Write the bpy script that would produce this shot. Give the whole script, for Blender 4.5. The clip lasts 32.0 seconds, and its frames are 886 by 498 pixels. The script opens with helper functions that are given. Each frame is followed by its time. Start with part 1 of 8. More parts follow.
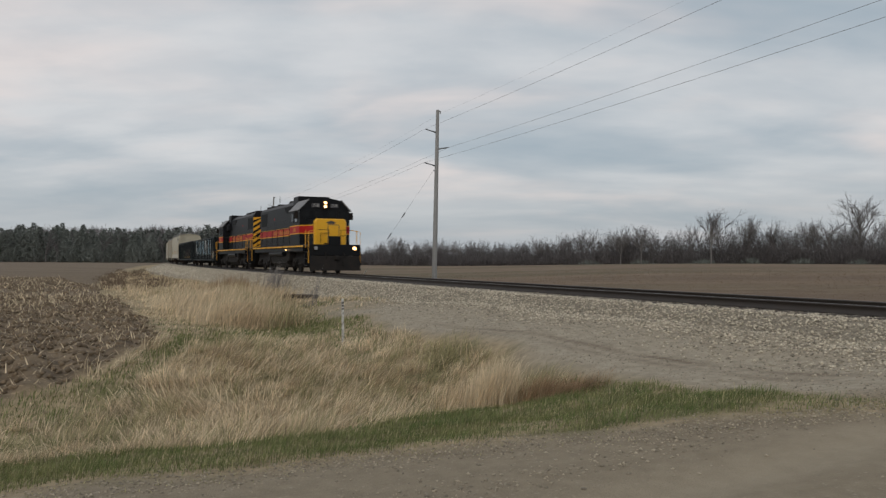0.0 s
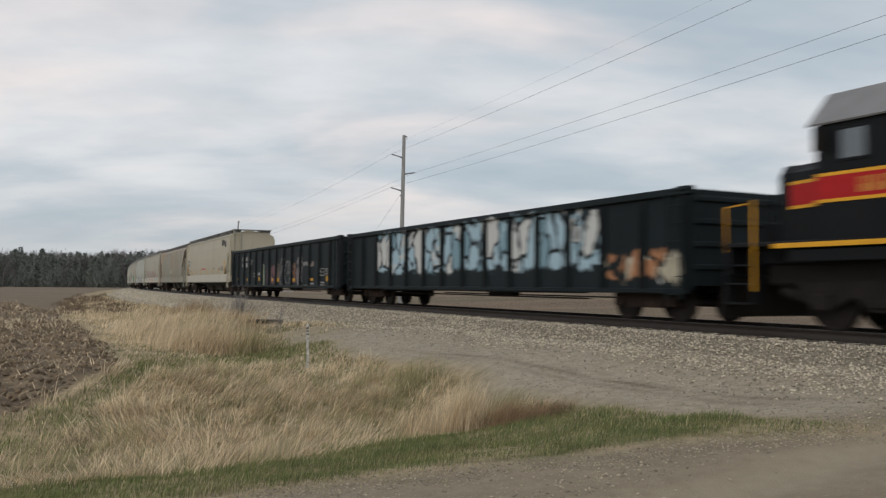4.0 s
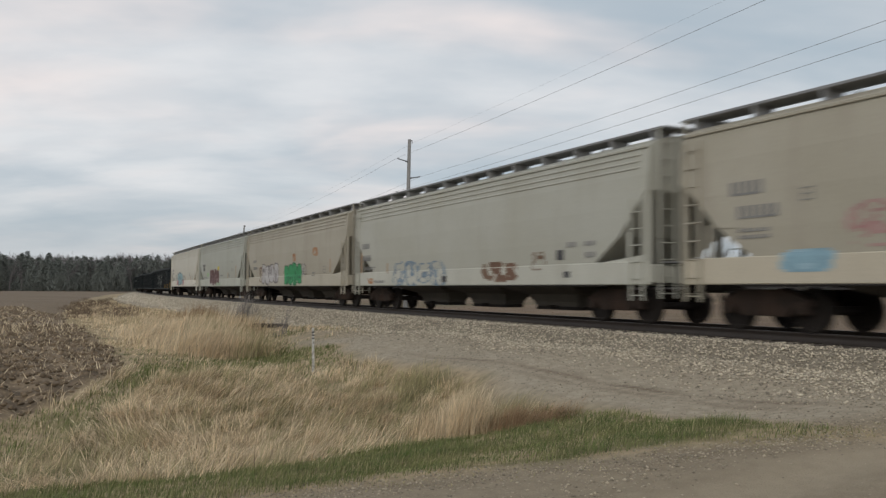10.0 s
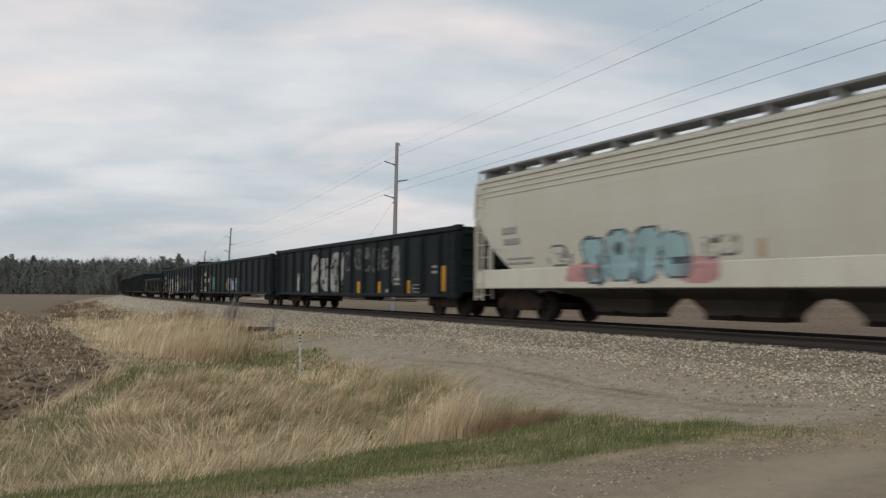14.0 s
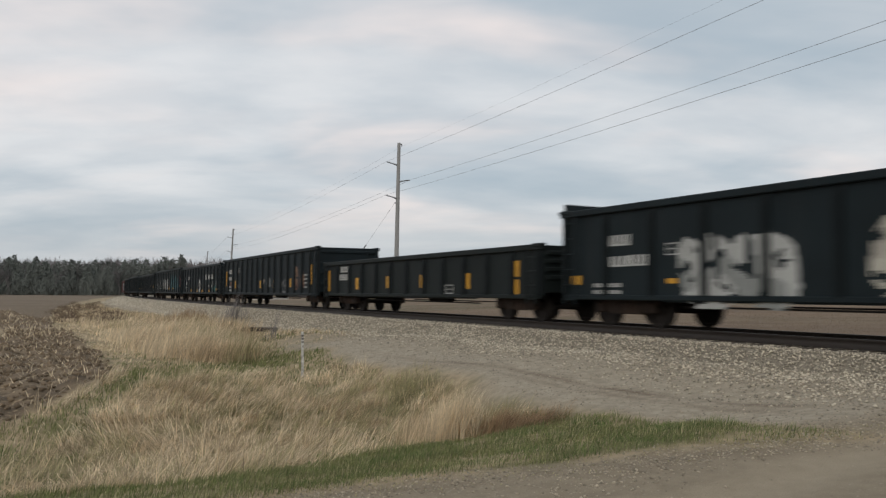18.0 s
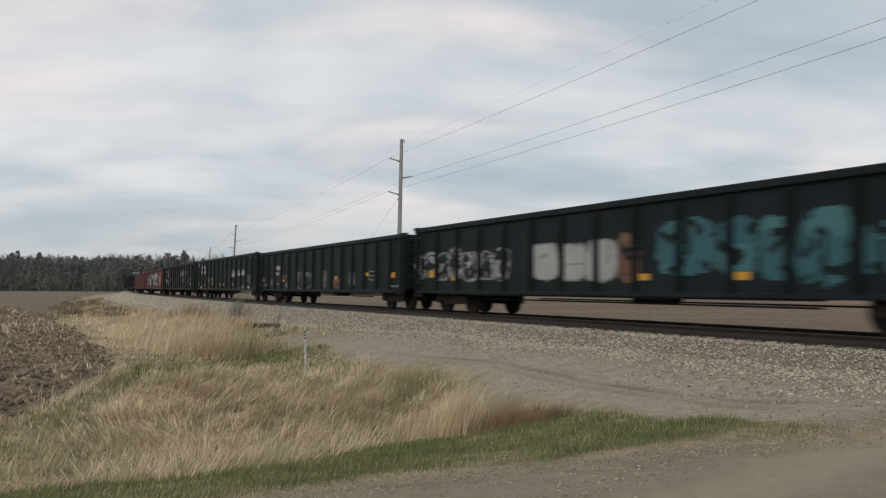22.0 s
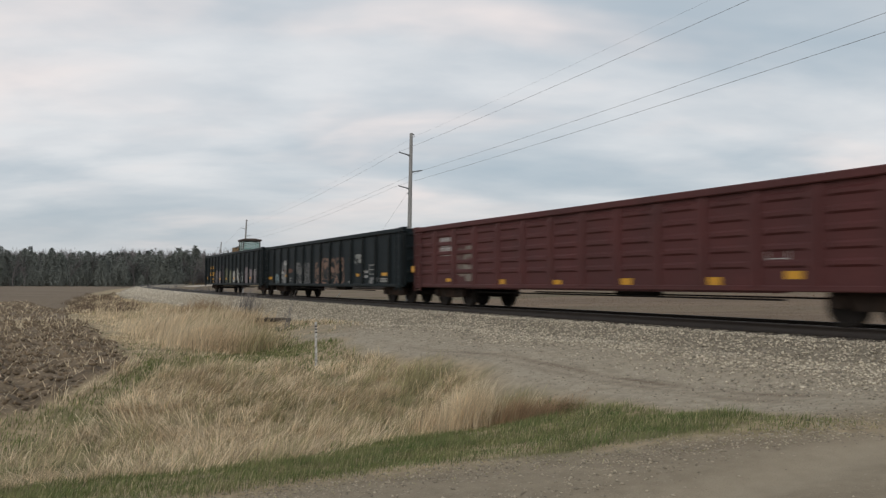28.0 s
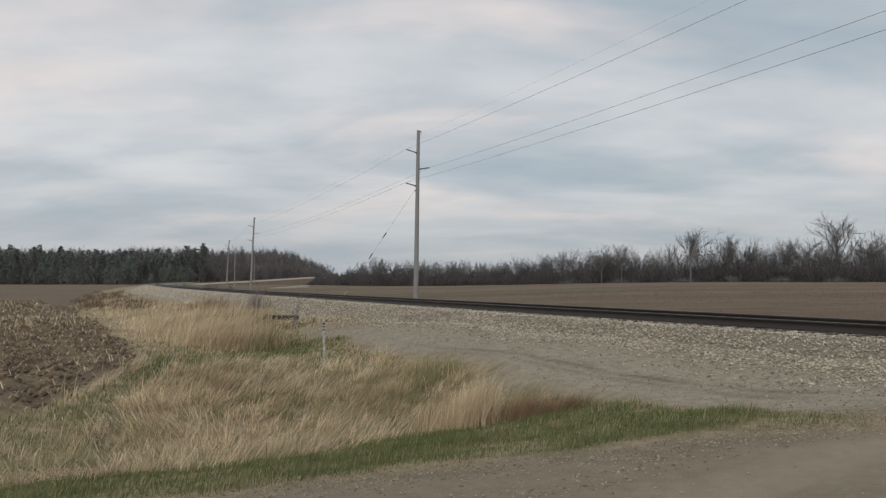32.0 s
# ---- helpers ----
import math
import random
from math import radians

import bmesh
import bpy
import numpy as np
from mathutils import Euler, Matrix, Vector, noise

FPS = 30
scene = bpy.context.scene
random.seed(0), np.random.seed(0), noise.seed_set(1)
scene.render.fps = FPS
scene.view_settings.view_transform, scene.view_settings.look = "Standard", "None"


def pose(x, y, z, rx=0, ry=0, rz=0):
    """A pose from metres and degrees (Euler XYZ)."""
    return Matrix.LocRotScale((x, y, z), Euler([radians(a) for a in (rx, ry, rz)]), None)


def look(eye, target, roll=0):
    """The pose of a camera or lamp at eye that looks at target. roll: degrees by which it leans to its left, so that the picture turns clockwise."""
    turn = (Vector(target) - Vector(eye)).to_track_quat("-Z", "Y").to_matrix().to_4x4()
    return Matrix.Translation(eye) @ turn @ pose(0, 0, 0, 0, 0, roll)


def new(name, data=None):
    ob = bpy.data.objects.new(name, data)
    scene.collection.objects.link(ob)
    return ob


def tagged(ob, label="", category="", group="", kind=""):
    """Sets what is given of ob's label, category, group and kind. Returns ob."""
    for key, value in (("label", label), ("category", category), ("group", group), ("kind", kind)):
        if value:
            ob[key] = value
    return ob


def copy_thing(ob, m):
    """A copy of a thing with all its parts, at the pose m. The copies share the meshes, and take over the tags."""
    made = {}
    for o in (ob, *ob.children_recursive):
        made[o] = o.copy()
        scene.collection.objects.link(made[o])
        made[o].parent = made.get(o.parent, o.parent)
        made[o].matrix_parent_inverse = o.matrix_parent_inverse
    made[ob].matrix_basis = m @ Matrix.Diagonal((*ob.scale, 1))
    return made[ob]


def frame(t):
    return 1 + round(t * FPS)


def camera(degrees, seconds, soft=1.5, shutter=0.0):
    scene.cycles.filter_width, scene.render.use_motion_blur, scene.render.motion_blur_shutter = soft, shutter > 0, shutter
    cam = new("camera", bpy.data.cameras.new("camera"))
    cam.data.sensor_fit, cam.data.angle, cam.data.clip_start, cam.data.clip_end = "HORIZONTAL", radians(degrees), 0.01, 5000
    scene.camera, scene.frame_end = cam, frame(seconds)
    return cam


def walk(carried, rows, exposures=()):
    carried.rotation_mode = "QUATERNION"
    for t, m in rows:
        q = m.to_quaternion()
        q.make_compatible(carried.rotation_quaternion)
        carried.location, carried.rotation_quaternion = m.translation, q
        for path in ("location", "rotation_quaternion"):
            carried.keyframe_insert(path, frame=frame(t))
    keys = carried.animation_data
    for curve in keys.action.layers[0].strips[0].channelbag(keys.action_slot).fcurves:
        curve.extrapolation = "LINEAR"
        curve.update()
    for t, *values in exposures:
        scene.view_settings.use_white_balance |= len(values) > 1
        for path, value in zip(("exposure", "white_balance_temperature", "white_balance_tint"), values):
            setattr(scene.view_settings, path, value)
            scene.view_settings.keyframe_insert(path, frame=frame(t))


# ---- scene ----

# The camera: held by hand on the gravel road, so it only turns.
RAIL = 0.85
EYE = (0.0, 0.0, RAIL + 0.776)


def aim(yaw, pitch, roll):
    return pose(*EYE, 90 + pitch, 0, yaw) @ pose(0, 0, 0, 0, 0, roll)


cam = camera(56.14, 32.0, soft=1.3, shutter=0.48)
walk(cam, [
    (0, aim(1.289, 0.782, 0.304)),
    (0.5, aim(1.094, 1.379, 0.319)),
    (1, aim(0.690, 1.793, 0.295)),
    (1.5, aim(0.248, 2.078, 0.262)),
    (2, aim(-0.188, 2.235, 0.237)),
    (2.5, aim(-0.399, 2.278, 0.286)),
    (3, aim(-0.628, 2.344, 0.258)),
    (3.5, aim(-0.850, 2.430, 0.312)),
    (5.5, aim(-1.344, 2.656, 0.361)),
    (6, aim(-1.323, 2.655, 0.339)),
    (6.5, aim(-1.260, 2.686, 0.417)),
    (7, aim(-1.187, 2.794, 0.418)),
    (7.5, aim(-1.078, 2.789, 0.452)),
    (8, aim(-0.807, 2.824, 0.459)),
    (8.5, aim(-0.648, 2.899, 0.498)),
    (9, aim(-0.612, 2.891, 0.419)),
    (9.5, aim(-0.626, 2.797, 0.340)),
    (10, aim(-0.669, 2.792, 0.353)),
    (10.5, aim(-0.759, 2.742, 0.341)),
    (11, aim(-0.860, 2.749, 0.377)),
    (11.5, aim(-1.034, 2.809, 0.400)),
    (12, aim(-1.075, 2.856, 0.381)),
    (12.5, aim(-1.206, 2.939, 0.353)),
    (13, aim(-1.386, 3.022, 0.372)),
    (13.5, aim(-1.487, 3.017, 0.359)),
    (14, aim(-1.534, 3.019, 0.378)),
    (14.5, aim(-1.583, 3.049, 0.390)),
    (16.5, aim(-1.639, 3.015, 0.379)),
    (17, aim(-1.539, 3.005, 0.328)),
    (17.5, aim(-1.458, 2.994, 0.322)),
    (18, aim(-1.385, 3.031, 0.280)),
    (18.5, aim(-1.272, 2.996, 0.309)),
    (19, aim(-1.215, 2.975, 0.410)),
    (19.5, aim(-1.184, 2.922, 0.388)),
    (20, aim(-1.175, 2.859, 0.426)),
    (20.5, aim(-1.166, 2.842, 0.459)),
    (21, aim(-1.169, 2.801, 0.435)),
    (21.5, aim(-1.150, 2.781, 0.364)),
    (22, aim(-1.212, 2.782, 0.344)),
    (22.5, aim(-1.179, 2.801, 0.437)),
    (23, aim(-1.167, 2.782, 0.359)),
    (23.5, aim(-1.176, 2.759, 0.319)),
    (24, aim(-1.089, 2.685, 0.254)),
    (24.5, aim(-1.059, 2.655, 0.169)),
    (25, aim(-0.964, 2.613, 0.129)),
    (25.5, aim(-0.842, 2.525, 0.131)),
    (27.5, aim(-0.525, 2.388, 0.141)),
    (28, aim(-0.514, 2.354, 0.136)),
    (28.5, aim(-0.474, 2.318, 0.152)),
    (29, aim(-0.378, 2.287, 0.098)),
    (29.5, aim(-0.284, 2.275, 0.157)),
    (30, aim(-0.295, 2.286, 0.108)),
    (30.5, aim(-0.271, 2.252, 0.115)),
    (31, aim(-0.144, 2.262, 0.069)),
    (31.5, aim(-0.089, 2.232, 0.058)),
    (32, aim(-0.000, 2.162, 0.000)),
], exposures=[(0, -0.10), (1, -0.08), (2, 0.04), (3, 0.12), (16, 0.1), (28, 0.12), (30, 0.05), (31.2, 0.0), (32, -0.05)])

# The railway line: a straight that eases into a long bend.
HEAD, OFF, BEND, EASE, RADIUS = 0.4960, 14.170, -62.6, 53.9, 1516.3
TS = np.arange(-520.0, 640.0, 1.0)
_k = np.clip((TS - BEND) / EASE, 0, 1) / RADIUS
_turn = np.concatenate([[0], np.cumsum((_k[1:] + _k[:-1]) / 2)])
TH = HEAD - _turn
TX = np.concatenate([[0], np.cumsum(-(np.sin(TH[1:]) + np.sin(TH[:-1])) / 2)])
TY = np.concatenate([[0], np.cumsum((np.cos(TH[1:]) + np.cos(TH[:-1])) / 2)])
TX += OFF * math.cos(HEAD) - TX[520]
TY += OFF * math.sin(HEAD) - TY[520]
UC, US = math.cos(HEAD), math.sin(HEAD)
TP, TA = TX * UC + TY * US, -TX * US + TY * UC


def on_track(s):
    """Place and heading of the line's middle at s metres along it."""
    return float(np.interp(s, TS, TX)), float(np.interp(s, TS, TY)), float(np.interp(s, TS, TH))


def local(x, y):
    """Distance towards the line, along it, and to its middle (near side positive)."""
    p, a = x * UC + y * US, -x * US + y * UC
    return p, a, np.interp(a, TA, TP) - p


START, SPEED, GAIN = 43.737, 16.8727, 0.0166
LENGTHS = [18.0, 17.95, 20.87, 22.24, 19.57, 20.24, 20.37, 19.33, 19.83, 18.13, 19.2, 21.02, 21.86, 21.33, 18.01, 21.06, 17.71, 20.82, 20.86, 21.29, 21.07, 20.77, 20.66, 21.14, 20.9]

# Light: a thick overcast in the evening.
world = bpy.data.worlds.new("world")
scene.world = world
world.use_nodes = True
wn, wl = world.node_tree.nodes, world.node_tree.links
wn.clear()


def wnode(kind, **values):
    n = wn.new(kind)
    for k, v in values.items():
        if k in n.inputs:
            n.inputs[k].default_value = v
    return n


w_out, w_bg = wnode("ShaderNodeOutputWorld"), wnode("ShaderNodeBackground", Strength=1.06)
w_sky = wn.new("ShaderNodeTexSky")
w_sky.sky_type, w_sky.sun_disc = "NISHITA", False
w_sky.sun_elevation, w_sky.sun_rotation = radians(14), radians(200)
w_sky.air_density, w_sky.dust_density = 1.0, 2.0
w_dim = wn.new("ShaderNodeVectorMath")
w_dim.operation = "SCALE"
w_dim.inputs["Scale"].default_value = 0.09
wl.new(w_sky.outputs[0], w_dim.inputs[0])
w_co = wn.new("ShaderNodeTexCoord")
# Cloud layer: direction divided by height gives a flat deck seen in perspective.
w_sep = wn.new("ShaderNodeSeparateXYZ")
wl.new(w_co.outputs["Generated"], w_sep.inputs[0])
w_up = wn.new("ShaderNodeMath")
w_up.operation = "MAXIMUM"
w_up.inputs[1].default_value = 0.0
wl.new(w_sep.outputs["Z"], w_up.inputs[0])
w_add = wn.new("ShaderNodeMath")
w_add.operation = "ADD"
w_add.inputs[1].default_value = 0.16
wl.new(w_up.outputs[0], w_add.inputs[0])
w_deck = wn.new("ShaderNodeVectorMath")
w_deck.operation = "DIVIDE"
wl.new(w_co.outputs["Generated"], w_deck.inputs[0])
w_cmb = wn.new("ShaderNodeCombineXYZ")
for k in range(3):
    wl.new(w_add.outputs[0], w_cmb.inputs[k])
wl.new(w_cmb.outputs[0], w_deck.inputs[1])


def cloud(scale, detail, low, high, offset):
    move = wn.new("ShaderNodeMapping")
    move.inputs["Location"].default_value = offset
    move.inputs["Scale"].default_value = (1.0, 1.5, 1.0)
    wl.new(w_deck.outputs[0], move.inputs[0])
    n = wnode("ShaderNodeTexNoise", Scale=scale, Detail=detail, Roughness=0.5, Distortion=0.25)
    wl.new(move.outputs[0], n.inputs["Vector"])
    r = wnode("ShaderNodeMapRange")
    r.interpolation_type = "SMOOTHSTEP"
    r.inputs["From Min"].default_value, r.inputs["From Max"].default_value = low, high
    wl.new(n.outputs["Fac"], r.inputs["Value"])
    return r


def wmix(fac, a, b):
    m = wn.new("ShaderNodeMix")
    m.data_type = "RGBA"
    wl.new(fac, m.inputs[0])
    for v, i in ((a, 6), (b, 7)):
        if isinstance(v, tuple):
            m.inputs[i].default_value = (*v, 1)
        else:
            wl.new(v, m.inputs[i])
    return m.outputs[2]


thick = cloud(0.75, 6, 0.33, 0.66, (3.1, 0.4, 0.0))
rosy = cloud(0.95, 4, 0.45, 0.75, (7.3, 4.0, 0.0))
lumps = cloud(2.6, 6, 0.35, 0.7, (1.3, 2.0, 0.0))
deck = wmix(thick.outputs[0], (0.395, 0.47, 0.535), (0.71, 0.722, 0.74))
deck = wmix(rosy.outputs[0], deck, (0.83, 0.755, 0.735))
ripple = wn.new("ShaderNodeMath")
ripple.operation = "MULTIPLY"
ripple.inputs[1].default_value = 0.34
wl.new(lumps.outputs[0], ripple.inputs[0])
deck = wmix(ripple.outputs[0], deck, (0.47, 0.52, 0.57))
w_cover = wn.new("ShaderNodeMix")
w_cover.data_type = "RGBA"
w_cover.inputs[0].default_value = 0.93
wl.new(w_dim.outputs[0], w_cover.inputs[6])
# the deck greys towards the horizon
low = wnode("ShaderNodeMapRange")
low.interpolation_type = "SMOOTHSTEP"
low.inputs["From Min"].default_value, low.inputs["From Max"].default_value = 0.14, 0.0
low.inputs["To Max"].default_value = 0.7
wl.new(w_sep.outputs["Z"], low.inputs["Value"])
deck = wmix(low.outputs[0], deck, (0.43, 0.47, 0.505))
wl.new(deck, w_cover.inputs[7])
# the evening side is brighter than the east
w_east = wnode("ShaderNodeMapRange")
w_east.inputs["From Min"].default_value, w_east.inputs["From Max"].default_value = -0.45, 0.75
w_east.inputs["To Min"].default_value, w_east.inputs["To Max"].default_value = 0.96, 0.93
wl.new(w_sep.outputs["X"], w_east.inputs["Value"])
w_fall = wn.new("ShaderNodeVectorMath")
w_fall.operation = "SCALE"
wl.new(w_cover.outputs[2], w_fall.inputs[0])
wl.new(w_east.outputs[0], w_fall.inputs["Scale"])
wl.new(w_fall.outputs[0], w_bg.inputs["Color"])
wl.new(w_bg.outputs[0], w_out.inputs[0])
sun = new("sun", bpy.data.lights.new("sun", "SUN"))
sun.data.energy, sun.data.angle, sun.data.color = 0.85, radians(30), (1.0, 0.96, 0.9)
sun.matrix_world = look((0, 0, 50), (0 + 50 * math.sin(radians(20)), 50 * math.cos(radians(20)), 50 - 18))


# Materials
def mat(name, base, rough=0.8, other=None, scale=4.0, amount=0.5, fine=40.0, grain=0.12, bump=0.2, metal=0.0, rand=0.0, stretch=(1, 1, 1), glow=0.0, spec=0.5, leaf=0.0):
    """Paint or earth: two tones in large patches, fine grain, bump. rand: each object or island differs."""
    m = bpy.data.materials.new(name)
    m.use_nodes = True
    n, l = m.node_tree.nodes, m.node_tree.links
    b = n["Principled BSDF"]
    b.inputs["Roughness"].default_value, b.inputs["Metallic"].default_value = rough, metal
    b.inputs["Specular IOR Level"].default_value = spec
    other = other or tuple(c * 0.6 for c in base)
    co = n.new("ShaderNodeTexCoord")
    mp = n.new("ShaderNodeMapping")
    mp.inputs["Scale"].default_value = stretch
    l.new(co.outputs["Object"], mp.inputs[0])
    big, small = n.new("ShaderNodeTexNoise"), n.new("ShaderNodeTexNoise")
    big.inputs["Scale"].default_value, big.inputs["Detail"].default_value = scale, 5
    small.inputs["Scale"].default_value, small.inputs["Detail"].default_value = fine, 3
    l.new(mp.outputs[0], big.inputs["Vector"])
    l.new(mp.outputs[0], small.inputs["Vector"])
    rg = n.new("ShaderNodeMapRange")
    rg.inputs["From Min"].default_value, rg.inputs["From Max"].default_value, rg.inputs["To Max"].default_value = 0.35, 0.7, amount
    l.new(big.outputs["Fac"], rg.inputs["Value"])
    mx = n.new("ShaderNodeMix")
    mx.data_type = "RGBA"
    mx.inputs[6].default_value, mx.inputs[7].default_value = (*base, 1), (*other, 1)
    l.new(rg.outputs[0], mx.inputs[0])
    hs = n.new("ShaderNodeHueSaturation")
    gr = n.new("ShaderNodeMapRange")
    gr.inputs["To Min"].default_value, gr.inputs["To Max"].default_value = 1 - grain * 2, 1 + grain * 2
    l.new(small.outputs["Fac"], gr.inputs["Value"])
    value = gr.outputs[0]
    if rand:
        geo = n.new("ShaderNodeNewGeometry")
        rr = n.new("ShaderNodeMapRange")
        rr.inputs["To Min"].default_value, rr.inputs["To Max"].default_value = 1 - rand, 1 + rand
        l.new(geo.outputs["Random Per Island"], rr.inputs["Value"])
        mu = n.new("ShaderNodeMath")
        mu.operation = "MULTIPLY"
        l.new(value, mu.inputs[0])
        l.new(rr.outputs[0], mu.inputs[1])
        value = mu.outputs[0]
    l.new(value, hs.inputs["Value"])
    l.new(mx.outputs[2], hs.inputs["Color"])
    l.new(hs.outputs[0], b.inputs["Base Color"])
    if bump:
        bp = n.new("ShaderNodeBump")
        bp.inputs["Strength"].default_value, bp.inputs["Distance"].default_value = bump, 0.02
        l.new(small.outputs["Fac"], bp.inputs["Height"])
        l.new(bp.outputs[0], b.inputs["Normal"])
    if leaf:
        tr, ms = n.new("ShaderNodeBsdfTranslucent"), n.new("ShaderNodeMixShader")
        l.new(hs.outputs[0], tr.inputs["Color"])
        ms.inputs[0].default_value = leaf
        l.new(b.outputs[0], ms.inputs[1])
        l.new(tr.outputs[0], ms.inputs[2])
        l.new(ms.outputs[0], n["Material Output"].inputs["Surface"])
    if glow:
        b.inputs["Emission Color"].default_value, b.inputs["Emission Strength"].default_value = (*base, 1), glow
    return m


M = dict(
    steel=mat("rail_steel", (0.040, 0.032, 0.027), 0.6, (0.025, 0.021, 0.019), 3, metal=0.2),
    shiny=mat("rail_head", (0.20, 0.19, 0.185), 0.4, (0.12, 0.105, 0.095), 2, metal=0.8, bump=0),
    tie=mat("tie_wood", (0.075, 0.06, 0.048), 0.9, (0.035, 0.028, 0.024), 3, stretch=(1, 8, 8)),
    pole=mat("weathered_pole", (0.27, 0.27, 0.265), 0.85, (0.19, 0.19, 0.185), 2, stretch=(6, 6, 0.6)),
    wire=mat("wire", (0.22, 0.22, 0.225), 0.5, metal=0.5, bump=0),
    insulator=mat("insulator", (0.16, 0.17, 0.18), 0.4, bump=0),
    ballast=mat("ballast_bed", (0.31, 0.272, 0.208), 0.95, (0.17, 0.145, 0.107), 9, amount=0.9, fine=26, grain=0.45, bump=0.8),
    stone=mat("ballast_stone", (0.47, 0.42, 0.33), 0.9, (0.28, 0.24, 0.18), 1.2, rand=0.55, fine=60),
    under=mat("grimy_steel", (0.012, 0.011, 0.0105), 0.8, (0.026, 0.020, 0.016), 2.5, spec=0.2),
    truck=mat("rusty_truck", (0.020, 0.0155, 0.013), 0.85, (0.05, 0.032, 0.024), 2.2, amount=0.8, spec=0.2),
    wheel=mat("wheel_steel", (0.022, 0.018, 0.016), 0.7, (0.013, 0.011, 0.010), 5, metal=0.2, spec=0.25),
    dry=mat("dry_grass", (0.65, 0.525, 0.355), 0.9, (0.42, 0.325, 0.20), 0.9, amount=0.9, fine=3.0, grain=0.15, rand=0.6, bump=0, leaf=0.4),
    straw=mat("pale_straw", (0.76, 0.645, 0.46), 0.9, (0.58, 0.47, 0.315), 0.9, amount=0.9, fine=3.0, grain=0.12, rand=0.42, bump=0, leaf=0.4),
    olive=mat("olive_grass", (0.385, 0.35, 0.195), 0.9, (0.27, 0.245, 0.125), 0.7, amount=0.9, fine=3.0, grain=0.15, rand=0.45, bump=0, leaf=0.35),
    green=mat("green_grass", (0.108, 0.148, 0.045), 0.8, (0.21, 0.205, 0.085), 2.6, amount=0.9, fine=4.0, grain=0.2, rand=0.5, bump=0, leaf=0.3),
    clod=mat("soil_clod", (0.172, 0.126, 0.079), 0.95, (0.10, 0.073, 0.046), 2, rand=0.35, fine=20),
    bark=mat("grey_bark", (0.21, 0.196, 0.188), 0.95, (0.16, 0.148, 0.142), 0.05, amount=0.9, rand=0.3, bump=0),
    twig=mat("brown_twigs", (0.19, 0.175, 0.172), 0.95, (0.15, 0.138, 0.136), 0.04, amount=0.9, rand=0.18, bump=0, leaf=0.3),
    # Base tone greyed to carry the haze over the far hedgerow.
    brush=mat("brush", (0.150, 0.139, 0.138), 1.0, (0.122, 0.113, 0.113), 0.06, amount=0.9, rand=0.14, bump=0, leaf=0.3),
    stubble=mat("crop_stubble", (0.225, 0.158, 0.096), 0.95, (0.172, 0.120, 0.072), 0.05, amount=0.9, rand=0.4, bump=0, leaf=0.3),
    weed=mat("field_weeds", (0.175, 0.128, 0.076), 0.95, (0.135, 0.104, 0.06), 0.05, amount=0.9, rand=0.4, bump=0, leaf=0.3),
    scrub=mat("brown_scrub", (0.17, 0.125, 0.088), 1.0, (0.13, 0.098, 0.07), 0.3, amount=0.9, rand=0.3, bump=0, leaf=0.3),
    # Needles are paled and greyed: distance haze is put into their colour.
    hazed_needle=mat("hazed_conifer_needles", (0.145, 0.160, 0.143), 0.9, (0.125, 0.138, 0.125), 0.05, amount=0.8, rand=0.1, bump=0),
    post=mat("white_post_paint", (0.60, 0.60, 0.57), 0.7, (0.16, 0.145, 0.125), 16, amount=1.0),
    reed=mat("reddish_dead_stems", (0.40, 0.275, 0.165), 0.9, (0.22, 0.15, 0.085), 0.8, amount=0.9, fine=3.0, grain=0.15, rand=0.4, bump=0, leaf=0.3),
    pebble=mat("road_pebbles", (0.33, 0.285, 0.215), 0.9, (0.20, 0.168, 0.125), 1.2, rand=0.45, fine=60),
    bank=mat("grassy_bank", (0.15, 0.122, 0.085), 0.95, (0.10, 0.085, 0.06), 0.3, fine=2.0, grain=0.3),
)


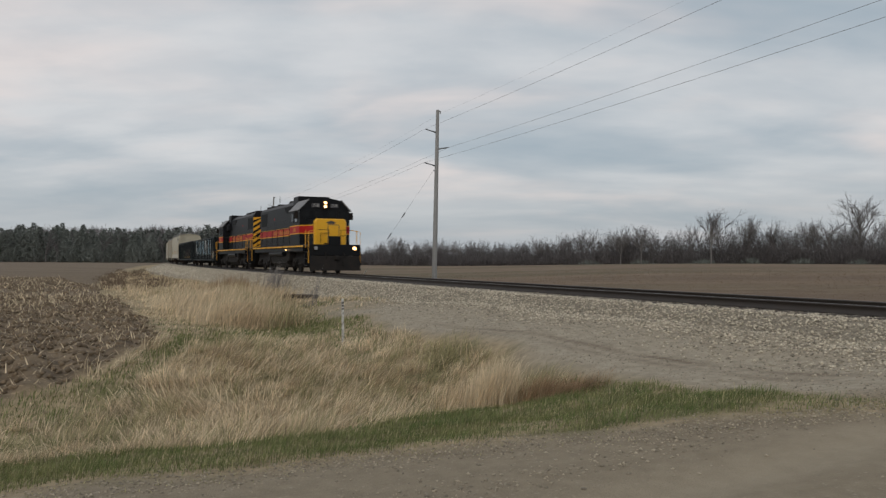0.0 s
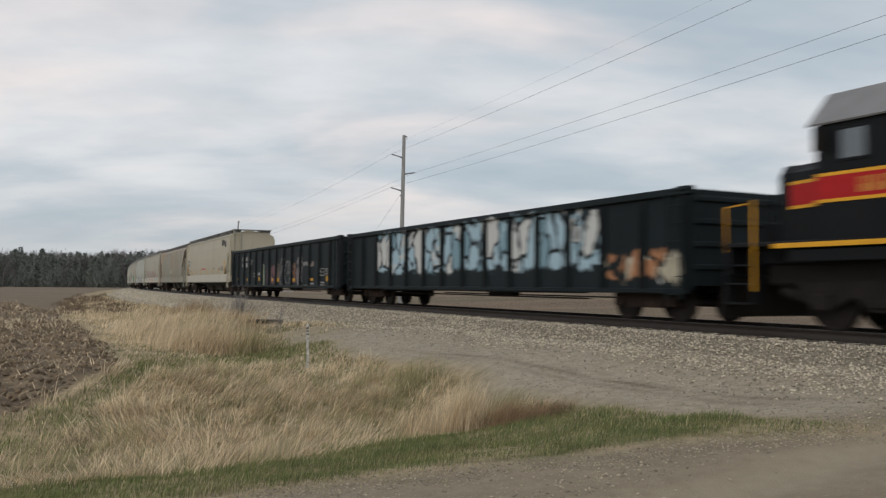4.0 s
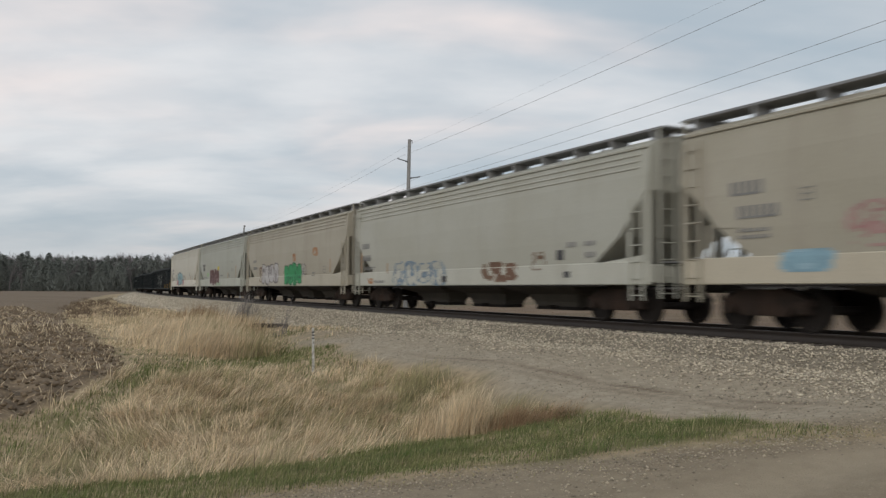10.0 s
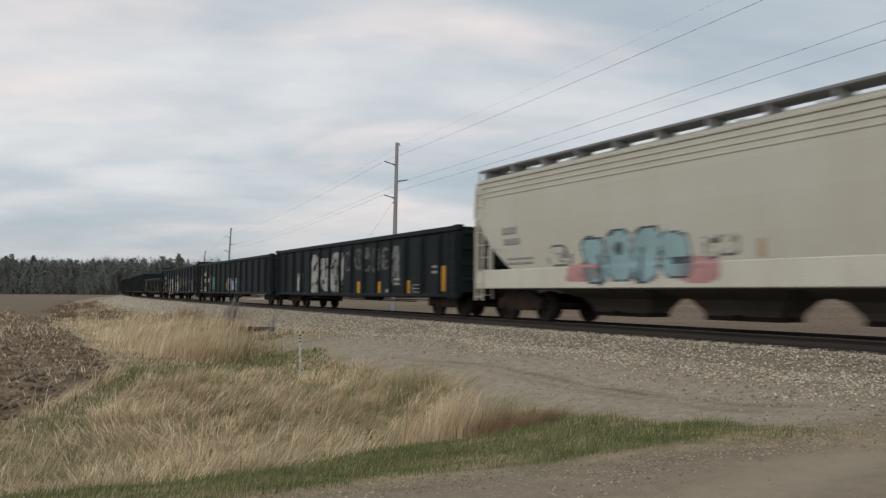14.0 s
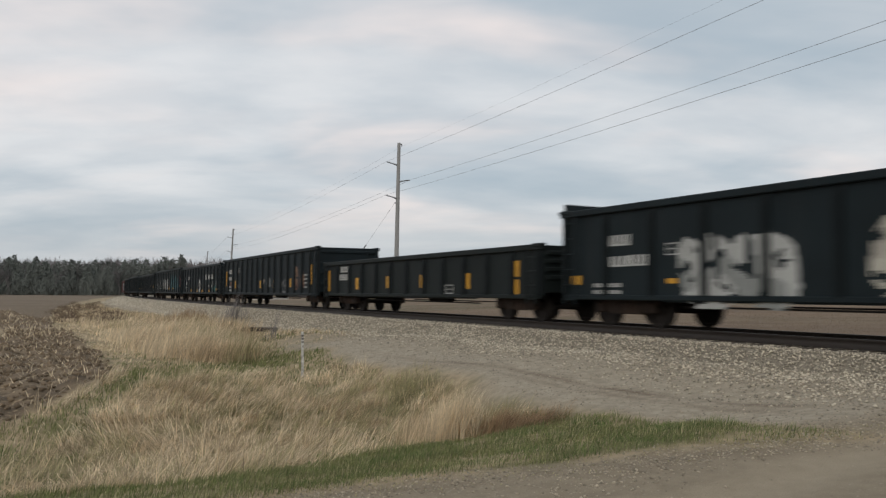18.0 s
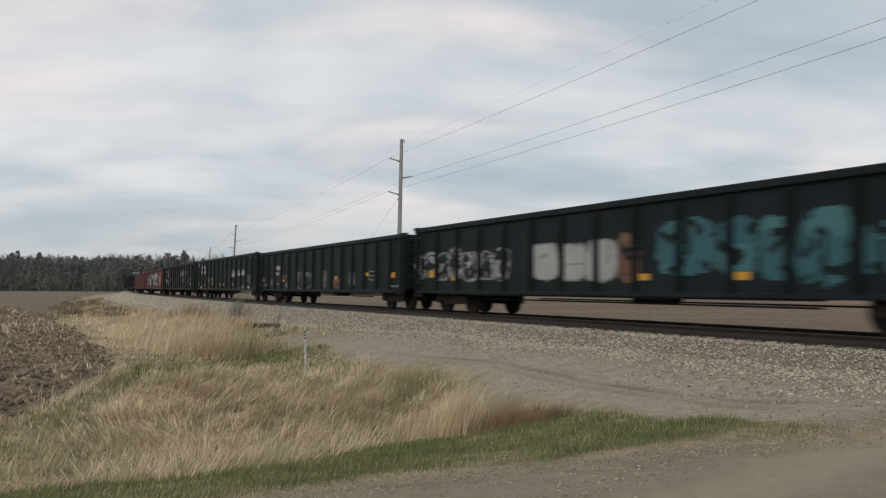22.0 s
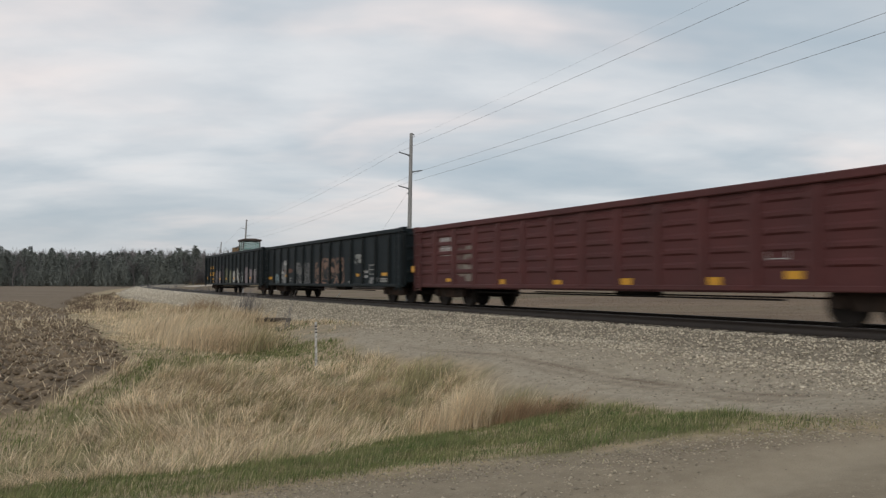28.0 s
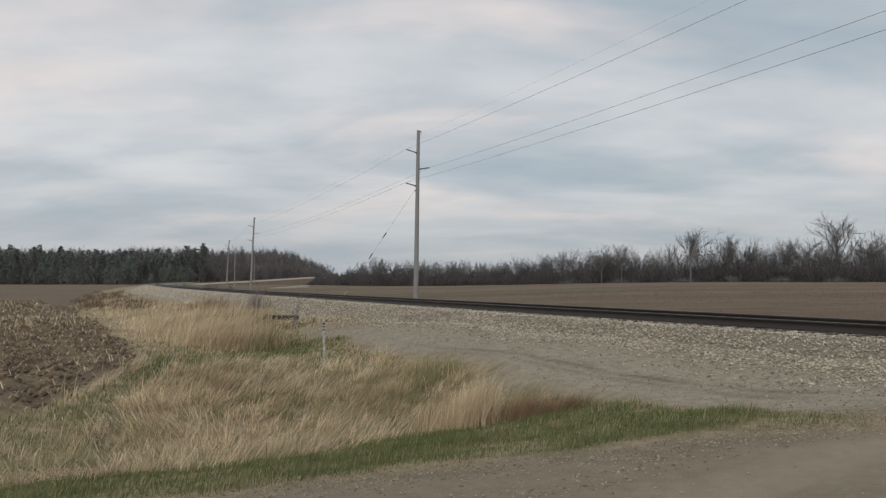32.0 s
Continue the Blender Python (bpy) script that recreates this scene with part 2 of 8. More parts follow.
# Geometry helpers
class Geo:
    """Gathers boxes, tubes and sheets into one mesh."""

    def __init__(self):
        self.v, self.f, self.m = [], [], []

    def add(self, verts, faces, slot=0):
        k = len(self.v)
        self.v.extend(verts)
        self.f.extend([tuple(i + k for i in f) for f in faces])
        self.m.extend([slot] * len(faces))
        return self

    def box(self, c, s, bev=0.0, turn=None, slot=0):
        """A box with its edges cut by bev."""
        hx, hy, hz = s[0] / 2, s[1] / 2, s[2] / 2
        if bev <= 0:
            vs = [(x * hx, y * hy, z * hz) for x in (-1, 1) for y in (-1, 1) for z in (-1, 1)]
            fs = [(0, 1, 3, 2), (4, 6, 7, 5), (0, 4, 5, 1), (2, 3, 7, 6), (0, 2, 6, 4), (1, 5, 7, 3)]
        else:
            b = min(bev, hx * 0.9, hy * 0.9, hz * 0.9)
            vs, idx = [], {}
            for x in (-1, 1):
                for y in (-1, 1):
                    for z in (-1, 1):
                        for ax in range(3):
                            p = [x * (hx - b), y * (hy - b), z * (hz - b)]
                            p[ax] = (x * hx, y * hy, z * hz)[ax]
                            idx[(x, y, z, ax)] = len(vs)
                            vs.append(tuple(p))
            fs = []
            for ax in range(3):
                o = [a for a in range(3) if a != ax]
                for sg in (-1, 1):
                    q = []
                    for a, c2 in ((-1, -1), (1, -1), (1, 1), (-1, 1)):
                        k = [0, 0, 0]
                        k[ax], k[o[0]], k[o[1]] = sg, a, c2
                        q.append(idx[(*k, ax)])
                    fs.append(tuple(q if (sg > 0) == (ax != 1) else q[::-1]))
            for ax in range(3):
                o = [a for a in range(3) if a != ax]
                for a in (-1, 1):
                    for c2 in (-1, 1):
                        k0, k1 = [0, 0, 0], [0, 0, 0]
                        k0[ax], k1[ax] = -1, 1
                        for k in (k0, k1):
                            k[o[0]], k[o[1]] = a, c2
                        fs.append((idx[(*k0, o[0])], idx[(*k1, o[0])], idx[(*k1, o[1])], idx[(*k0, o[1])]))
            for x in (-1, 1):
                for y in (-1, 1):
                    for z in (-1, 1):
                        fs.append(tuple(idx[(x, y, z, ax)] for ax in range(3)))
        if turn is not None:
            vs = [tuple(turn @ Vector(p)) for p in vs]
        return self.add([(p[0] + c[0], p[1] + c[1], p[2] + c[2]) for p in vs], fs, slot)

    def tube(self, a, b, r0, r1=None, n=8, slot=0, caps=True):
        """A round bar from a to b."""
        a, b = Vector(a), Vector(b)
        r1 = r0 if r1 is None else r1
        q = (b - a).to_track_quat("Z", "Y")
        vs = []
        for c, r in ((a, r0), (b, r1)):
            for i in range(n):
                t = 2 * math.pi * i / n
                vs.append(tuple(c + q @ Vector((r * math.cos(t), r * math.sin(t), 0))))
        fs = [(i, (i + 1) % n, n + (i + 1) % n, n + i) for i in range(n)]
        if caps:
            fs += [tuple(range(n))[::-1], tuple(range(n, 2 * n))]
        return self.add(vs, fs, slot)

    def path(self, pts, r, n=6, slot=0):
        """One bent bar through the points."""
        pts = [Vector(p) for p in pts]
        rings = []
        for i, p in enumerate(pts):
            d = pts[min(i + 1, len(pts) - 1)] - pts[max(i - 1, 0)]
            q = d.to_track_quat("Z", "Y")
            rings.append([tuple(p + q @ Vector((r * math.cos(6.28319 * k / n), r * math.sin(6.28319 * k / n), 0))) for k in range(n)])
        return self.loft(rings, slot=slot)

    def loft(self, rings, closed=True, caps=True, slot=0):
        """Sheets between rings of equally many points."""
        n, vs, fs = len(rings[0]), [p for r in rings for p in r], []
        for k in range(len(rings) - 1):
            for i in range(n if closed else n - 1):
                j = (i + 1) % n
                fs.append((k * n + i, k * n + j, (k + 1) * n + j, (k + 1) * n + i))
        if caps and closed:
            fs += [tuple(range(n))[::-1], tuple(range((len(rings) - 1) * n, len(rings) * n))]
        return self.add(vs, fs, slot)

    def mesh(self, name, *mats):
        me = bpy.data.meshes.new(name)
        me.from_pydata(self.v, [], self.f)
        for x in mats:
            me.materials.append(x)
        if len(mats) > 1:
            me.polygons.foreach_set("material_index", self.m)
        bm = bmesh.new()
        bm.from_mesh(me)
        bmesh.ops.recalc_face_normals(bm, faces=bm.faces)
        bm.to_mesh(me)
        bm.free()
        return me


def part(name, geo, material, parent, label="", at=None):
    """One mesh object under a thing or under a part."""
    me = geo if isinstance(geo, bpy.types.Mesh) else geo.mesh(name, *(material if isinstance(material, (list, tuple)) else [material]))
    ob = new(name, me)
    ob.parent = parent
    if at is not None:
        ob.matrix_basis = at
    return tagged(ob, label) if label else ob


def bulk(name, verts, faces, *mats):
    """A large mesh from arrays."""
    me = bpy.data.meshes.new(name)
    verts, faces = np.asarray(verts, np.float32), np.asarray(faces, np.int32)
    nf, k = faces.shape
    me.vertices.add(len(verts))
    me.vertices.foreach_set("co", verts.ravel())
    me.loops.add(nf * k)
    me.loops.foreach_set("vertex_index", faces.ravel())
    me.polygons.add(nf)
    me.polygons.foreach_set("loop_start", np.arange(0, nf * k, k, dtype=np.int32))
    for x in mats:
        me.materials.append(x)
    me.update(calc_edges=True)
    return me


# The ground
RNG = np.random.default_rng(7)


def smooth(e0, e1, x):
    t = np.clip((x - e0) / (e1 - e0), 0, 1)
    return t * t * (3 - 2 * t)


def wav(x, y, k, seed=0.0):
    """A cheap smooth wobble between -1 and 1."""
    return (np.sin(x * k + 1.7 * np.sin(y * k * 0.73 + seed) + seed) + np.sin(y * k * 1.13 - 1.3 * np.sin(x * k * 0.61 + seed * 2) + seed * 1.7)) / 2


def road_edge(p):
    return 6.4 - 0.42 * np.clip(p - 3.2, 0, 4.2) + 0.10 * np.sin(p * 1.3) + 0.05 * np.sin(p * 3.7)


def field_near(p):
    """Where the ploughed soil begins, along the line."""
    c = np.clip(p, -6.0, 3.2)
    return 12.6 + 0.8 * c + 0.55 * np.clip(c, 0, 4) ** 2


def zones(x, y):
    """Shares of road gravel, ploughed field, green verge and dry grass."""
    p, a, q = local(x, y)
    wob = 0.25 * wav(x, y, 0.9, 1.0) + 0.12 * wav(x, y, 2.9, 4.0)
    road = smooth(-0.25, 0.25, road_edge(p) - a + wob * 0.7) * smooth(-5.2, -4.6, a)
    limit = 6.7 + 0.7 * smooth(13.5, 7.0, a)
    pad = smooth(-0.4, 0.4, limit - q + wob) * smooth(28, 22, a + wob * 3) * (q > -3.2)
    gravel = np.maximum(road, pad)
    edge = 11.85 + 0.25 * wav(x, y, 0.25, 2.0) + 0.7 * wob
    near = field_near(p) + 0.6 * wob
    field = smooth(-0.25, 0.25, q - edge) * smooth(-0.2, 0.3, a - near)
    beyond = smooth(3.6, 5.0, -q)
    return gravel, field, beyond


def ground_z(x, y):
    p, a, q = local(x, y)
    r = np.hypot(x, y)
    gravel, field, beyond = zones(x, y)
    far = 1.1 * smooth(60, 260, r) * smooth(-0.1, 0.35, x / np.maximum(r, 1)) * (q < 0)
    far = far - 0.9 * np.exp(-(((x + 45) / 60) ** 2 + ((y - 190) / 110) ** 2)) - 0.45 * smooth(30, 90, r) * smooth(0.25, -0.05, x / np.maximum(r, 1))
    hill = 13.0 * smooth(420, 530, y) * smooth(-56, -100, x + 0.1 * (y - 450)) * (1 + 0.12 * wav(x, y, 0.012, 2.0))
    road = 0.78 * smooth(0.5, 14, p) * smooth(40, 16, p) + 0.02 * wav(x, y, 1.1, 5.0)
    rut = -0.035 * (np.exp(-((a - 4.3) / 0.35) ** 2) + np.exp(-((a - 2.5) / 0.35) ** 2))
    on_road = smooth(-1.2 - 1.6 * smooth(3, 6.5, p), 0.0, road_edge(p) - a) * smooth(-7, -4.5, a)
    pad = 0.42 * smooth(9.3, 3.4, q) * smooth(45, 18, a) * smooth(-8.0, -3.2, q)
    ditch = -0.45 * np.exp(-((a - 10.4 - 0.15 * p) / 2.8) ** 2) * smooth(5.5, 8.8, q) * smooth(30, 14, q)
    swale = -0.3 * np.exp(-((q - 8.8) / 2.2) ** 2) * smooth(8, 15, a)
    shoulder = 0.5 * smooth(42, 75, a) * smooth(8.5, 3.0, q) * smooth(-3, 0, q) * smooth(320, 220, a)
    land = far + hill + shoulder + pad + (ditch + swale) * (1 - gravel) + 0.05 * wav(x, y, 0.8, 0.3) + 0.02 * wav(x, y, 2.7, 0.9)
    furrow = 0.05 * np.sin(p * 2 * math.pi / 0.76) + 0.045 * wav(x, y, 5.0, 0.2) + 0.03 * wav(x, y, 11.0, 0.7)
    land = land + field * (0.04 + furrow * smooth(160, 30, r))
    return land * (1 - on_road) + (road + rut + far) * on_road


def sheet():
    ang = np.concatenate([np.linspace(-180, -42, 60, endpoint=False), np.linspace(-40, 40, 420, endpoint=False), np.linspace(42, 180, 60, endpoint=False)])
    rad = np.concatenate([[0.0, 0.4, 1.0, 1.7, 2.4, 3.0, 3.6], 4.0 * 1.0165 ** np.arange(0, 420)])
    rad = rad[rad < 3600]
    A, R = np.meshgrid(np.radians(ang), rad)
    x, y = R * np.sin(A), R * np.cos(A)
    z = ground_z(x, y)
    n = len(ang)
    i, j = np.meshgrid(np.arange(len(rad) - 1), np.arange(n), indexing="ij")
    k = (j + 1) % n
    faces = np.stack([i * n + j, i * n + k, (i + 1) * n + k, (i + 1) * n + j], -1).reshape(-1, 4)[:, ::-1]
    verts = np.stack([x, y, z], -1).reshape(-1, 3)
    me = bulk("ground", np.vstack([verts, [[0, 0, float(ground_z(np.array(0.0), np.array(0.0)))]]]), faces, M["ground"])
    c = len(verts)
    g, f, b = zones(x, y)
    p, a, q = local(x, y)
    tyre = sum(k * np.exp(-((p - c - 0.12 * wav(x, y, 0.7, c)) / 0.10) ** 2) for c, k in ((6.65, 0.9), (6.25, 0.6), (8.6, 1.0), (8.25, 0.5)))
    tyre = tyre * g * smooth(5.8, 7.0, a) * smooth(20, 12, a) * np.clip(0.75 + 0.5 * wav(x, y, 2.3, 1.0), 0, 1)
    for name, val in (("rut", tyre), ("wheel", g * smooth(0.4, -0.2, a - road_edge(p)) * sum(np.exp(-((a - c - 0.1 * wav(x, y, 0.5, c)) / w) ** 2) for c, w in ((4.35, 0.36), (2.6, 0.42), (0.6, 0.45)))), ("pad", g * smooth(0.3, 1.2, a - road_edge(p))), ("gravel", g), ("field", f), ("beyond", b), ("faraway", smooth(80, 210, np.hypot(x, y)))):
        at = me.attributes.new(name, "FLOAT", "POINT")
        at.data.foreach_set("value", np.append(val.ravel(), 1.0).astype(np.float32))
    me.polygons.foreach_set("use_smooth", np.ones(len(me.polygons), bool))
    return tagged(new("ground", me), "fields, gravel road and grassy ditch beside the line", "ground", kind="structure")


def ground_material():
    m = bpy.data.materials.new("earth")
    m.use_nodes = True
    n, l = m.node_tree.nodes, m.node_tree.links
    b = n["Principled BSDF"]
    b.inputs["Roughness"].default_value = 0.95
    co = n.new("ShaderNodeTexCoord")

    def noisy(scale, detail=5, lo=0.3, hi=0.7, stretch=(1, 1, 1)):
        mp = n.new("ShaderNodeMapping")
        mp.inputs["Scale"].default_value = stretch
        mp.inputs["Rotation"].default_value = (0, 0, -HEAD)
        l.new(co.outputs["Object"], mp.inputs[0])
        t = n.new("ShaderNodeTexNoise")
        t.inputs["Scale"].default_value, t.inputs["Detail"].default_value = scale, detail
        l.new(mp.outputs[0], t.inputs["Vector"])
        r = n.new("ShaderNodeMapRange")
        r.inputs["From Min"].default_value, r.inputs["From Max"].default_value = lo, hi
        l.new(t.outputs["Fac"], r.inputs["Value"])
        return r.outputs[0]

    def mix(fac, a, c):
        x = n.new("ShaderNodeMix")
        x.data_type = "RGBA"
        l.new(fac, x.inputs[0])
        for v, i in ((a, 6), (c, 7)):
            if isinstance(v, tuple):
                x.inputs[i].default_value = (*v, 1)
            else:
                l.new(v, x.inputs[i])
        return x.outputs[2]

    def share(name):
        t = n.new("ShaderNodeAttribute")
        t.attribute_name = name
        return t.outputs["Fac"]

    fine, mid, big = noisy(45, 4), noisy(6, 6), noisy(0.5, 5)
    speck = noisy(28, 2, 0.63, 0.78)
    grass = mix(mid, (0.24, 0.185, 0.108), (0.46, 0.36, 0.22))
    grass = mix(noisy(0.9, 4, 0.5, 0.68), grass, (0.15, 0.14, 0.055))
    gravel = mix(mid, (0.215, 0.176, 0.120), (0.272, 0.226, 0.157))
    gravel = mix(noisy(1.6, 5, 0.52, 0.72, (0.22, 1, 1)), gravel, (0.195, 0.156, 0.105))
    gravel = mix(speck, gravel, (0.36, 0.315, 0.245))
    gravel = mix(share("wheel"), gravel, mix(mid, (0.282, 0.235, 0.164), (0.322, 0.27, 0.192)))
    gravel = mix(share("pad"), gravel, mix(mid, (0.275, 0.236, 0.174), (0.40, 0.348, 0.262)))
    gravel = mix(share("rut"), gravel, (0.135, 0.098, 0.064))
    soil = mix(noisy(3.2, 6, 0.35, 0.65, (0.35, 1, 1)), (0.088, 0.063, 0.039), (0.205, 0.152, 0.094))
    soil = mix(noisy(14, 3, 0.58, 0.72, (0.5, 1, 1)), soil, (0.38, 0.285, 0.17))
    stubble = mix(noisy(0.05, 6, 0.3, 0.7, (0.2, 1, 1)), (0.142, 0.097, 0.059), (0.222, 0.155, 0.096))
    stubble = mix(noisy(0.6, 6, 0.45, 0.7, (0.15, 1, 1)), stubble, (0.118, 0.078, 0.047))
    stubble = mix(noisy(0.022, 4, 0.48, 0.62, (0.3, 1, 1)), stubble, (0.112, 0.092, 0.047))
    col = mix(share("beyond"), grass, stubble)
    soil = mix(share("faraway"), soil, mix(noisy(0.08, 5, 0.3, 0.7, (0.2, 1, 1)), (0.120, 0.086, 0.054), (0.180, 0.134, 0.085)))
    col = mix(share("field"), col, soil)
    col = mix(share("gravel"), col, gravel)
    l.new(col, b.inputs["Base Color"])
    bp = n.new("ShaderNodeBump")
    bp.inputs["Strength"].default_value, bp.inputs["Distance"].default_value = 0.5, 0.03
    l.new(fine, bp.inputs["Height"])
    l.new(bp.outputs[0], b.inputs["Normal"])
    return m


M["ground"] = ground_material()
ground = sheet()


# Track bed, ties and rails
def sweep(name, profile, s0, s1, step, material, closed=True):
    """A profile of (offset to the left of travel away, height) along the line."""
    ss = np.arange(s0, s1 + step, step)
    x, y, h = np.interp(ss, TS, TX), np.interp(ss, TS, TY), np.interp(ss, TS, TH)
    pr = np.array(profile)
    vs = np.stack([x[:, None] - pr[None, :, 0] * np.cos(h)[:, None], y[:, None] - pr[None, :, 0] * np.sin(h)[:, None], np.broadcast_to(pr[None, :, 1], (len(ss), len(pr)))], -1)
    n = len(pr)
    i, j = np.meshgrid(np.arange(len(ss) - 1), np.arange(n if closed else n - 1), indexing="ij")
    k = (j + 1) % n
    fs = np.stack([i * n + j, i * n + k, (i + 1) * n + k, (i + 1) * n + j], -1).reshape(-1, 4)
    return bulk(name, vs.reshape(-1, 3), fs, material)


def track():
    top = RAIL - 0.21
    bed = [(-5.2, -1.6), (-1.9, top - 0.02), (-1.3, top + 0.01), (1.3, top + 0.01), (1.95, top - 0.02), (3.2, top - 0.36), (4.6, -0.25), (5.2, -1.6)]
    tagged(new("ballast", sweep("ballast", bed, -500, 620, 1.0, M["ballast"])), "pale crushed stone ballast under the railway line", "ballast", kind="structure")
    line = tagged(new("railway_track"), "single railway line of worn steel rails on timber ties", "railway track", kind="structure")
    for off in (-0.7525, 0.7525):
        def rl(w):
            return [(off + a, RAIL + z) for a, z in w]
        shape = rl([(-0.075, -0.18), (0.075, -0.18), (0.075, -0.168), (0.012, -0.145), (0.012, -0.045), (0.035, -0.035), (0.035, -0.004), (-0.035, -0.004), (-0.035, -0.035), (-0.012, -0.045), (-0.012, -0.145), (-0.075, -0.168)])
        rail = part("rail", sweep("rail", shape, -500, 620, 1.0, M["steel"]), None, line)
        part("rail_head", sweep("rail_head", rl([(-0.03, -0.004), (0.03, -0.004), (0.028, 0.0), (-0.028, 0.0)]), -500, 620, 1.0, M["shiny"]), None, rail)
    tie = Geo().box((0, 0, 0), (2.6, 0.23, 0.18), 0.012).mesh("tie", M["tie"])
    s = -12.0
    while s < 140:
        x, y, h = on_track(s)
        part("tie", tie, None, line, at=Matrix.Translation((x, y, RAIL - 0.18 - 0.09)) @ Matrix.Rotation(h + RNG.uniform(-0.02, 0.02), 4, "Z"))
        s += 0.52
    return line


track()


# Power line
def utility_pole():
    e = new("utility_pole")
    part("pole", Geo().loft([[(r * math.cos(t), r * math.sin(t), z) for t in np.linspace(0, 2 * math.pi, 13)[:-1]] for z, r in ((-2.4, 0.21), (0, 0.20), (4.5, 0.175), (9, 0.15), (13.3, 0.125))]), M["pole"], e)
    part("top_bracket", Geo().box((0.1, 0, 13.22), (0.3, 0.08, 0.08), 0.01).tube((0.22, 0, 13.2), (0.24, 0, 13.02), 0.03), M["insulator"], e)
    for side, z in ((-1, 11.55), (1, 10.28), (-1, 8.96)):
        arm = part("insulator_arm", Geo().tube((side * 0.13, 0, z), (side * 0.34, 0, z + 0.06), 0.07, 0.05), M["insulator"], e)
        g = Geo()
        for k in range(7):
            x = 0.34 + 0.09 * k
            g.tube((side * x, 0, z + 0.06 + 0.2 * (x - 0.34)), (side * (x + 0.06), 0, z + 0.06 + 0.2 * (x - 0.28)), 0.055, 0.04, n=8)
        part("skirts", g.tube((side * 0.3, 0, z + 0.05), (side * 1.0, 0, z + 0.20), 0.025), M["insulator"], arm)
    part("clamp", Geo().box((-0.16, 0, 8.6), (0.18, 0.1, 0.1), 0.02), M["insulator"], e)
    return tagged(e, "grey wooden power pole with three post insulators", "utility pole", "poles of the power line")


POLES = [(30.8, -25.0, 0.0), (-2.1, 64.0, 0.9), (-35.4, 153.0, 2.4), (-62.2, 239.0, 2.6), (-75.8, 302.0, 1.0), (-93.4, 411.0, 0.5), (-91.2, 468.0, 0.5)]
first = utility_pole()
lines = []
for k, (x, y, lean) in enumerate(POLES):
    z = -0.05
    yaw = math.degrees(HEAD) - 4 * max(k - 1, 0)
    m = pose(x, y, z, 0, lean, yaw - 5)
    ob = first if k == 0 else copy_thing(first, m)
    if k == 0:
        ob.matrix_basis = m
    lines.append([m @ Vector(v) for v in ((0.24, 0, 13.05), (-1.0, 0, 11.76), (1.0, 0, 10.48), (-1.0, 0, 9.17))])
for k in range(len(lines) - 1):
    for i in range(4):
        a, b = lines[k][i], lines[k + 1][i]
        pts = [a.lerp(b, t) - Vector((0, 0, 0.6 * 4 * t * (1 - t))) for t in np.linspace(0, 1, 25)]
        w = new("power_wire", Geo().path(pts, 0.003 if i == 0 else 0.0075, 5).mesh("power_wire", M["wire"]))
        tagged(w, "thin dark overhead wire between the poles", "power wire", "wires of the power line")
# Guy wire with its guard
gx, gy = -9.0, 71.0
gz = float(ground_z(np.array(gx), np.array(gy)))
hang = Vector((-2.25, 64.0, 8.5))
foot = Vector((gx, gy, gz))
guy = new("guy_wire")
part("strand", Geo().tube(hang, foot, 0.007, n=5), M["wire"], guy)
for t in (0.34, 0.52):
    part("strain_insulator", Geo().tube(hang.lerp(foot, t), hang.lerp(foot, t + 0.045), 0.05, 0.035), M["insulator"], guy)
part("guard", Geo().tube(foot.lerp(hang, 0.0), foot.lerp(hang, 0.14), 0.045), M["post"], guy, "pale plastic guard")
tagged(guy, "steel guy wire anchored in the field behind the line", "guy wire")


# Marker post in the grass
def marker_post():
    x, y = -2.64, 18.54
    z = float(ground_z(np.array(x), np.array(y)))
    e = new("marker_post")
    part("post", Geo().loft([[(a * w, b * w, h) for a, b in ((-1, -0.6), (1, -0.6), (1, 0.6), (-1, 0.6))] for h, w in ((-0.3, 0.026), (1.05, 0.026), (1.1, 0.021))]), M["post"], e)
    for k in range(3):
        part("fixing", Geo().box((0, -0.026, 1.0 - 0.07 * k), (0.05, 0.006, 0.03), 0.002), M["steel"], e, "dark rusty fixing")
    e.matrix_basis = pose(x, y, z, 0, -1.0, 20)
    e.scale = (1, 1, (0.76 - z) / 1.1)
    return tagged(e, "thin white marker post standing in dry grass", "marker post")


marker_post()


# Loose stones
def stones(name, xy, z, size, material, squash=0.65):
    n = len(xy)
    base = np.array([(1, 0, 0), (-1, 0, 0), (0, 1, 0), (0, -1, 0), (0, 0, 1), (0, 0, -1)], np.float32)
    tri = np.array([(0, 2, 4), (2, 1, 4), (1, 3, 4), (3, 0, 4), (2, 0, 5), (1, 2, 5), (3, 1, 5), (0, 3, 5)])
    v = base[None] * RNG.uniform(0.55, 1.2, (n, 6, 1)) + RNG.uniform(-0.25, 0.25, (n, 6, 3))
    t = RNG.uniform(0, 6.28, n)
    c, s = np.cos(t)[:, None], np.sin(t)[:, None]
    v = np.stack([v[..., 0] * c - v[..., 1] * s, v[..., 0] * s + v[..., 1] * c, v[..., 2] * squash], -1) * size[:, None, None]
    v += np.concatenate([xy, z[:, None]], 1)[:, None, :]
    f = tri[None] + (np.arange(n) * 6)[:, None, None]
    return new(name, bulk(name, v.reshape(-1, 3), f.reshape(-1, 3), material))


def from_line(a, q):
    """World places at a metres along and q metres to the near side of the line."""
    x, y, h = np.interp(a, TS, TX), np.interp(a, TS, TY), np.interp(a, TS, TH)
    return np.stack([x - q * np.cos(h), y - q * np.sin(h)], -1)


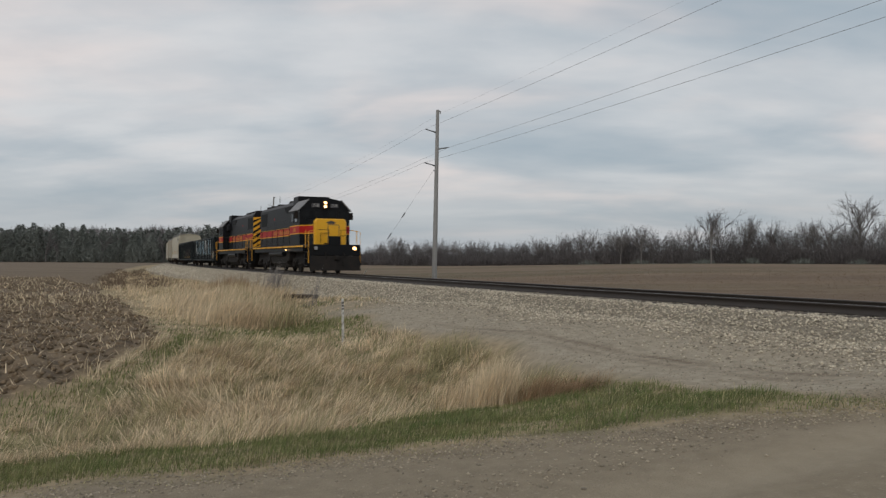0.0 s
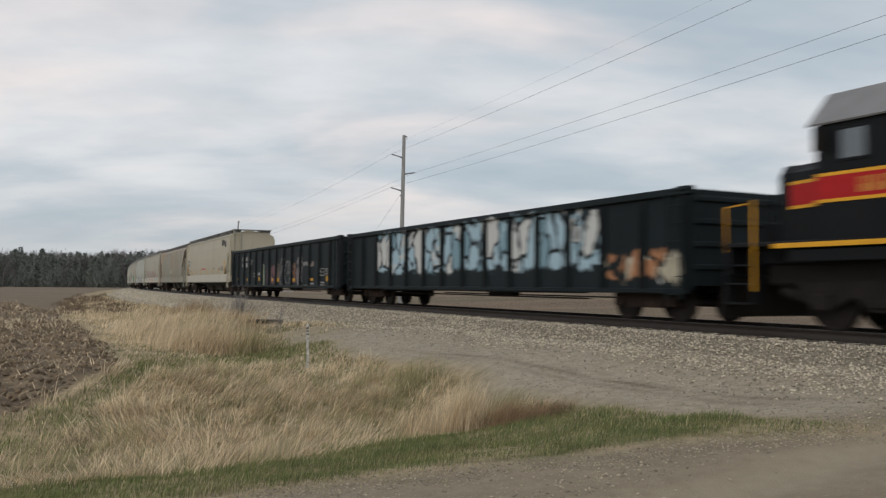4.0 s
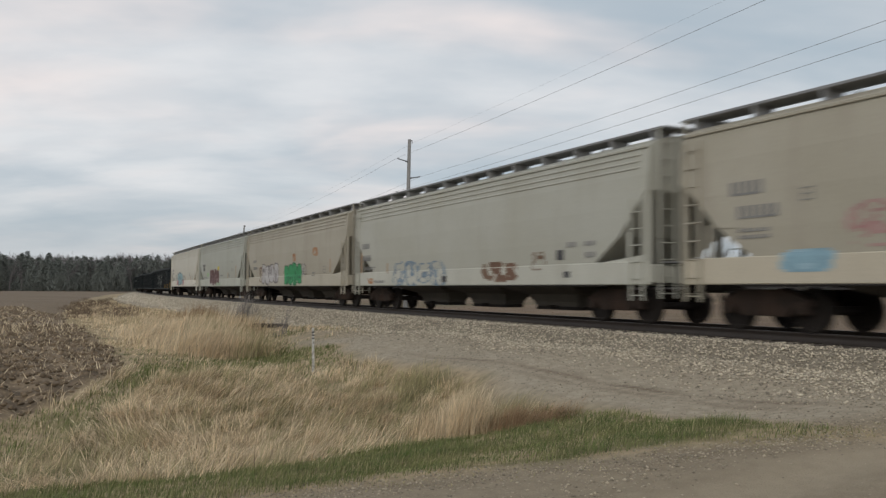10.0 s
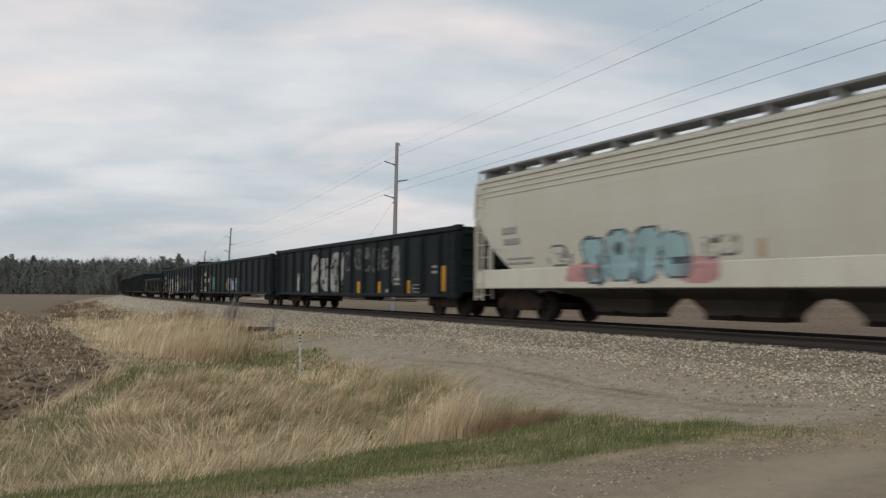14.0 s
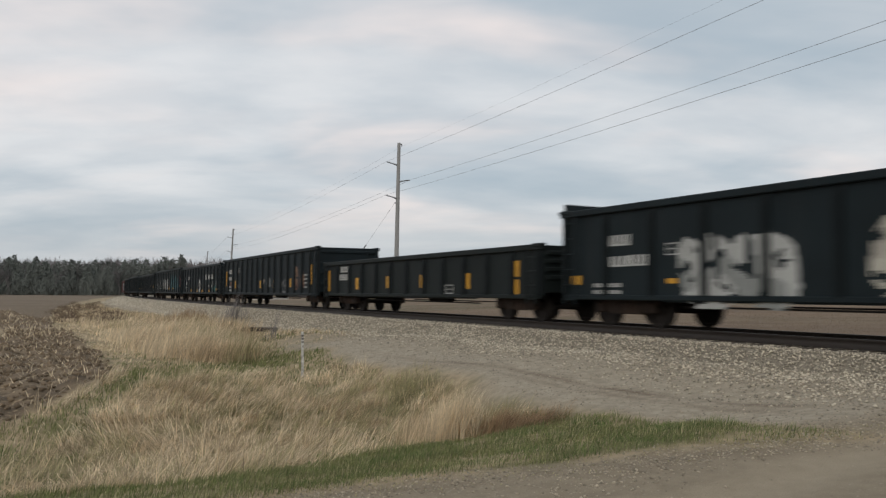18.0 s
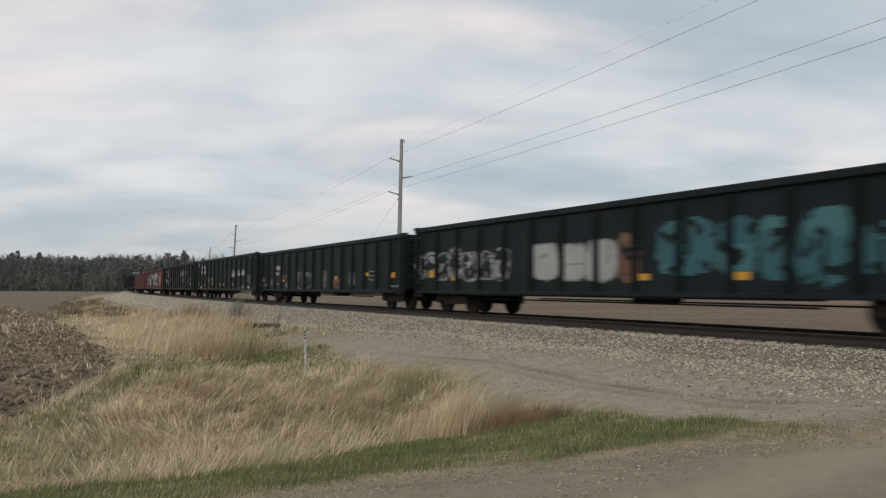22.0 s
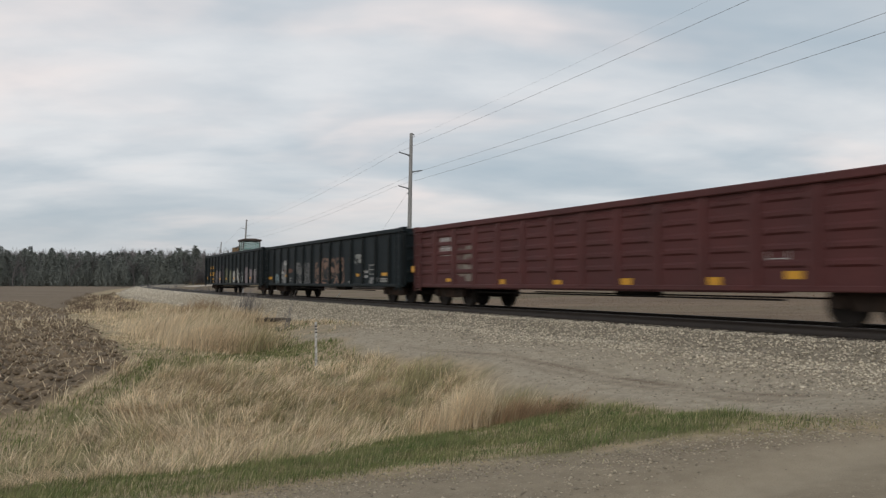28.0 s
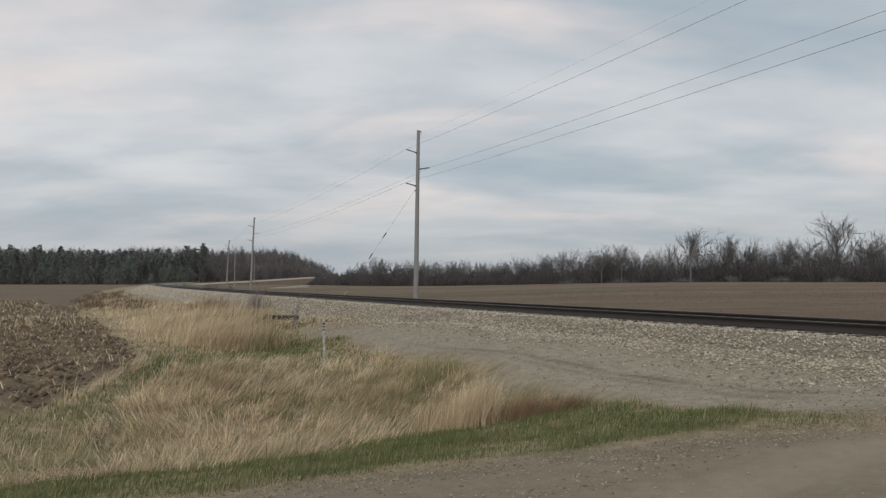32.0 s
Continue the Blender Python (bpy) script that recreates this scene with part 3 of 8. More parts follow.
def ballast_stones():
    n = 120000
    a = -6 + 170 * RNG.random(n) ** 2.2
    reach = 3.9 + 0.6 * smooth(13, 5, a) + 1.7 * RNG.random(n) ** 3
    q = 1.0 + (reach - 1.0) * RNG.random(n) ** 1.15
    q = np.where(RNG.random(n) < 0.12, RNG.uniform(-2.2, 1.0, n), q)
    xy = from_line(a, q)
    top = RAIL - 0.21
    zb = np.where(np.abs(q) < 1.95, top, top - (np.abs(q) - 1.95) * 0.34 / 1.25)
    zb = np.where(q > 3.2, top - 0.36 - np.minimum(q - 3.2, 1.4) * 0.41, zb)
    zg = ground_z(xy[:, 0], xy[:, 1])
    size = RNG.uniform(0.012, 0.031, n) * (1 + np.clip(a, 0, 170) / 65)
    return tagged(stones("ballast_stones", xy, np.maximum(zb, zg) + 0.4 * size, size, M["stone"]), "loose pale grey crushed stones along the line", "stones", kind="stuff")


def road_stones():
    n = 3600
    a = np.where(RNG.random(n) < 0.72, RNG.normal(5.12, 0.17, n), RNG.uniform(-3, 6.0, n))
    p = RNG.uniform(-4, 13, n)
    x, y = p * UC - a * US, p * US + a * UC
    size = RNG.uniform(0.005, 0.018, n) * RNG.uniform(0.6, 1.5, n)
    m = 34000
    a2, q2 = RNG.uniform(-4, 26, m), 3.4 + 4.2 * RNG.random(m) ** 1.6
    xy2 = from_line(a2, q2)
    keep = zones(xy2[:, 0], xy2[:, 1])[0] > 0.6
    xy = np.vstack([np.stack([x, y], -1), xy2[keep]])
    # stones thrown to the road's edge
    k = 7000
    p3 = RNG.uniform(-8, 9, k)
    a3 = road_edge(p3) + RNG.normal(-0.12, 0.2, k)
    xy = np.vstack([xy, np.stack([p3 * UC - a3 * US, p3 * US + a3 * UC], -1)])
    size = np.concatenate([size, RNG.uniform(0.005, 0.024, keep.sum()) * RNG.uniform(0.4, 1.0, keep.sum()), RNG.uniform(0.005, 0.017, k)])
    return tagged(stones("road_stones", xy, ground_z(xy[:, 0], xy[:, 1]) + 0.2 * size, size, M["pebble"]), "loose gravel on the dirt road and siding", "stones", kind="stuff")


ballast_stones()
road_stones()


# Grass
def blades(name, xy, length, width, az, tilt, droop, material, label, category):
    """Tapering arched blades. az: the way they fall; tilt: angle from upright at the foot; droop: further bend to the tip."""
    n = len(xy)
    side = az + math.pi / 2 + RNG.normal(0, 0.5, n)
    sx, sy = np.cos(side) * width / 2, np.sin(side) * width / 2
    px, py, pz = xy[:, 0].copy(), xy[:, 1].copy(), ground_z(xy[:, 0], xy[:, 1]) - 0.02
    low = pz + 0.03
    v = np.zeros((n, 7, 3), np.float32)
    for k, w in enumerate((1.0, 0.9, 0.6, 0.0)):
        if k:
            t = np.clip(tilt + droop * (k - 1) / 2, 0, 1.9)
            px, py = px + np.sin(t) * np.cos(az) * length / 3, py + np.sin(t) * np.sin(az) * length / 3
            pz = np.maximum(pz + np.cos(t) * length / 3, low)
        if k < 3:
            v[:, 2 * k] = np.stack([px - sx * w, py - sy * w, pz], -1)
            v[:, 2 * k + 1] = np.stack([px + sx * w, py + sy * w, pz], -1)
        else:
            v[:, 6] = np.stack([px, py, pz], -1)
    tri = np.array([(0, 1, 3), (0, 3, 2), (2, 3, 5), (2, 5, 4), (4, 5, 6)])
    f = tri[None] + (np.arange(n) * 7)[:, None, None]
    return tagged(new(name, bulk(name, v.reshape(-1, 3), f.reshape(-1, 3), material)), label, category, kind="stuff")


def scatter(n, a0, a1, p0, p1):
    a, p = RNG.uniform(a0, a1, n), RNG.uniform(p0, p1, n)
    return np.stack([p * UC - a * US, p * US + a * UC], -1)


def seen(xy, margin=0.1):
    """Keeps what lies in front of the camera's sweep."""
    return (xy[:, 1] > 1.5) & (np.abs(xy[:, 0]) < xy[:, 1] * (0.66 + margin) + 1.0)


def tussocks(count, along, across, each, length, radius, lean0, thick):
    """Clumps of dead grass whose blades spring from one root and fall with the wind, each clump of one tone."""
    c = scatter(count * 3, *along, *across)
    c = c[seen(c)]
    p, a, q = local(c[:, 0], c[:, 1])
    g, f, _ = zones(c[:, 0], c[:, 1])
    limit = 6.7 + 0.7 * smooth(13.5, 7.0, a)
    top = 8.5 + 0.85 * smooth(2.0, 4.2, p) + 0.2 * smooth(4, 6, p)
    strip, green = green_places(c[:, 0], c[:, 1])
    ok = (g < 0.2) & (f < 0.2) & (q > np.where(a < 22, limit + 0.3, np.where(a < 34, 7.6, 5.0))) & (a > top + 0.2) & (RNG.random(len(c)) > 1.3 * green + 1.1 * strip)
    rim = a - field_near(p) + 0.35 + 0.55 * np.clip(p, 0, 3.2)
    ok &= ((a < 19) | (q < 9.4)) & ((rim < 0.5) | (q < 10.6))
    c = c[ok][:count]
    m = len(c)
    tone = RNG.random(m) + 0.3 * wav(c[:, 0], c[:, 1], 0.9, 5.0)
    size, wind = RNG.uniform(*length, m), 0.2 + 0.8 * wav(c[:, 0], c[:, 1], 0.7, 3.0)
    for pick, material, label in ((tone < 0.34, "olive", "tussocks of dull olive grass in the ditch"), ((tone >= 0.34) & (tone < 0.66), "dry", "tussocks of tan dead grass in the ditch"), (tone >= 0.66, "straw", "tussocks of pale straw in the ditch")):
        k = np.repeat(np.flatnonzero(pick), each)
        n = len(k)
        xy = c[k] + RNG.normal(0, radius, (n, 2)) * (1 + size[k, None])
        w = RNG.uniform(0.004, 0.010, n) * np.clip(np.hypot(xy[:, 0], xy[:, 1]) / 12, 0.8, 1.4) * thick
        blades("grass_tussocks", xy, size[k] * RNG.uniform(0.45, 1.15, n), w, wind[k] + RNG.normal(0, 0.75, n), np.clip(RNG.normal(lean0, 0.3, n), 0.0, 1.4), RNG.uniform(0.2, 1.2, n), M[material], label, "grass")


def green_places(x, y):
    """Shares of short green grass: the strip before the ploughed soil, and the hollow beside the post."""
    p, a, q = local(x, y)
    rim = a - field_near(p) + 0.35 + 0.55 * np.clip(p, 0, 3.2)
    strip = smooth(-1.5, -0.7, rim + 0.3 * wav(x, y, 1.6, 2.0)) * smooth(0.8, 0.2, rim) * smooth(10.2, 11.2, q)
    hollow = np.exp(-((x + 3.4) / 2.8) ** 2 - ((y - 22.0) / 4.2) ** 2)
    return strip, hollow


def grass():
    # dry grass in the ditch and along the line, laid over by the winter
    xy = np.vstack([scatter(330000, 8.0, 30, -9, 12), scatter(120000, 28, 110, 0, 16), scatter(60000, 100, 210, -8, 22)])
    xy = xy[seen(xy)]
    x, y = xy[:, 0], xy[:, 1]
    p, a, q = local(x, y)
    g, f, b = zones(x, y)
    clump = 0.5 + 0.32 * wav(x, y, 1.5, 0.4) + 0.28 * wav(x, y, 4.3, 2.2) + 0.2 * wav(x, y, 9.7, 3.1)
    chance = (1 - g) ** 3 * (1 - f) ** 3 * (b < 0.1) * np.clip(0.25 + clump, 0.12, 1)
    top = 8.5 + 0.85 * smooth(2.0, 4.2, p) + 0.2 * smooth(4, 6, p)
    chance *= smooth(-0.5, 0.9, a - top + 0.35 * wav(x, y, 1.1, 5.0) + 0.25 * wav(x, y, 3.3, 1.0)) * smooth(3.6, 4.8, q) * np.where(a < 22, smooth(-0.1, 0.7, q - 6.7 - 0.7 * smooth(13.5, 7.0, a)), 1)
    chance *= 1 - 0.85 * np.exp(-((x + 0.45) ** 2 / 0.12 + (y - 13.8) ** 2 / 1.2))
    strip, hollow = green_places(x, y)
    chance *= (1 - 0.85 * strip) * (1 - 0.8 * hollow)
    rim = a - field_near(p)
    chance *= 1 - 0.7 * smooth(-0.3, 0.0, rim) * smooth(11.0, 12.0, q)
    keep = RNG.random(len(xy)) < chance * np.where(a < 30, 0.40 + 0.3 * smooth(-1.2, -3.6, x) * smooth(17, 12, a), 0.5)
    xy, clump, a, q, p = xy[keep], clump[keep], a[keep], q[keep], p[keep]
    x, y = xy[:, 0], xy[:, 1]
    n = len(xy)
    dist = np.hypot(x, y)
    rank = (0.4 + 0.6 * smooth(44, 32, a)) * smooth(22, 30, a) * smooth(11.6, 10.4, q) * np.where(a > 34, smooth(4.4, 5.4, q), smooth(7.3, 8.6, q))
    limit = 6.7 + 0.7 * smooth(13.5, 7.0, a)
    h = (0.18 + 0.30 * np.clip(clump - 0.15, 0, 1) * (0.25 + 0.75 * smooth(0.2, 2.6, q - limit)) * (0.35 + 0.65 * smooth(0.5, -3.0, x)) + rank * (0.05 + 0.85 * np.clip(wav(x, y, 0.9, 1.5) + 0.6 * wav(x, y, 2.4, 0.7), 0, 1))) * RNG.uniform(0.5, 1.35, n)
    strip, hollow = green_places(x, y)
    h *= (1 - 0.6 * strip) * (1 - 0.6 * hollow)
    h *= np.where(a > 19, 0.3 + 0.7 * smooth(11.2, 9.0, q), 1)
    h *= np.where(a < 22, 0.4 + 0.6 * smooth(0.0, 2.4, q - limit), 1)
    matted = smooth(-1.2, -3.6, x) * smooth(17, 12, a)
    az = 0.25 + 0.7 * wav(x, y, 0.7, 3.0) + matted * (1.6 + 1.2 * wav(x, y, 1.3, 1.0)) + RNG.normal(0, 0.55, n)
    tilt = np.clip(0.55 + 0.40 * wav(x, y, 0.8, 7.0) + 0.45 * matted - 0.3 * rank + RNG.normal(0, 0.28, n), 0.02, 1.45)
    droop = RNG.uniform(0.2, 1.3, n)
    w = RNG.uniform(0.005, 0.014, n) * np.clip(dist / 11, 0.8, 7)
    tone = RNG.random(n) + 0.25 * wav(x, y, 0.7, 9.0) + 0.3 * rank - 0.05 * matted
    pale, fresh = tone > 0.54, tone < 0.03
    dull = ~pale & ~fresh & (RNG.random(n) < 0.2 + 0.25 * matted + 0.32 * wav(x, y, 1.7, 4.4) + 0.15 * wav(x, y, 4.3, 1.1))
    mid = ~pale & ~fresh & ~dull
    for k, name, m, s, label in ((mid, "dry_grass", "dry", 1.0, "matted dry tan grass laid over by the wind"), (pale, "straw_grass", "straw", 1.05, "pale straw stalks among the dry grass"), (dull, "olive_grass", "olive", 0.85, "dull olive blades among the dry grass"), (fresh, "young_grass", "green", 0.6, "young green blades among the dry grass")):
        blades(name, xy[k], h[k] * s, w[k], az[k], tilt[k], droop[k], M[m], label, "grass")
    # green grass: road verge, tongue along the field, patch beside the post
    xy = np.vstack([scatter(270000, 4.5, 10.5, -10, 11), scatter(150000, 9, 30, -4, 13)])
    xy = xy[seen(xy)]
    x, y = xy[:, 0], xy[:, 1]
    p, a, q = local(x, y)
    g, f, b = zones(x, y)
    top = 8.5 + 0.85 * smooth(2.0, 4.2, p) + 0.2 * smooth(4, 6, p)
    verge = a - road_edge(p) + 0.2 * wav(x, y, 1.4, 2.0)
    band = smooth(-0.05, 0.3, verge) * smooth(0.7, -0.4, a - top + 0.3 * wav(x, y, 1.2, 4.0)) * np.clip(0.7 + 0.45 * wav(x, y, 2.1, 3.0) + 0.3 * wav(x, y, 6.1, 1.0), 0.25, 1)
    strip, hollow = green_places(x, y)
    patch = 1.1 * hollow * np.clip(0.75 + 0.5 * wav(x, y, 1.3, 3.0), 0.2, 1) + 0.9 * np.exp(-((x + 0.4) ** 2 / 0.2 + (y - 13.4) ** 2 / 1.6))
    border = strip * np.clip(0.75 + 0.5 * wav(x, y, 1.0, 6.0), 0.25, 1)
    low = 0.3 * smooth(0.5, -3.0, x) * smooth(15, 11, a) * smooth(7.5, 8.5, a) * np.clip(wav(x, y, 1.1, 2.5) + 0.5 * wav(x, y, 3.0, 0.5) + 0.25, 0, 1)
    chance = np.clip(band * smooth(7.4, 6.9, p) + patch + border + low, 0, 1) * (1 - f) ** 2 * (1 - smooth(0.15, 0.5, g))
    keep = RNG.random(len(xy)) < chance
    xy, a = xy[keep], a[keep]
    n = len(xy)
    h = RNG.uniform(0.04, 0.13, n) * np.where(a > 9.8, 1.35, 1) * (1 + 0.3 * wav(xy[:, 0], xy[:, 1], 4.1, 2.0))
    w = RNG.uniform(0.004, 0.007, n) * np.clip(np.hypot(xy[:, 0], xy[:, 1]) / 9, 0.8, 3) * np.where(a > 9.8, 1.2, 1)
    blades("green_grass", xy, h, w, RNG.uniform(-1.5, 1.8, n), np.abs(RNG.normal(0.25, 0.25, n)), RNG.uniform(0.1, 1.0, n), M["green"], "short green grass on the road verge", "grass")
    k = RNG.random(n) < 0.16 + 0.14 * wav(xy[:, 0], xy[:, 1], 2.3, 6.0)
    m = int(k.sum())
    blades("faded_grass", xy[k] + RNG.normal(0, 0.05, (m, 2)), h[k] * 1.15, w[k], RNG.uniform(-1.5, 1.8, m), np.abs(RNG.normal(0.5, 0.35, m)), RNG.uniform(0.2, 1.2, m), M["olive"], "faded yellowish blades in the green verge", "grass")
    tussocks(850, (8.6, 21), (-7, 9), 44, (0.20, 0.46), 0.06, 0.6, 1.0)
    tussocks(130, (20, 36), (1.0, 8.5), 150, (0.5, 1.25), 0.14, 0.18, 1.5)
    tussocks(70, (34, 62), (1.0, 8.0), 90, (0.35, 0.8), 0.16, 0.2, 2.4)
    # stands of taller grass and stems
    for cx, cy, rx, ry, n, high, lean0, m, label in (
        (0.42, 11.6, 0.34, 0.40, 1700, 0.82, 0.06, "straw", "upright stand of pale dead grass at the ditch"),
        (0.05, 12.1, 0.5, 0.5, 900, 0.62, 0.12, "dry", "tan dead grass at the ditch"),
        (1.05, 11.5, 0.35, 0.35, 900, 0.46, 0.35, "reed", "reddish-brown drooping dead stems by the siding"),
        (1.55, 11.3, 0.35, 0.3, 700, 0.38, 0.55, "reed", "low brown drooping stems by the siding"),
        (0.75, 11.9, 0.5, 0.5, 700, 0.5, 0.2, "olive", "dull green stems in the ditch"),
        (-0.4, 15.8, 0.5, 0.9, 700, 0.42, 0.2, "olive", "dull green weeds in the ditch"),
        (-6.9, 25.0, 0.9, 1.2, 3200, 1.05, 0.2, "straw", "tall fluffy pale grass clump beside the field"),
        (-5.6, 24.0, 0.8, 0.9, 1700, 0.8, 0.25, "dry", "tan grass clump beside the field"),
        (-8.6, 28.5, 1.0, 1.4, 3000, 1.15, 0.2, "straw", "tall pale grass clump beside the field"),
        (-10.4, 30.5, 0.7, 1.0, 1600, 0.9, 0.25, "straw", "pale grass clump beside the field"),
        (-8.2, 32.0, 1.3, 2.0, 2600, 1.0, 0.2, "dry", "tan grass clump beside the line"),
        (-12.5, 38.5, 1.4, 2.0, 2000, 0.75, 0.2, "straw", "pale grass clump at the field's edge"),
        (-13.8, 46.0, 2.2, 3.0, 2600, 0.8, 0.15, "dry", "tan grass beside the line"),
        (-17.5, 50.0, 2.0, 3.0, 1800, 0.5, 0.2, "straw", "pale grass beside the line"),
        (-11.2, 39.5, 1.0, 1.4, 800, 1.3, 0.1, "reed", "dark dead weeds beside the line"),
        (-9.7, 42.4, 0.5, 0.8, 160, 1.9, 0.08, "bark", "bare dark weed stalks beside the ballast"),
        (-5.0, 27.5, 0.25, 0.5, 26, 1.5, 0.05, "bark", "thin bare dark stalks beside the ballast"),
    ):
        xy = np.stack([RNG.normal(cx, rx * 0.6, n), RNG.normal(cy, ry * 0.6, n)], -1)
        edge = np.exp(-0.5 * (((xy[:, 0] - cx) / rx) ** 2 + ((xy[:, 1] - cy) / ry) ** 2))
        w = RNG.uniform(0.0035, 0.007, n) * max(1.0, cy / 11)
        blades("tall_grass", xy, high * RNG.uniform(0.5, 1.15, n) * (0.55 + 0.45 * edge), w, RNG.normal(0.1, 0.9, n), np.abs(RNG.normal(lean0, 0.16, n)), RNG.uniform(0.1, 0.7, n) + lean0, M[m], label, "grass")
    # thin dead stems over the verge and on the gravel's edge
    xy = scatter(60000, 4.6, 9.5, -9, 9)
    xy = xy[seen(xy)]
    v = local(xy[:, 0], xy[:, 1])
    d = v[1] - road_edge(v[0])
    g = zones(xy[:, 0], xy[:, 1])[0]
    fringe = (d > -0.55) & (d < 0.35)
    xy = xy[(d > -0.55) & (RNG.random(len(xy)) < np.where(fringe, 0.3 * smooth(-0.55, 0.0, d), 0.25 * (1 - g) ** 2)) & ((v[2] > 7.9) | fringe)]
    n = len(xy)
    blades("dead_stems", xy, RNG.uniform(0.02, 0.075, n), RNG.uniform(0.005, 0.009, n), RNG.uniform(0, 6.28, n), RNG.uniform(0.9, 1.55, n), RNG.uniform(0, 0.5, n), M["olive"], "short dead grass stems beside the road", "grass")


def field_stubble():
    """Cropped stubble on the field beyond the line."""
    n = 42000
    d = 18 * (9.0 ** RNG.random(n))
    ang = RNG.uniform(-0.5, 0.62, n)
    xy = np.stack([d * np.sin(ang), d * np.cos(ang)], -1)
    xy = xy[zones(xy[:, 0], xy[:, 1])[2] > 0.9]
    x, y = xy[:, 0], xy[:, 1]
    n = len(xy)
    d = np.hypot(x, y)
    k = RNG.random(n) < 0.45 + 0.35 * wav(x, y, 0.12, 1.0) + 0.2 * wav(x, y, 0.5, 3.0)
    h, w = RNG.uniform(0.04, 0.11, n) * np.clip(d / 50, 1, 2), RNG.uniform(0.007, 0.014, n) * np.clip(d / 30, 1, 4)
    az, tilt, droop = RNG.uniform(0, 6.28, n), RNG.uniform(0.0, 0.8, n), RNG.uniform(0, 0.6, n)
    for m, name, material, label in ((k, "field_stubble", "stubble", "short tan crop stubble on the far field"), (~k, "field_weeds", "weed", "low dull brown weeds among the stubble")):
        blades(name, xy[m], h[m], w[m], az[m], tilt[m], droop[m], M[material], label, "crop stubble")


def field_litter():
    xy = np.vstack([scatter(60000, 13, 42, -26, 4), scatter(50000, 32, 120, -75, 5)])
    xy = xy[seen(xy)]
    keep = zones(xy[:, 0], xy[:, 1])[1] > 0.5
    xy = xy[keep]
    n = len(xy)
    k = RNG.random(n) < 0.42
    d = np.hypot(xy[:, 0], xy[:, 1])
    m = int(k.sum())
    blades("corn_stubble", xy[k], RNG.uniform(0.05, 0.26, m) * np.clip(d[k] / 25, 1, 2.0), RNG.uniform(0.010, 0.026, m) * np.clip(d[k] / 25, 1, 2.5), RNG.uniform(0, 6.28, m), RNG.uniform(0.5, 1.5, m), RNG.uniform(0, 0.5, m), M["straw"], "broken corn stalks lying on the ploughed soil", "crop stubble")
    c = ~k
    s = RNG.uniform(0.02, 0.075, int(c.sum())) * np.clip(d[c] / 30, 1, 2)
    z = ground_z(xy[c, 0], xy[c, 1])
    tagged(stones("soil_clods", xy[c], z + 0.2 * s, s, M["clod"], 0.8), "dark brown clods of ploughed soil", "soil", kind="stuff")


grass()
field_stubble()
field_litter()
# A short timber and dead weeds at the foot of the ballast
tagged(new("old_timber", Geo().box((0, 0, 0.07), (1.5, 0.2, 0.16), 0.02).mesh("old_timber", M["tie"])), "dark old railway timber lying in the stones", "timber").matrix_basis = pose(-6.3, 32.4, 0.12, 0, 0, 160)


# Trees
def limb(out, a, b, r0, r1):
    """A three-sided tapering limb, as six points."""
    d = (b - a)
    d = d / max(np.linalg.norm(d), 1e-6)
    u = np.cross(d, (0.31, 0.77, 0.55))
    u /= max(np.linalg.norm(u), 1e-6)
    w = np.cross(d, u)
    for c, r in ((a, r0), (b, r1)):
        for t in (0, 2.094, 4.189):
            out.append(c + r * (math.cos(t) * u + math.sin(t) * w))


def bare_tree(seed, height, spread, levels, twigs, thick=1.0):
    """Points of trunk and crown limbs of a leafless tree."""
    rg = np.random.default_rng(seed)
    trunk, crown = [], []

    def grow(at, d, length, r, level):
        segs = 3 if level < 2 else 2
        p = at
        for k in range(segs):
            d = d + rg.normal(0, 0.13 + 0.05 * level, 3) + np.array([0, 0, 0.06])
            d = d / np.linalg.norm(d)
            q = p + d * length / segs
            limb(trunk if level == 0 else crown, p, q, r * (1 - k / segs * 0.5), r * (1 - (k + 1) / segs * 0.5))
            if level < levels and (level > 0 or k > 0):
                for _ in range(twigs if level else twigs + 1):
                    t = rg.uniform(0.2, 1.0)
                    ang = rg.uniform(0, 6.283)
                    out = np.array([math.cos(ang), math.sin(ang), rg.uniform(0.15, 0.9)]) * np.array([spread, spread, 1])
                    nd = d * 0.75 + out * 0.75
                    grow(p + (q - p) * t, nd / np.linalg.norm(nd), length * rg.uniform(0.42, 0.68), r * 0.42, level + 1)
            p = q

    grow(np.zeros(3), np.array([0, 0, 1.0]), height * 0.62, 0.018 * height * thick, 0)
    trunk, crown = np.array(trunk), np.array(crown)
    s = height / max(crown[:, 2].max(), 1e-3)
    return trunk * (1, 1, s), crown * (1, 1, s)


LIMB = np.array([(0, 1, 4, 3), (1, 2, 5, 4), (2, 0, 3, 5)])
VEE = LIMB[:2]


def limbs_mesh(name, pts, material, LIMB=LIMB):
    n = len(pts) // 6
    return bulk(name, pts, (LIMB[None] + (np.arange(n) * 6)[:, None, None]).reshape(-1, 4), material)


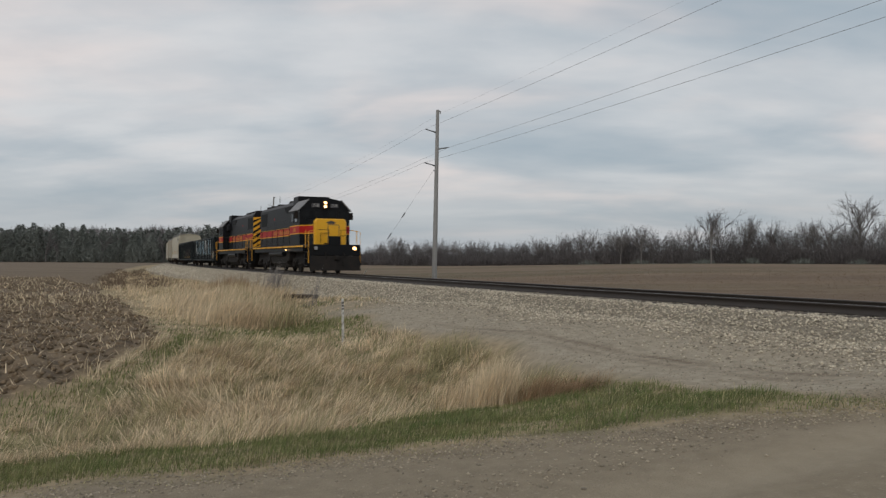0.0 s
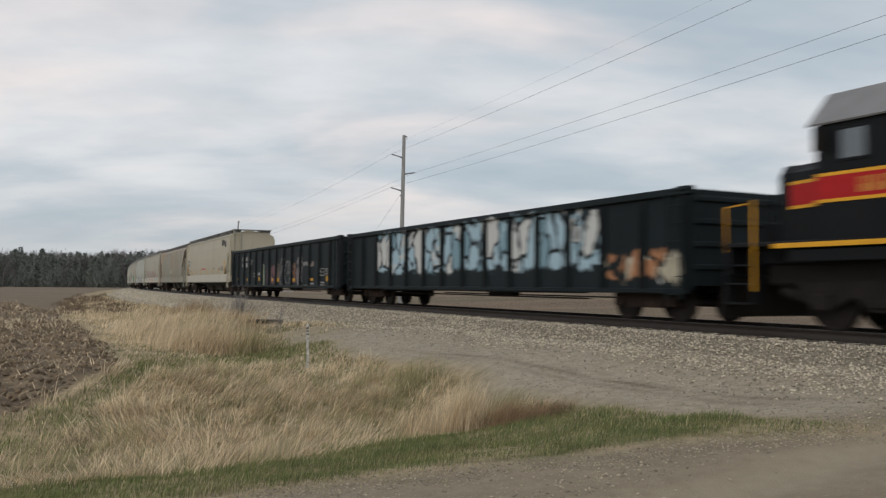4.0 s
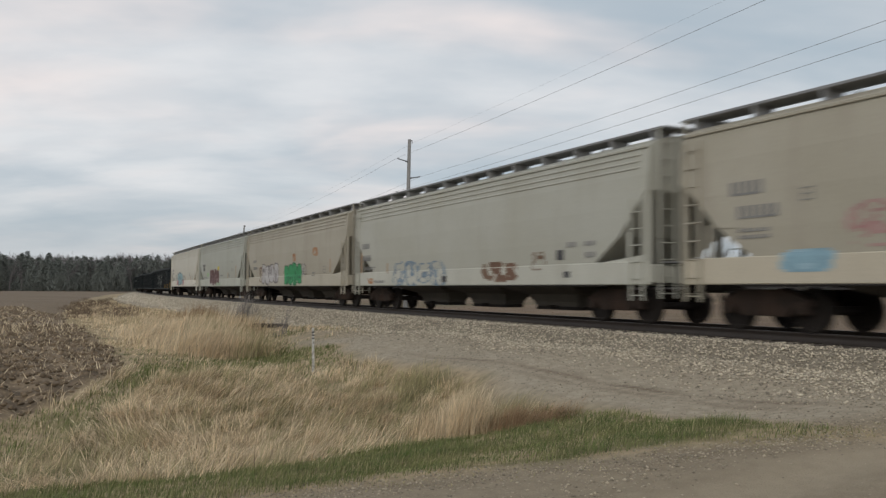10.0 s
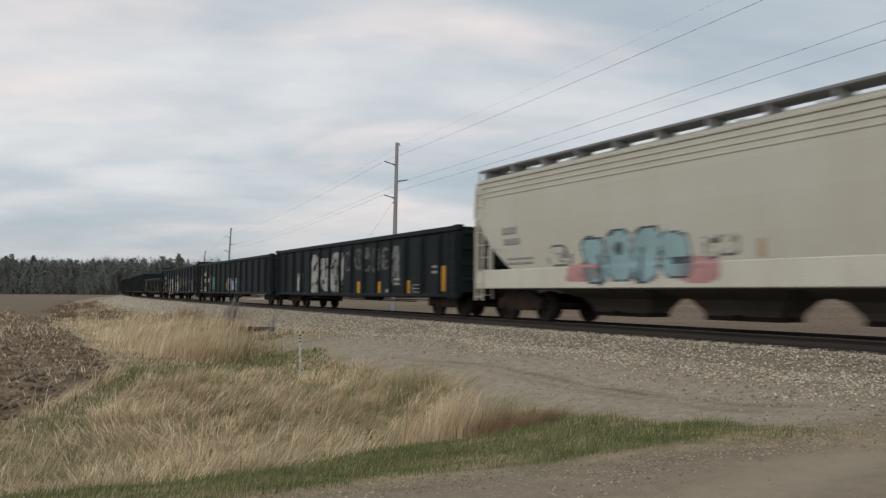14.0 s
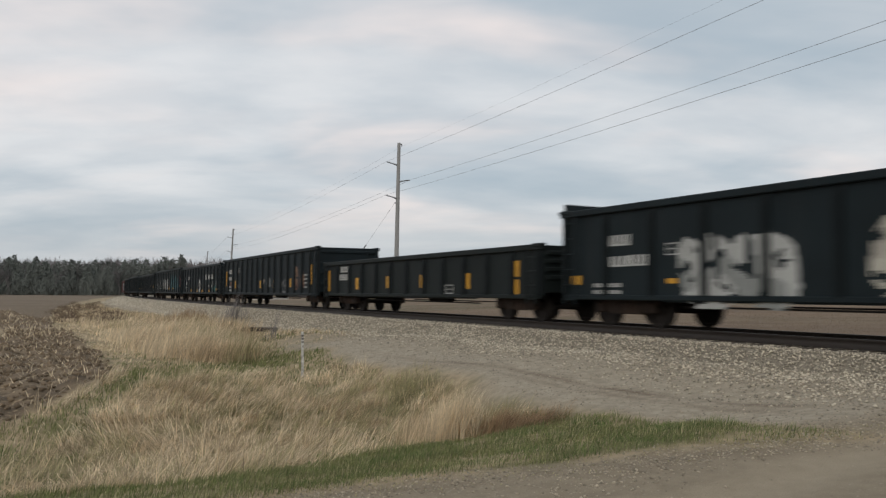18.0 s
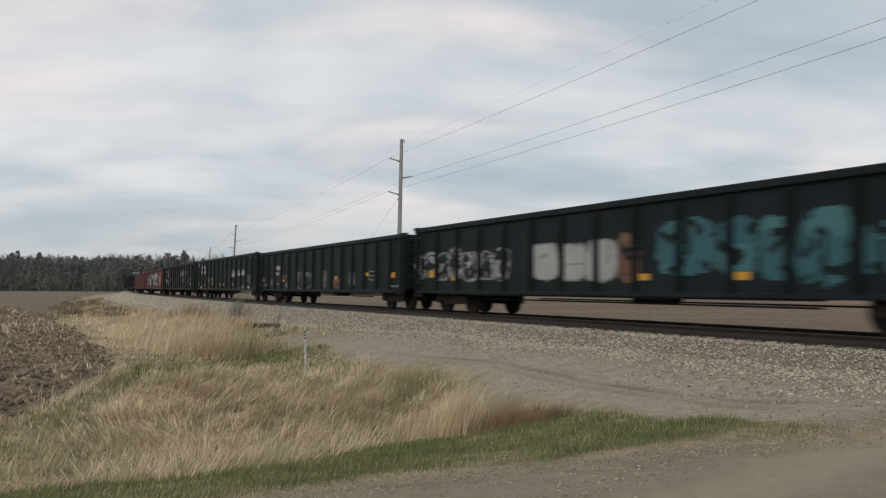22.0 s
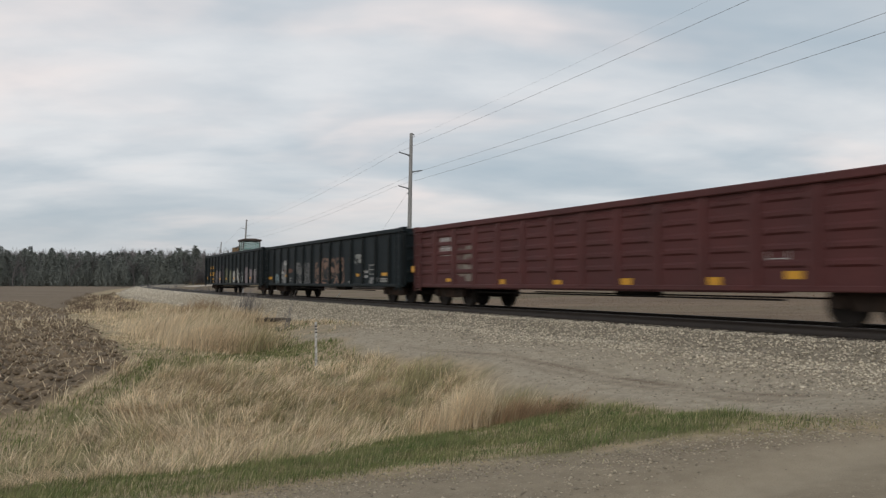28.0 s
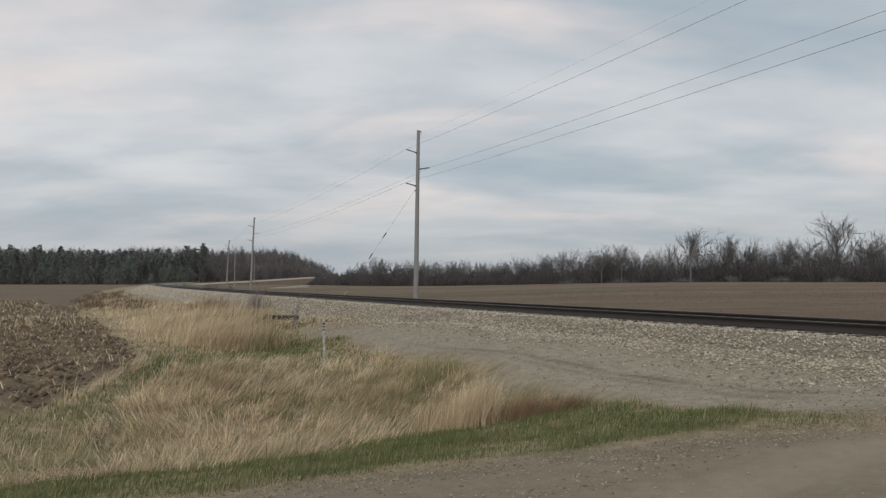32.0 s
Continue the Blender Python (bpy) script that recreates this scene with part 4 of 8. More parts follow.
def woods(name, kinds, places, material, label):
    """Many leafless trees in one mesh. places: x, y, height."""
    rg = np.random.default_rng(len(places))
    out = []
    for x, y, h in places:
        t, c = kinds[rg.integers(len(kinds))]
        v = np.vstack([t, c]) * (h * np.array([rg.uniform(0.8, 1.25), rg.uniform(0.8, 1.25), 1]))
        a = rg.uniform(0, 6.28)
        v = np.stack([v[:, 0] * math.cos(a) - v[:, 1] * math.sin(a) + x, v[:, 0] * math.sin(a) + v[:, 1] * math.cos(a) + y, v[:, 2] + float(ground_z(np.array(x), np.array(y))) - 0.3], -1)
        out.append(v)
    return tagged(new(name, limbs_mesh(name, np.vstack(out), material, VEE)), label, "woods", kind="stuff")


def twig_mass(name, places, material, label, seed, per=260, fat=1.0, category="thicket"):
    """A mass of leafless brush: each clump is a cloud of slivers that radiate and thin out towards its rim. places: x, y, height, radius."""
    rg = np.random.default_rng(seed)
    pl = np.repeat(np.array(places, float), per, axis=0)
    n = len(pl)
    ang, up = rg.uniform(0, 6.283, n), rg.random(n) ** 0.85
    h, wide = pl[:, 2], pl[:, 3]
    rim = np.sqrt(np.clip(1 - up ** 2, 0.03, 1)) * (1 + 0.3 * np.sin(3 * ang + pl[:, 0]))
    r = np.sqrt(rg.random(n))
    c = np.stack([pl[:, 0] + np.cos(ang) * r * rim * wide, pl[:, 1] + np.sin(ang) * r * rim * wide, ground_z(pl[:, 0], pl[:, 1]) - 0.3 + h * up * (1 - 0.3 * r)], -1)
    u = np.stack([np.cos(ang) * r, np.sin(ang) * r, up], -1)
    r = np.maximum(r, up)
    d = u * 0.7 + rg.normal(0, 0.4, (n, 3)) + np.array([0, 0, 0.7])
    d /= np.linalg.norm(d, axis=1)[:, None]
    ln = rg.uniform(0.5, 1.5, n) * fat * (1.25 - 0.4 * r)
    wd = rg.uniform(0.02, 0.065, n) * fat * np.where(r < 0.7, 2.4, 1.0)
    s = np.cross(d, rg.normal(size=(n, 3)))
    s /= np.linalg.norm(s, axis=1)[:, None]
    v = np.stack([c - s * wd[:, None], c + s * wd[:, None], c + d * ln[:, None]], 1)
    return tagged(new(name, bulk(name, v.reshape(-1, 3), np.arange(3 * n).reshape(-1, 3), material)), label, category, kind="stuff")


def tall_tree(seed, height, wide, low):
    """A leafless tree: trunk, forked limbs that rise into a round crown, fine twigs."""
    rg = np.random.default_rng(seed)
    trunk, boughs, twigs = [], [], []
    fork = height * low
    limb(trunk, np.zeros(3), np.array([0, 0, fork]), 0.014 * height, 0.011 * height)
    limb(trunk, np.array([0, 0, fork]), np.array([0.2, 0, height * 0.62]), 0.010 * height, 0.005 * height)

    def grow(at, d, length, r, level):
        p = at
        for k in range(3):
            d = d + rg.normal(0, 0.14, 3) + np.array([0, 0, 0.10])
            d /= np.linalg.norm(d)
            q = p + d * length / 3
            limb(boughs if level < 2 else twigs, p, q, max(r * (1 - k / 5), 0.014), max(r * (1 - (k + 1) / 5), 0.009))
            if level < 3:
                for _ in range(2):
                    nd = d + rg.normal(0, 0.55, 3)
                    grow(p + (q - p) * rg.random(), nd / np.linalg.norm(nd), length * rg.uniform(0.38, 0.6), r * 0.45, level + 1)
            p = q

    for k in range(9):
        a = k * 2.4 + rg.uniform(-0.4, 0.4)
        z = fork + (height * 0.6 - fork) * k / 9
        out = rg.uniform(0.35, 1.0) * wide / height * 2.0
        d = np.array([math.cos(a) * out, math.sin(a) * out, 1.0])
        grow(np.array([0, 0, z]), d / np.linalg.norm(d), (height - z) * rg.uniform(0.62, 0.8), 0.0075 * height, 0)
    pts = np.vstack([boughs, twigs])
    k = height / pts[:, 2].max()
    return np.array(trunk) * (1, 1, k), np.array(boughs) * (1, 1, k), np.array(twigs) * (1, 1, k)


def trees():
    kinds = [bare_tree(s, 1.0, 1.0, 3, 2) for s in range(6)] + [bare_tree(20 + s, 1.0, 0.7, 3, 2) for s in range(4)]
    rg = np.random.default_rng(3)
    # hedgerow of the far field, nearer and taller towards the east
    hedge = [(-62, 385), (-40, 350), (-10, 320), (30, 295), (60, 275), (100, 250), (150, 222), (210, 190), (300, 150)]
    px, py = [h[0] for h in hedge], [h[1] for h in hedge]
    hx, hh = (-62, -44, -38, -28, -15, 0, 20, 34, 42, 52, 62, 70, 84, 100, 112, 130, 160, 210), (5, 6, 9.5, 11.5, 10.5, 9.6, 9.2, 10.5, 12.0, 12.2, 10.6, 11.5, 13.4, 12.6, 12.8, 14.2, 14.5, 14.5)
    places, low, tall = [], [], []
    for _ in range(1250):
        x = rg.uniform(-60, 205)
        y = np.interp(x, px, py) + rg.uniform(0, 30)
        h = np.interp(x, hx, hh) * rg.choice([rg.uniform(0.5, 0.8), rg.uniform(0.85, 1.14)])
        places.append((x, y, h, h * rg.uniform(0.2, 0.3)))
    for _ in range(700):
        x = rg.uniform(-60, 205)
        low.append((x, np.interp(x, px, py) + rg.uniform(-3, 8), np.interp(x, hx, hh) * rg.uniform(0.3, 0.5), rg.uniform(1.6, 3.2)))
    for _ in range(100):
        x = rg.uniform(-40, 200)
        tall.append((x, np.interp(x, px, py) + rg.uniform(0, 25), np.interp(x, hx, hh) * rg.uniform(0.95, 1.2)))
    twig_mass("hedgerow_brush", places, M["brush"], "dense grey-brown leafless hedgerow along the far field", 5, 380, 0.72)
    twig_mass("hedgerow_foot", low, M["brush"], "low dark brush at the foot of the hedgerow", 6, 240, 1.1)
    woods("hedgerow_trees", kinds, tall, M["twig"], "leafless grey-brown trees along the far field")
    twig_mass("low_bushes", [(x, np.interp(x, px, py) - 7, h, w) for x, h, w in ((43, 1.3, 4.5), (58, 1.2, 5), (75, 1.4, 4.5), (87, 1.8, 3), (99, 1.5, 4), (112, 1.3, 3))], M["hazed_needle"], "low dark bushes in front of the hedgerow", 15, 260)
    # hill behind the line
    places = [(x, y, rg.uniform(7, 12), rg.uniform(2.0, 3.8)) for x, y in zip(rg.uniform(-290, -70, 800), rg.uniform(448, 560, 800))]
    twig_mass("hill_brush", places, M["twig"], "bare reddish-grey trees covering the low hill", 8, 110, 1.9, "woods")
    woods("hill_trees", kinds, [(rg.uniform(-270, -72), rg.uniform(455, 560), rg.uniform(9, 13)) for _ in range(80)], M["twig"], "bare trees standing on the low hill")
    places = [(x, y, rg.uniform(3, 8), rg.uniform(2.0, 3.8)) for x, y in zip(rg.uniform(-290, -64, 330), rg.uniform(438, 462, 330))]
    twig_mass("hill_foot", places, M["brush"], "dark undergrowth at the foot of the hill", 18, 100, 1.8)
    # pines along the west field: tufted crowns with rounded tops, grown into one another
    out = []
    for _ in range(430):
        x, y = rg.uniform(-430, -128), 410 + rg.uniform(0, 50)
        h = rg.uniform(15.5, 19.5) * (0.9 + 0.1 * wav(np.array(x), np.array(y), 0.06, 1.0))
        n = 430
        up = rg.random(n) ** 0.8
        rim = h * 0.20 * np.clip(1.05 - up ** 2.4, 0.05, 1) * (1 + 0.25 * np.sin(up * 26 + x))
        ang, far = rg.uniform(0, 6.283, n), np.sqrt(rg.random(n))
        base = np.stack([x + np.cos(ang) * rim * far, y + np.sin(ang) * rim * far, float(ground_z(np.array(x), np.array(y))) + h * (0.03 + 0.95 * up)], -1)
        d = np.stack([np.cos(ang), np.sin(ang), rg.uniform(-0.5, 0.5, n)], -1) + rg.normal(0, 0.35, (n, 3))
        side = np.cross(d, rg.normal(size=(n, 3)))
        side /= np.linalg.norm(side, axis=1)[:, None]
        tuft = rg.uniform(0.18, 0.42, n)[:, None]
        out.append(np.stack([base - side * tuft, base + side * tuft, base + d * rg.uniform(0.5, 1.3, n)[:, None]], 1))
    v = np.vstack(out).reshape(-1, 3)
    fc = np.arange(len(v)).reshape(-1, 3)
    tagged(new("pine_wood", bulk("pine_wood", v, fc, M["hazed_needle"])), "dark green pine wood beyond the ploughed field", "woods", kind="stuff")
    woods("edge_trees", kinds, [(rg.uniform(-420, -125), rg.uniform(404, 440), rg.uniform(11, 18.5)) for _ in range(70)], M["twig"], "bare trees mixed along the pine wood")
    places = [(x, y, rg.uniform(6, 14), rg.uniform(2.2, 4.0)) for x, y in zip(rg.uniform(-430, -125, 420), rg.uniform(406, 428, 420))]
    twig_mass("wood_edge", places, M["hazed_needle"], "dark shady edge of the pine wood", 9, 110, 1.9, "woods")
    # single trees that stand out
    for x, y, h, wide, low, seed in ((118.7, 250.0, 22.3, 9.0, 0.3, 41), (74.6, 250.0, 17.4, 4.0, 0.35, 42), (51.5, 270.0, 13.3, 5.5, 0.25, 43), (58.5, 272.0, 13.6, 2.2, 0.3, 44), (127.5, 247.0, 16.0, 4.0, 0.3, 46), (88.5, 258.0, 15.4, 4.5, 0.3, 47), (104.0, 252.0, 14.4, 4.0, 0.3, 48), (-27.0, 335.0, 12.4, 6.0, 0.2, 49)):
        t, c, w = tall_tree(seed, h, wide, low)
        e = new("bare_tree")
        e.matrix_basis = pose(x, y, float(ground_z(np.array(x), np.array(y))) - 0.2)
        part("trunk", limbs_mesh("trunk", t, M["bark"]), None, e)
        part("crown", limbs_mesh("crown", c, M["bark"]), None, e)
        part("fine_crown", limbs_mesh("fine_crown", w, M["twig"]), None, e)
        tagged(e, "tall leafless tree rising above the hedgerow", "tree", "trees that stand above the hedgerow")
    scrub = [(*from_line(np.array(a), np.array(q)), rg.uniform(0.35, 0.95), rg.uniform(1.0, 2.0)) for a, q in zip(rg.uniform(62, 200, 110), rg.uniform(5.8, 11.5, 110))]
    twig_mass("trackside_scrub", scrub, M["scrub"], "low brown scrub on the bank beside the line", 21, 90, 0.4)
    twig_mass("trackside_bush", [(rg.uniform(-53, -43), rg.uniform(150, 170), rg.uniform(1.6, 3.0), rg.uniform(1.0, 2.0)) for _ in range(16)], M["brush"], "dark leafless bushes beside the line", 11, 120, 0.6)


trees()
# Pale gravel lanes that climb past the hill
def lane(pts, wide):
    top, bank = [], []
    for i, (x, y, z) in enumerate(pts):
        a, b = Vector(pts[max(i - 1, 0)][:2]), Vector(pts[min(i + 1, len(pts) - 1)][:2])
        d = (b - a).normalized()
        n = Vector((-d.y, d.x)) * wide
        top.append([(x - n.x, y - n.y, z), (x + n.x, y + n.y, z), (x + n.x, y + n.y, z - 0.8), (x - n.x, y - n.y, z - 0.8)])
        bank.append([(x - n.x * 1.15, y - n.y * 1.15, z - 0.75), (x + n.x * 1.15, y + n.y * 1.15, z - 0.75), (x + n.x * 3, y + n.y * 3, z - 4.5), (x - n.x * 3, y - n.y * 3, z - 4.5)])
    tagged(new("gravel_lane", Geo().loft(top).mesh("gravel_lane", M["lane"])), "pale gravel lane climbing past the wooded hill", "lane", kind="structure")
    tagged(new("embankment", Geo().loft(bank).mesh("embankment", M["bank"])), "grassy bank under the gravel lane", "embankment", kind="structure")


M["lane"] = mat("pale_lane", (0.50, 0.47, 0.42), 0.95, (0.38, 0.35, 0.30), 0.3)
lane([(-150, 405, -0.9), (-120, 408, 0.2), (-100, 412, 1.2), (-80, 418, 2.5), (-67, 424, 3.4), (-62, 440, 3.3)], 1.3)
lane([(-75, 262, -1.9), (-62, 266, -1.3), (-52, 276, -0.6), (-47, 288, -0.1)], 1.0)


# Paint of the train, with spray paint on the side that faces the road
def spray(m, patches):
    """Lays sprayed lettering over a material: x from, to, z from, to, colours, size of the letters, seed, cover."""
    n, l = m.node_tree.nodes, m.node_tree.links
    b = n["Principled BSDF"]
    col = b.inputs["Base Color"].links[0].from_socket
    co = n.new("ShaderNodeTexCoord")
    sep = n.new("ShaderNodeSeparateXYZ")
    l.new(co.outputs["Object"], sep.inputs[0])

    def math_(op, a, c, clamp=False):
        k = n.new("ShaderNodeMath")
        k.operation, k.use_clamp = op, clamp
        for i, v in enumerate((a, c)):
            if isinstance(v, (int, float)):
                k.inputs[i].default_value = v
            else:
                l.new(v, k.inputs[i])
        return k.outputs[0]

    def step(v, lo, hi):
        r = n.new("ShaderNodeMapRange")
        r.interpolation_type = "SMOOTHSTEP"
        l.new(v, r.inputs["Value"])
        r.inputs["From Min"].default_value, r.inputs["From Max"].default_value = lo, hi
        return r.outputs[0]

    for x0, x1, z0, z1, colours, size, seed, cover in patches:
        mp = n.new("ShaderNodeMapping")
        mp.inputs["Location"].default_value = (seed * 3.17, seed * 1.3, seed * 2.1)
        mp.inputs["Scale"].default_value = (1 / size, 0.001, 0.62 / size)
        l.new(co.outputs["Object"], mp.inputs[0])
        wob = n.new("ShaderNodeTexNoise")
        wob.inputs["Scale"].default_value, wob.inputs["Detail"].default_value = 1.7, 3
        l.new(mp.outputs[0], wob.inputs["Vector"])
        sh = n.new("ShaderNodeVectorMath")
        sh.operation = "MULTIPLY_ADD"
        l.new(wob.outputs["Color"], sh.inputs[0])
        sh.inputs[1].default_value = (0.9, 0.0, 0.9)
        l.new(mp.outputs[0], sh.inputs[2])
        vo = n.new("ShaderNodeTexVoronoi")
        vo.inputs["Scale"].default_value = 1.0
        l.new(sh.outputs[0], vo.inputs["Vector"])
        ed = n.new("ShaderNodeTexVoronoi")
        ed.feature = "DISTANCE_TO_EDGE"
        ed.inputs["Scale"].default_value = 1.0
        l.new(sh.outputs[0], ed.inputs["Vector"])
        fine = n.new("ShaderNodeTexNoise")
        fine.inputs["Scale"].default_value, fine.inputs["Detail"].default_value = 2.6, 4
        l.new(mp.outputs[0], fine.inputs["Vector"])
        wx = math_("ADD", sep.outputs["X"], math_("MULTIPLY", math_("SUBTRACT", wob.outputs["Fac"], 0.5), 1.1 * size))
        wz = math_("ADD", sep.outputs["Z"], math_("MULTIPLY", math_("SUBTRACT", fine.outputs["Fac"], 0.5), 0.7))
        box = math_("MULTIPLY", math_("MULTIPLY", step(wx, x0, x0 + 0.12), step(wx, x1, x1 - 0.12)), math_("MULTIPLY", step(wz, z0, z0 + 0.1), step(wz, z1, z1 - 0.1)))
        near = step(sep.outputs["Y"], -0.9, -1.0)
        ink = math_("MULTIPLY", step(ed.outputs["Distance"], 0.035, 0.075), step(fine.outputs["Fac"], 0.62 - 0.5 * cover, 0.70 - 0.5 * cover))
        solid = cover >= 1.0
        mask = math_("MULTIPLY", math_("MULTIPLY", box, near), 0.95 if solid else math_("MULTIPLY", ink, min(1.0, 0.55 + 0.4 * cover)))
        ramp = n.new("ShaderNodeValToRGB")
        ramp.color_ramp.interpolation = "CONSTANT"
        while len(ramp.color_ramp.elements) < len(colours):
            ramp.color_ramp.elements.new(0.5)
        for k, c in enumerate(colours):
            ramp.color_ramp.elements[k].position, ramp.color_ramp.elements[k].color = k / len(colours), (*c, 1)
        sc = n.new("ShaderNodeSeparateColor")
        l.new(vo.outputs["Color"], sc.inputs[0])
        l.new(math_("ADD", math_("MULTIPLY", sc.outputs[0], 0.75), math_("MULTIPLY", fine.outputs["Fac"], 0.25)), ramp.inputs[0])
        mx = n.new("ShaderNodeMix")
        mx.data_type = "RGBA"
        l.new(mask, mx.inputs[0])
        l.new(col, mx.inputs[6])
        if solid:
            line = n.new("ShaderNodeMix")
            line.data_type = "RGBA"
            l.new(step(ed.outputs["Distance"], 0.02, 0.07), line.inputs[0])
            line.inputs[6].default_value = (*(c * 0.35 for c in colours[0]), 1)
            l.new(ramp.outputs[0], line.inputs[7])
            l.new(line.outputs[2], mx.inputs[7])
        else:
            l.new(ramp.outputs[0], mx.inputs[7])
        col = mx.outputs[2]
    l.new(col, b.inputs["Base Color"])
    return m


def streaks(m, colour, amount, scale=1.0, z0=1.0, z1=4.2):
    """Rust, dirt or the bays' painted shade that runs down the sides, heavier above."""
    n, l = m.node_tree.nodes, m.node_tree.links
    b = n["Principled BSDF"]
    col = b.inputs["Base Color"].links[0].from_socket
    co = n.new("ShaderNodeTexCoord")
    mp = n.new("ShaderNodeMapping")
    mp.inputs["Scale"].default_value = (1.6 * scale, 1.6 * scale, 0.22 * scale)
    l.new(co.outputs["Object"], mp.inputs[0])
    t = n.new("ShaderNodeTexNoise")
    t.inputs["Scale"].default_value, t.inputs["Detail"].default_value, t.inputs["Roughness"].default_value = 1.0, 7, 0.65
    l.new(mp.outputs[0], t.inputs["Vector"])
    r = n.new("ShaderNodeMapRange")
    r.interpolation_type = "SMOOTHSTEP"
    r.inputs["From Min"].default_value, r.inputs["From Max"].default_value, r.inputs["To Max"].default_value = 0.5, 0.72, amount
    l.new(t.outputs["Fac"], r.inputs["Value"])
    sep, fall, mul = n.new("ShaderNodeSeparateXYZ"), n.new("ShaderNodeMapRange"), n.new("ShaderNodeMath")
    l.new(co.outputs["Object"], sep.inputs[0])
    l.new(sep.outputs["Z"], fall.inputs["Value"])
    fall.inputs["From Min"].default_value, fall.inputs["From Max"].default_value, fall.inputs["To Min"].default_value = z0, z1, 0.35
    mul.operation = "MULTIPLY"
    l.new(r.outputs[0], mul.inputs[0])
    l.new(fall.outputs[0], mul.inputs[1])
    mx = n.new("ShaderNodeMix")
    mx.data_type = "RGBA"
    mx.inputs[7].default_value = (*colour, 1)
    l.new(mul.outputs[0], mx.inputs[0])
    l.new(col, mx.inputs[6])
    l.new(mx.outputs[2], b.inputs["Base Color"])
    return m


BROWN, SOOT_SHADE = (0.13, 0.085, 0.06), (0.02, 0.02, 0.02)
M.update(
    white_bar=mat("white_stencil", (0.40, 0.40, 0.385), 0.7, (0.24, 0.24, 0.23), 3, bump=0),
    dark_bar=mat("dark_stencil", (0.05, 0.05, 0.055), 0.7, bump=0),
    yellow=mat("yellow_paint", (0.72, 0.36, 0.012), 0.55, (0.55, 0.25, 0.012), 2, bump=0.05),
    # Darker copy of the gondola black: shading of the ribs painted in.
    rib_tone=mat("shaded_black_rib", (0.0045, 0.0072, 0.0085), 0.6, (0.008, 0.010, 0.011), 0.8, amount=0.6, bump=0.05, spec=0.12),
    faded=mat("faded_yellow_letters", (0.50, 0.20, 0.03), 0.6, (0.40, 0.13, 0.03), 3, bump=0),
    amber=mat("amber_reflector", (0.56, 0.285, 0.02), 0.55, (0.36, 0.18, 0.02), 3, bump=0.05),
    nose=mat("nose_yellow", (0.72, 0.38, 0.01), 0.45, (0.62, 0.31, 0.01), 1.5, amount=0.5, bump=0.03),
    red=mat("red_band", (0.40, 0.018, 0.020), 0.5, (0.31, 0.015, 0.017), 1.5, bump=0.03, spec=0.15),
    black=mat("black_paint", (0.0062, 0.0072, 0.009), 0.45, (0.012, 0.012, 0.0125), 1.2, bump=0.04, spec=0.15),
    # The light grey is sky reflection painted onto the cab's sloping roof.
    cabroof=mat("sky_sheen_roof", (0.20, 0.20, 0.205), 0.6, (0.13, 0.13, 0.13), 2),
    glassy=mat("window_glass", (0.15, 0.165, 0.175), 0.06, (0.13, 0.145, 0.155), bump=0, grain=0, metal=0.8),
    dim_glass=mat("dark_window_glass", (0.008, 0.009, 0.010), 0.25, bump=0, grain=0, spec=0.18),
    grille=mat("black_grille", (0.0048, 0.0053, 0.006), 0.6, (0.0075, 0.008, 0.0085), 2.0, bump=0, spec=0.12),
    clear=mat("greenish_glass", (0.34, 0.52, 0.48), 0.08, (0.28, 0.45, 0.42), 1, bump=0, grain=0),
    grate=mat("galvanised_grating", (0.24, 0.245, 0.25), 0.6, (0.17, 0.172, 0.175), 3, metal=0.3),
    bright=mat("galvanised_bracket", (0.33, 0.335, 0.34), 0.45, metal=0.4, bump=0),
    # Dirt, plus underbody shade painted into the bays and slope sheets.
    bay=streaks(mat("dirty_shaded_bay", (0.068, 0.060, 0.049), 0.85, (0.035, 0.031, 0.027), 1.2, amount=0.8), SOOT_SHADE, 0.7, 1.5),
    lamp=mat("headlight", (1.0, 0.57, 0.22), 0.2, bump=0, grain=0, glow=6.0),
    lamp_dim=mat("ditch_light", (1.0, 0.55, 0.20), 0.2, bump=0, grain=0, glow=5.0),
    arm=mat("machine_paint", (0.22, 0.145, 0.075), 0.6, (0.10, 0.075, 0.055), 2),
    rubber=mat("rubber_tyre", (0.022, 0.022, 0.022), 0.85),
    scrap=mat("rusty_scrap", (0.07, 0.05, 0.04), 0.9, (0.035, 0.03, 0.028), 3, rand=0.4),
)
M["clear"].node_tree.nodes["Principled BSDF"].inputs["Alpha"].default_value = 0.38
SHARED = {}


def shared(name, make, *mats):
    if name not in SHARED:
        SHARED[name] = make().mesh(name, *mats)
    return SHARED[name]


# Trucks and wheels
def disc(g, x, y, z, r, w, n=20):
    """A wheel disc with rim and hub, standing across y."""
    prof = [(0.0, 0.5), (0.22 * r, 0.5), (0.3 * r, 0.2), (0.78 * r, 0.12), (0.84 * r, 0.5), (r, 0.5), (r, -0.32), (r * 1.06, -0.36), (r * 1.06, -0.5), (0.84 * r, -0.5), (0.78 * r, -0.2), (0.3 * r, -0.25), (0.0, -0.5)]
    sg = -1 if y < 0 else 1
    rings = []
    for i in range(n):
        t = 2 * math.pi * i / n
        rings.append([(x + rr * math.cos(t), y + sg * w * s, z + rr * math.sin(t)) for rr, s in prof])
    rings.append(rings[0])
    g.loft(rings, closed=False, caps=False)


def wheelset_geo(r):
    g = Geo()
    for y in (-0.755, 0.755):
        disc(g, 0, y, 0, r, 0.14)
    return g.tube((0, -1.02, 0), (0, 1.02, 0), 0.085, n=10)


WHEELS = []


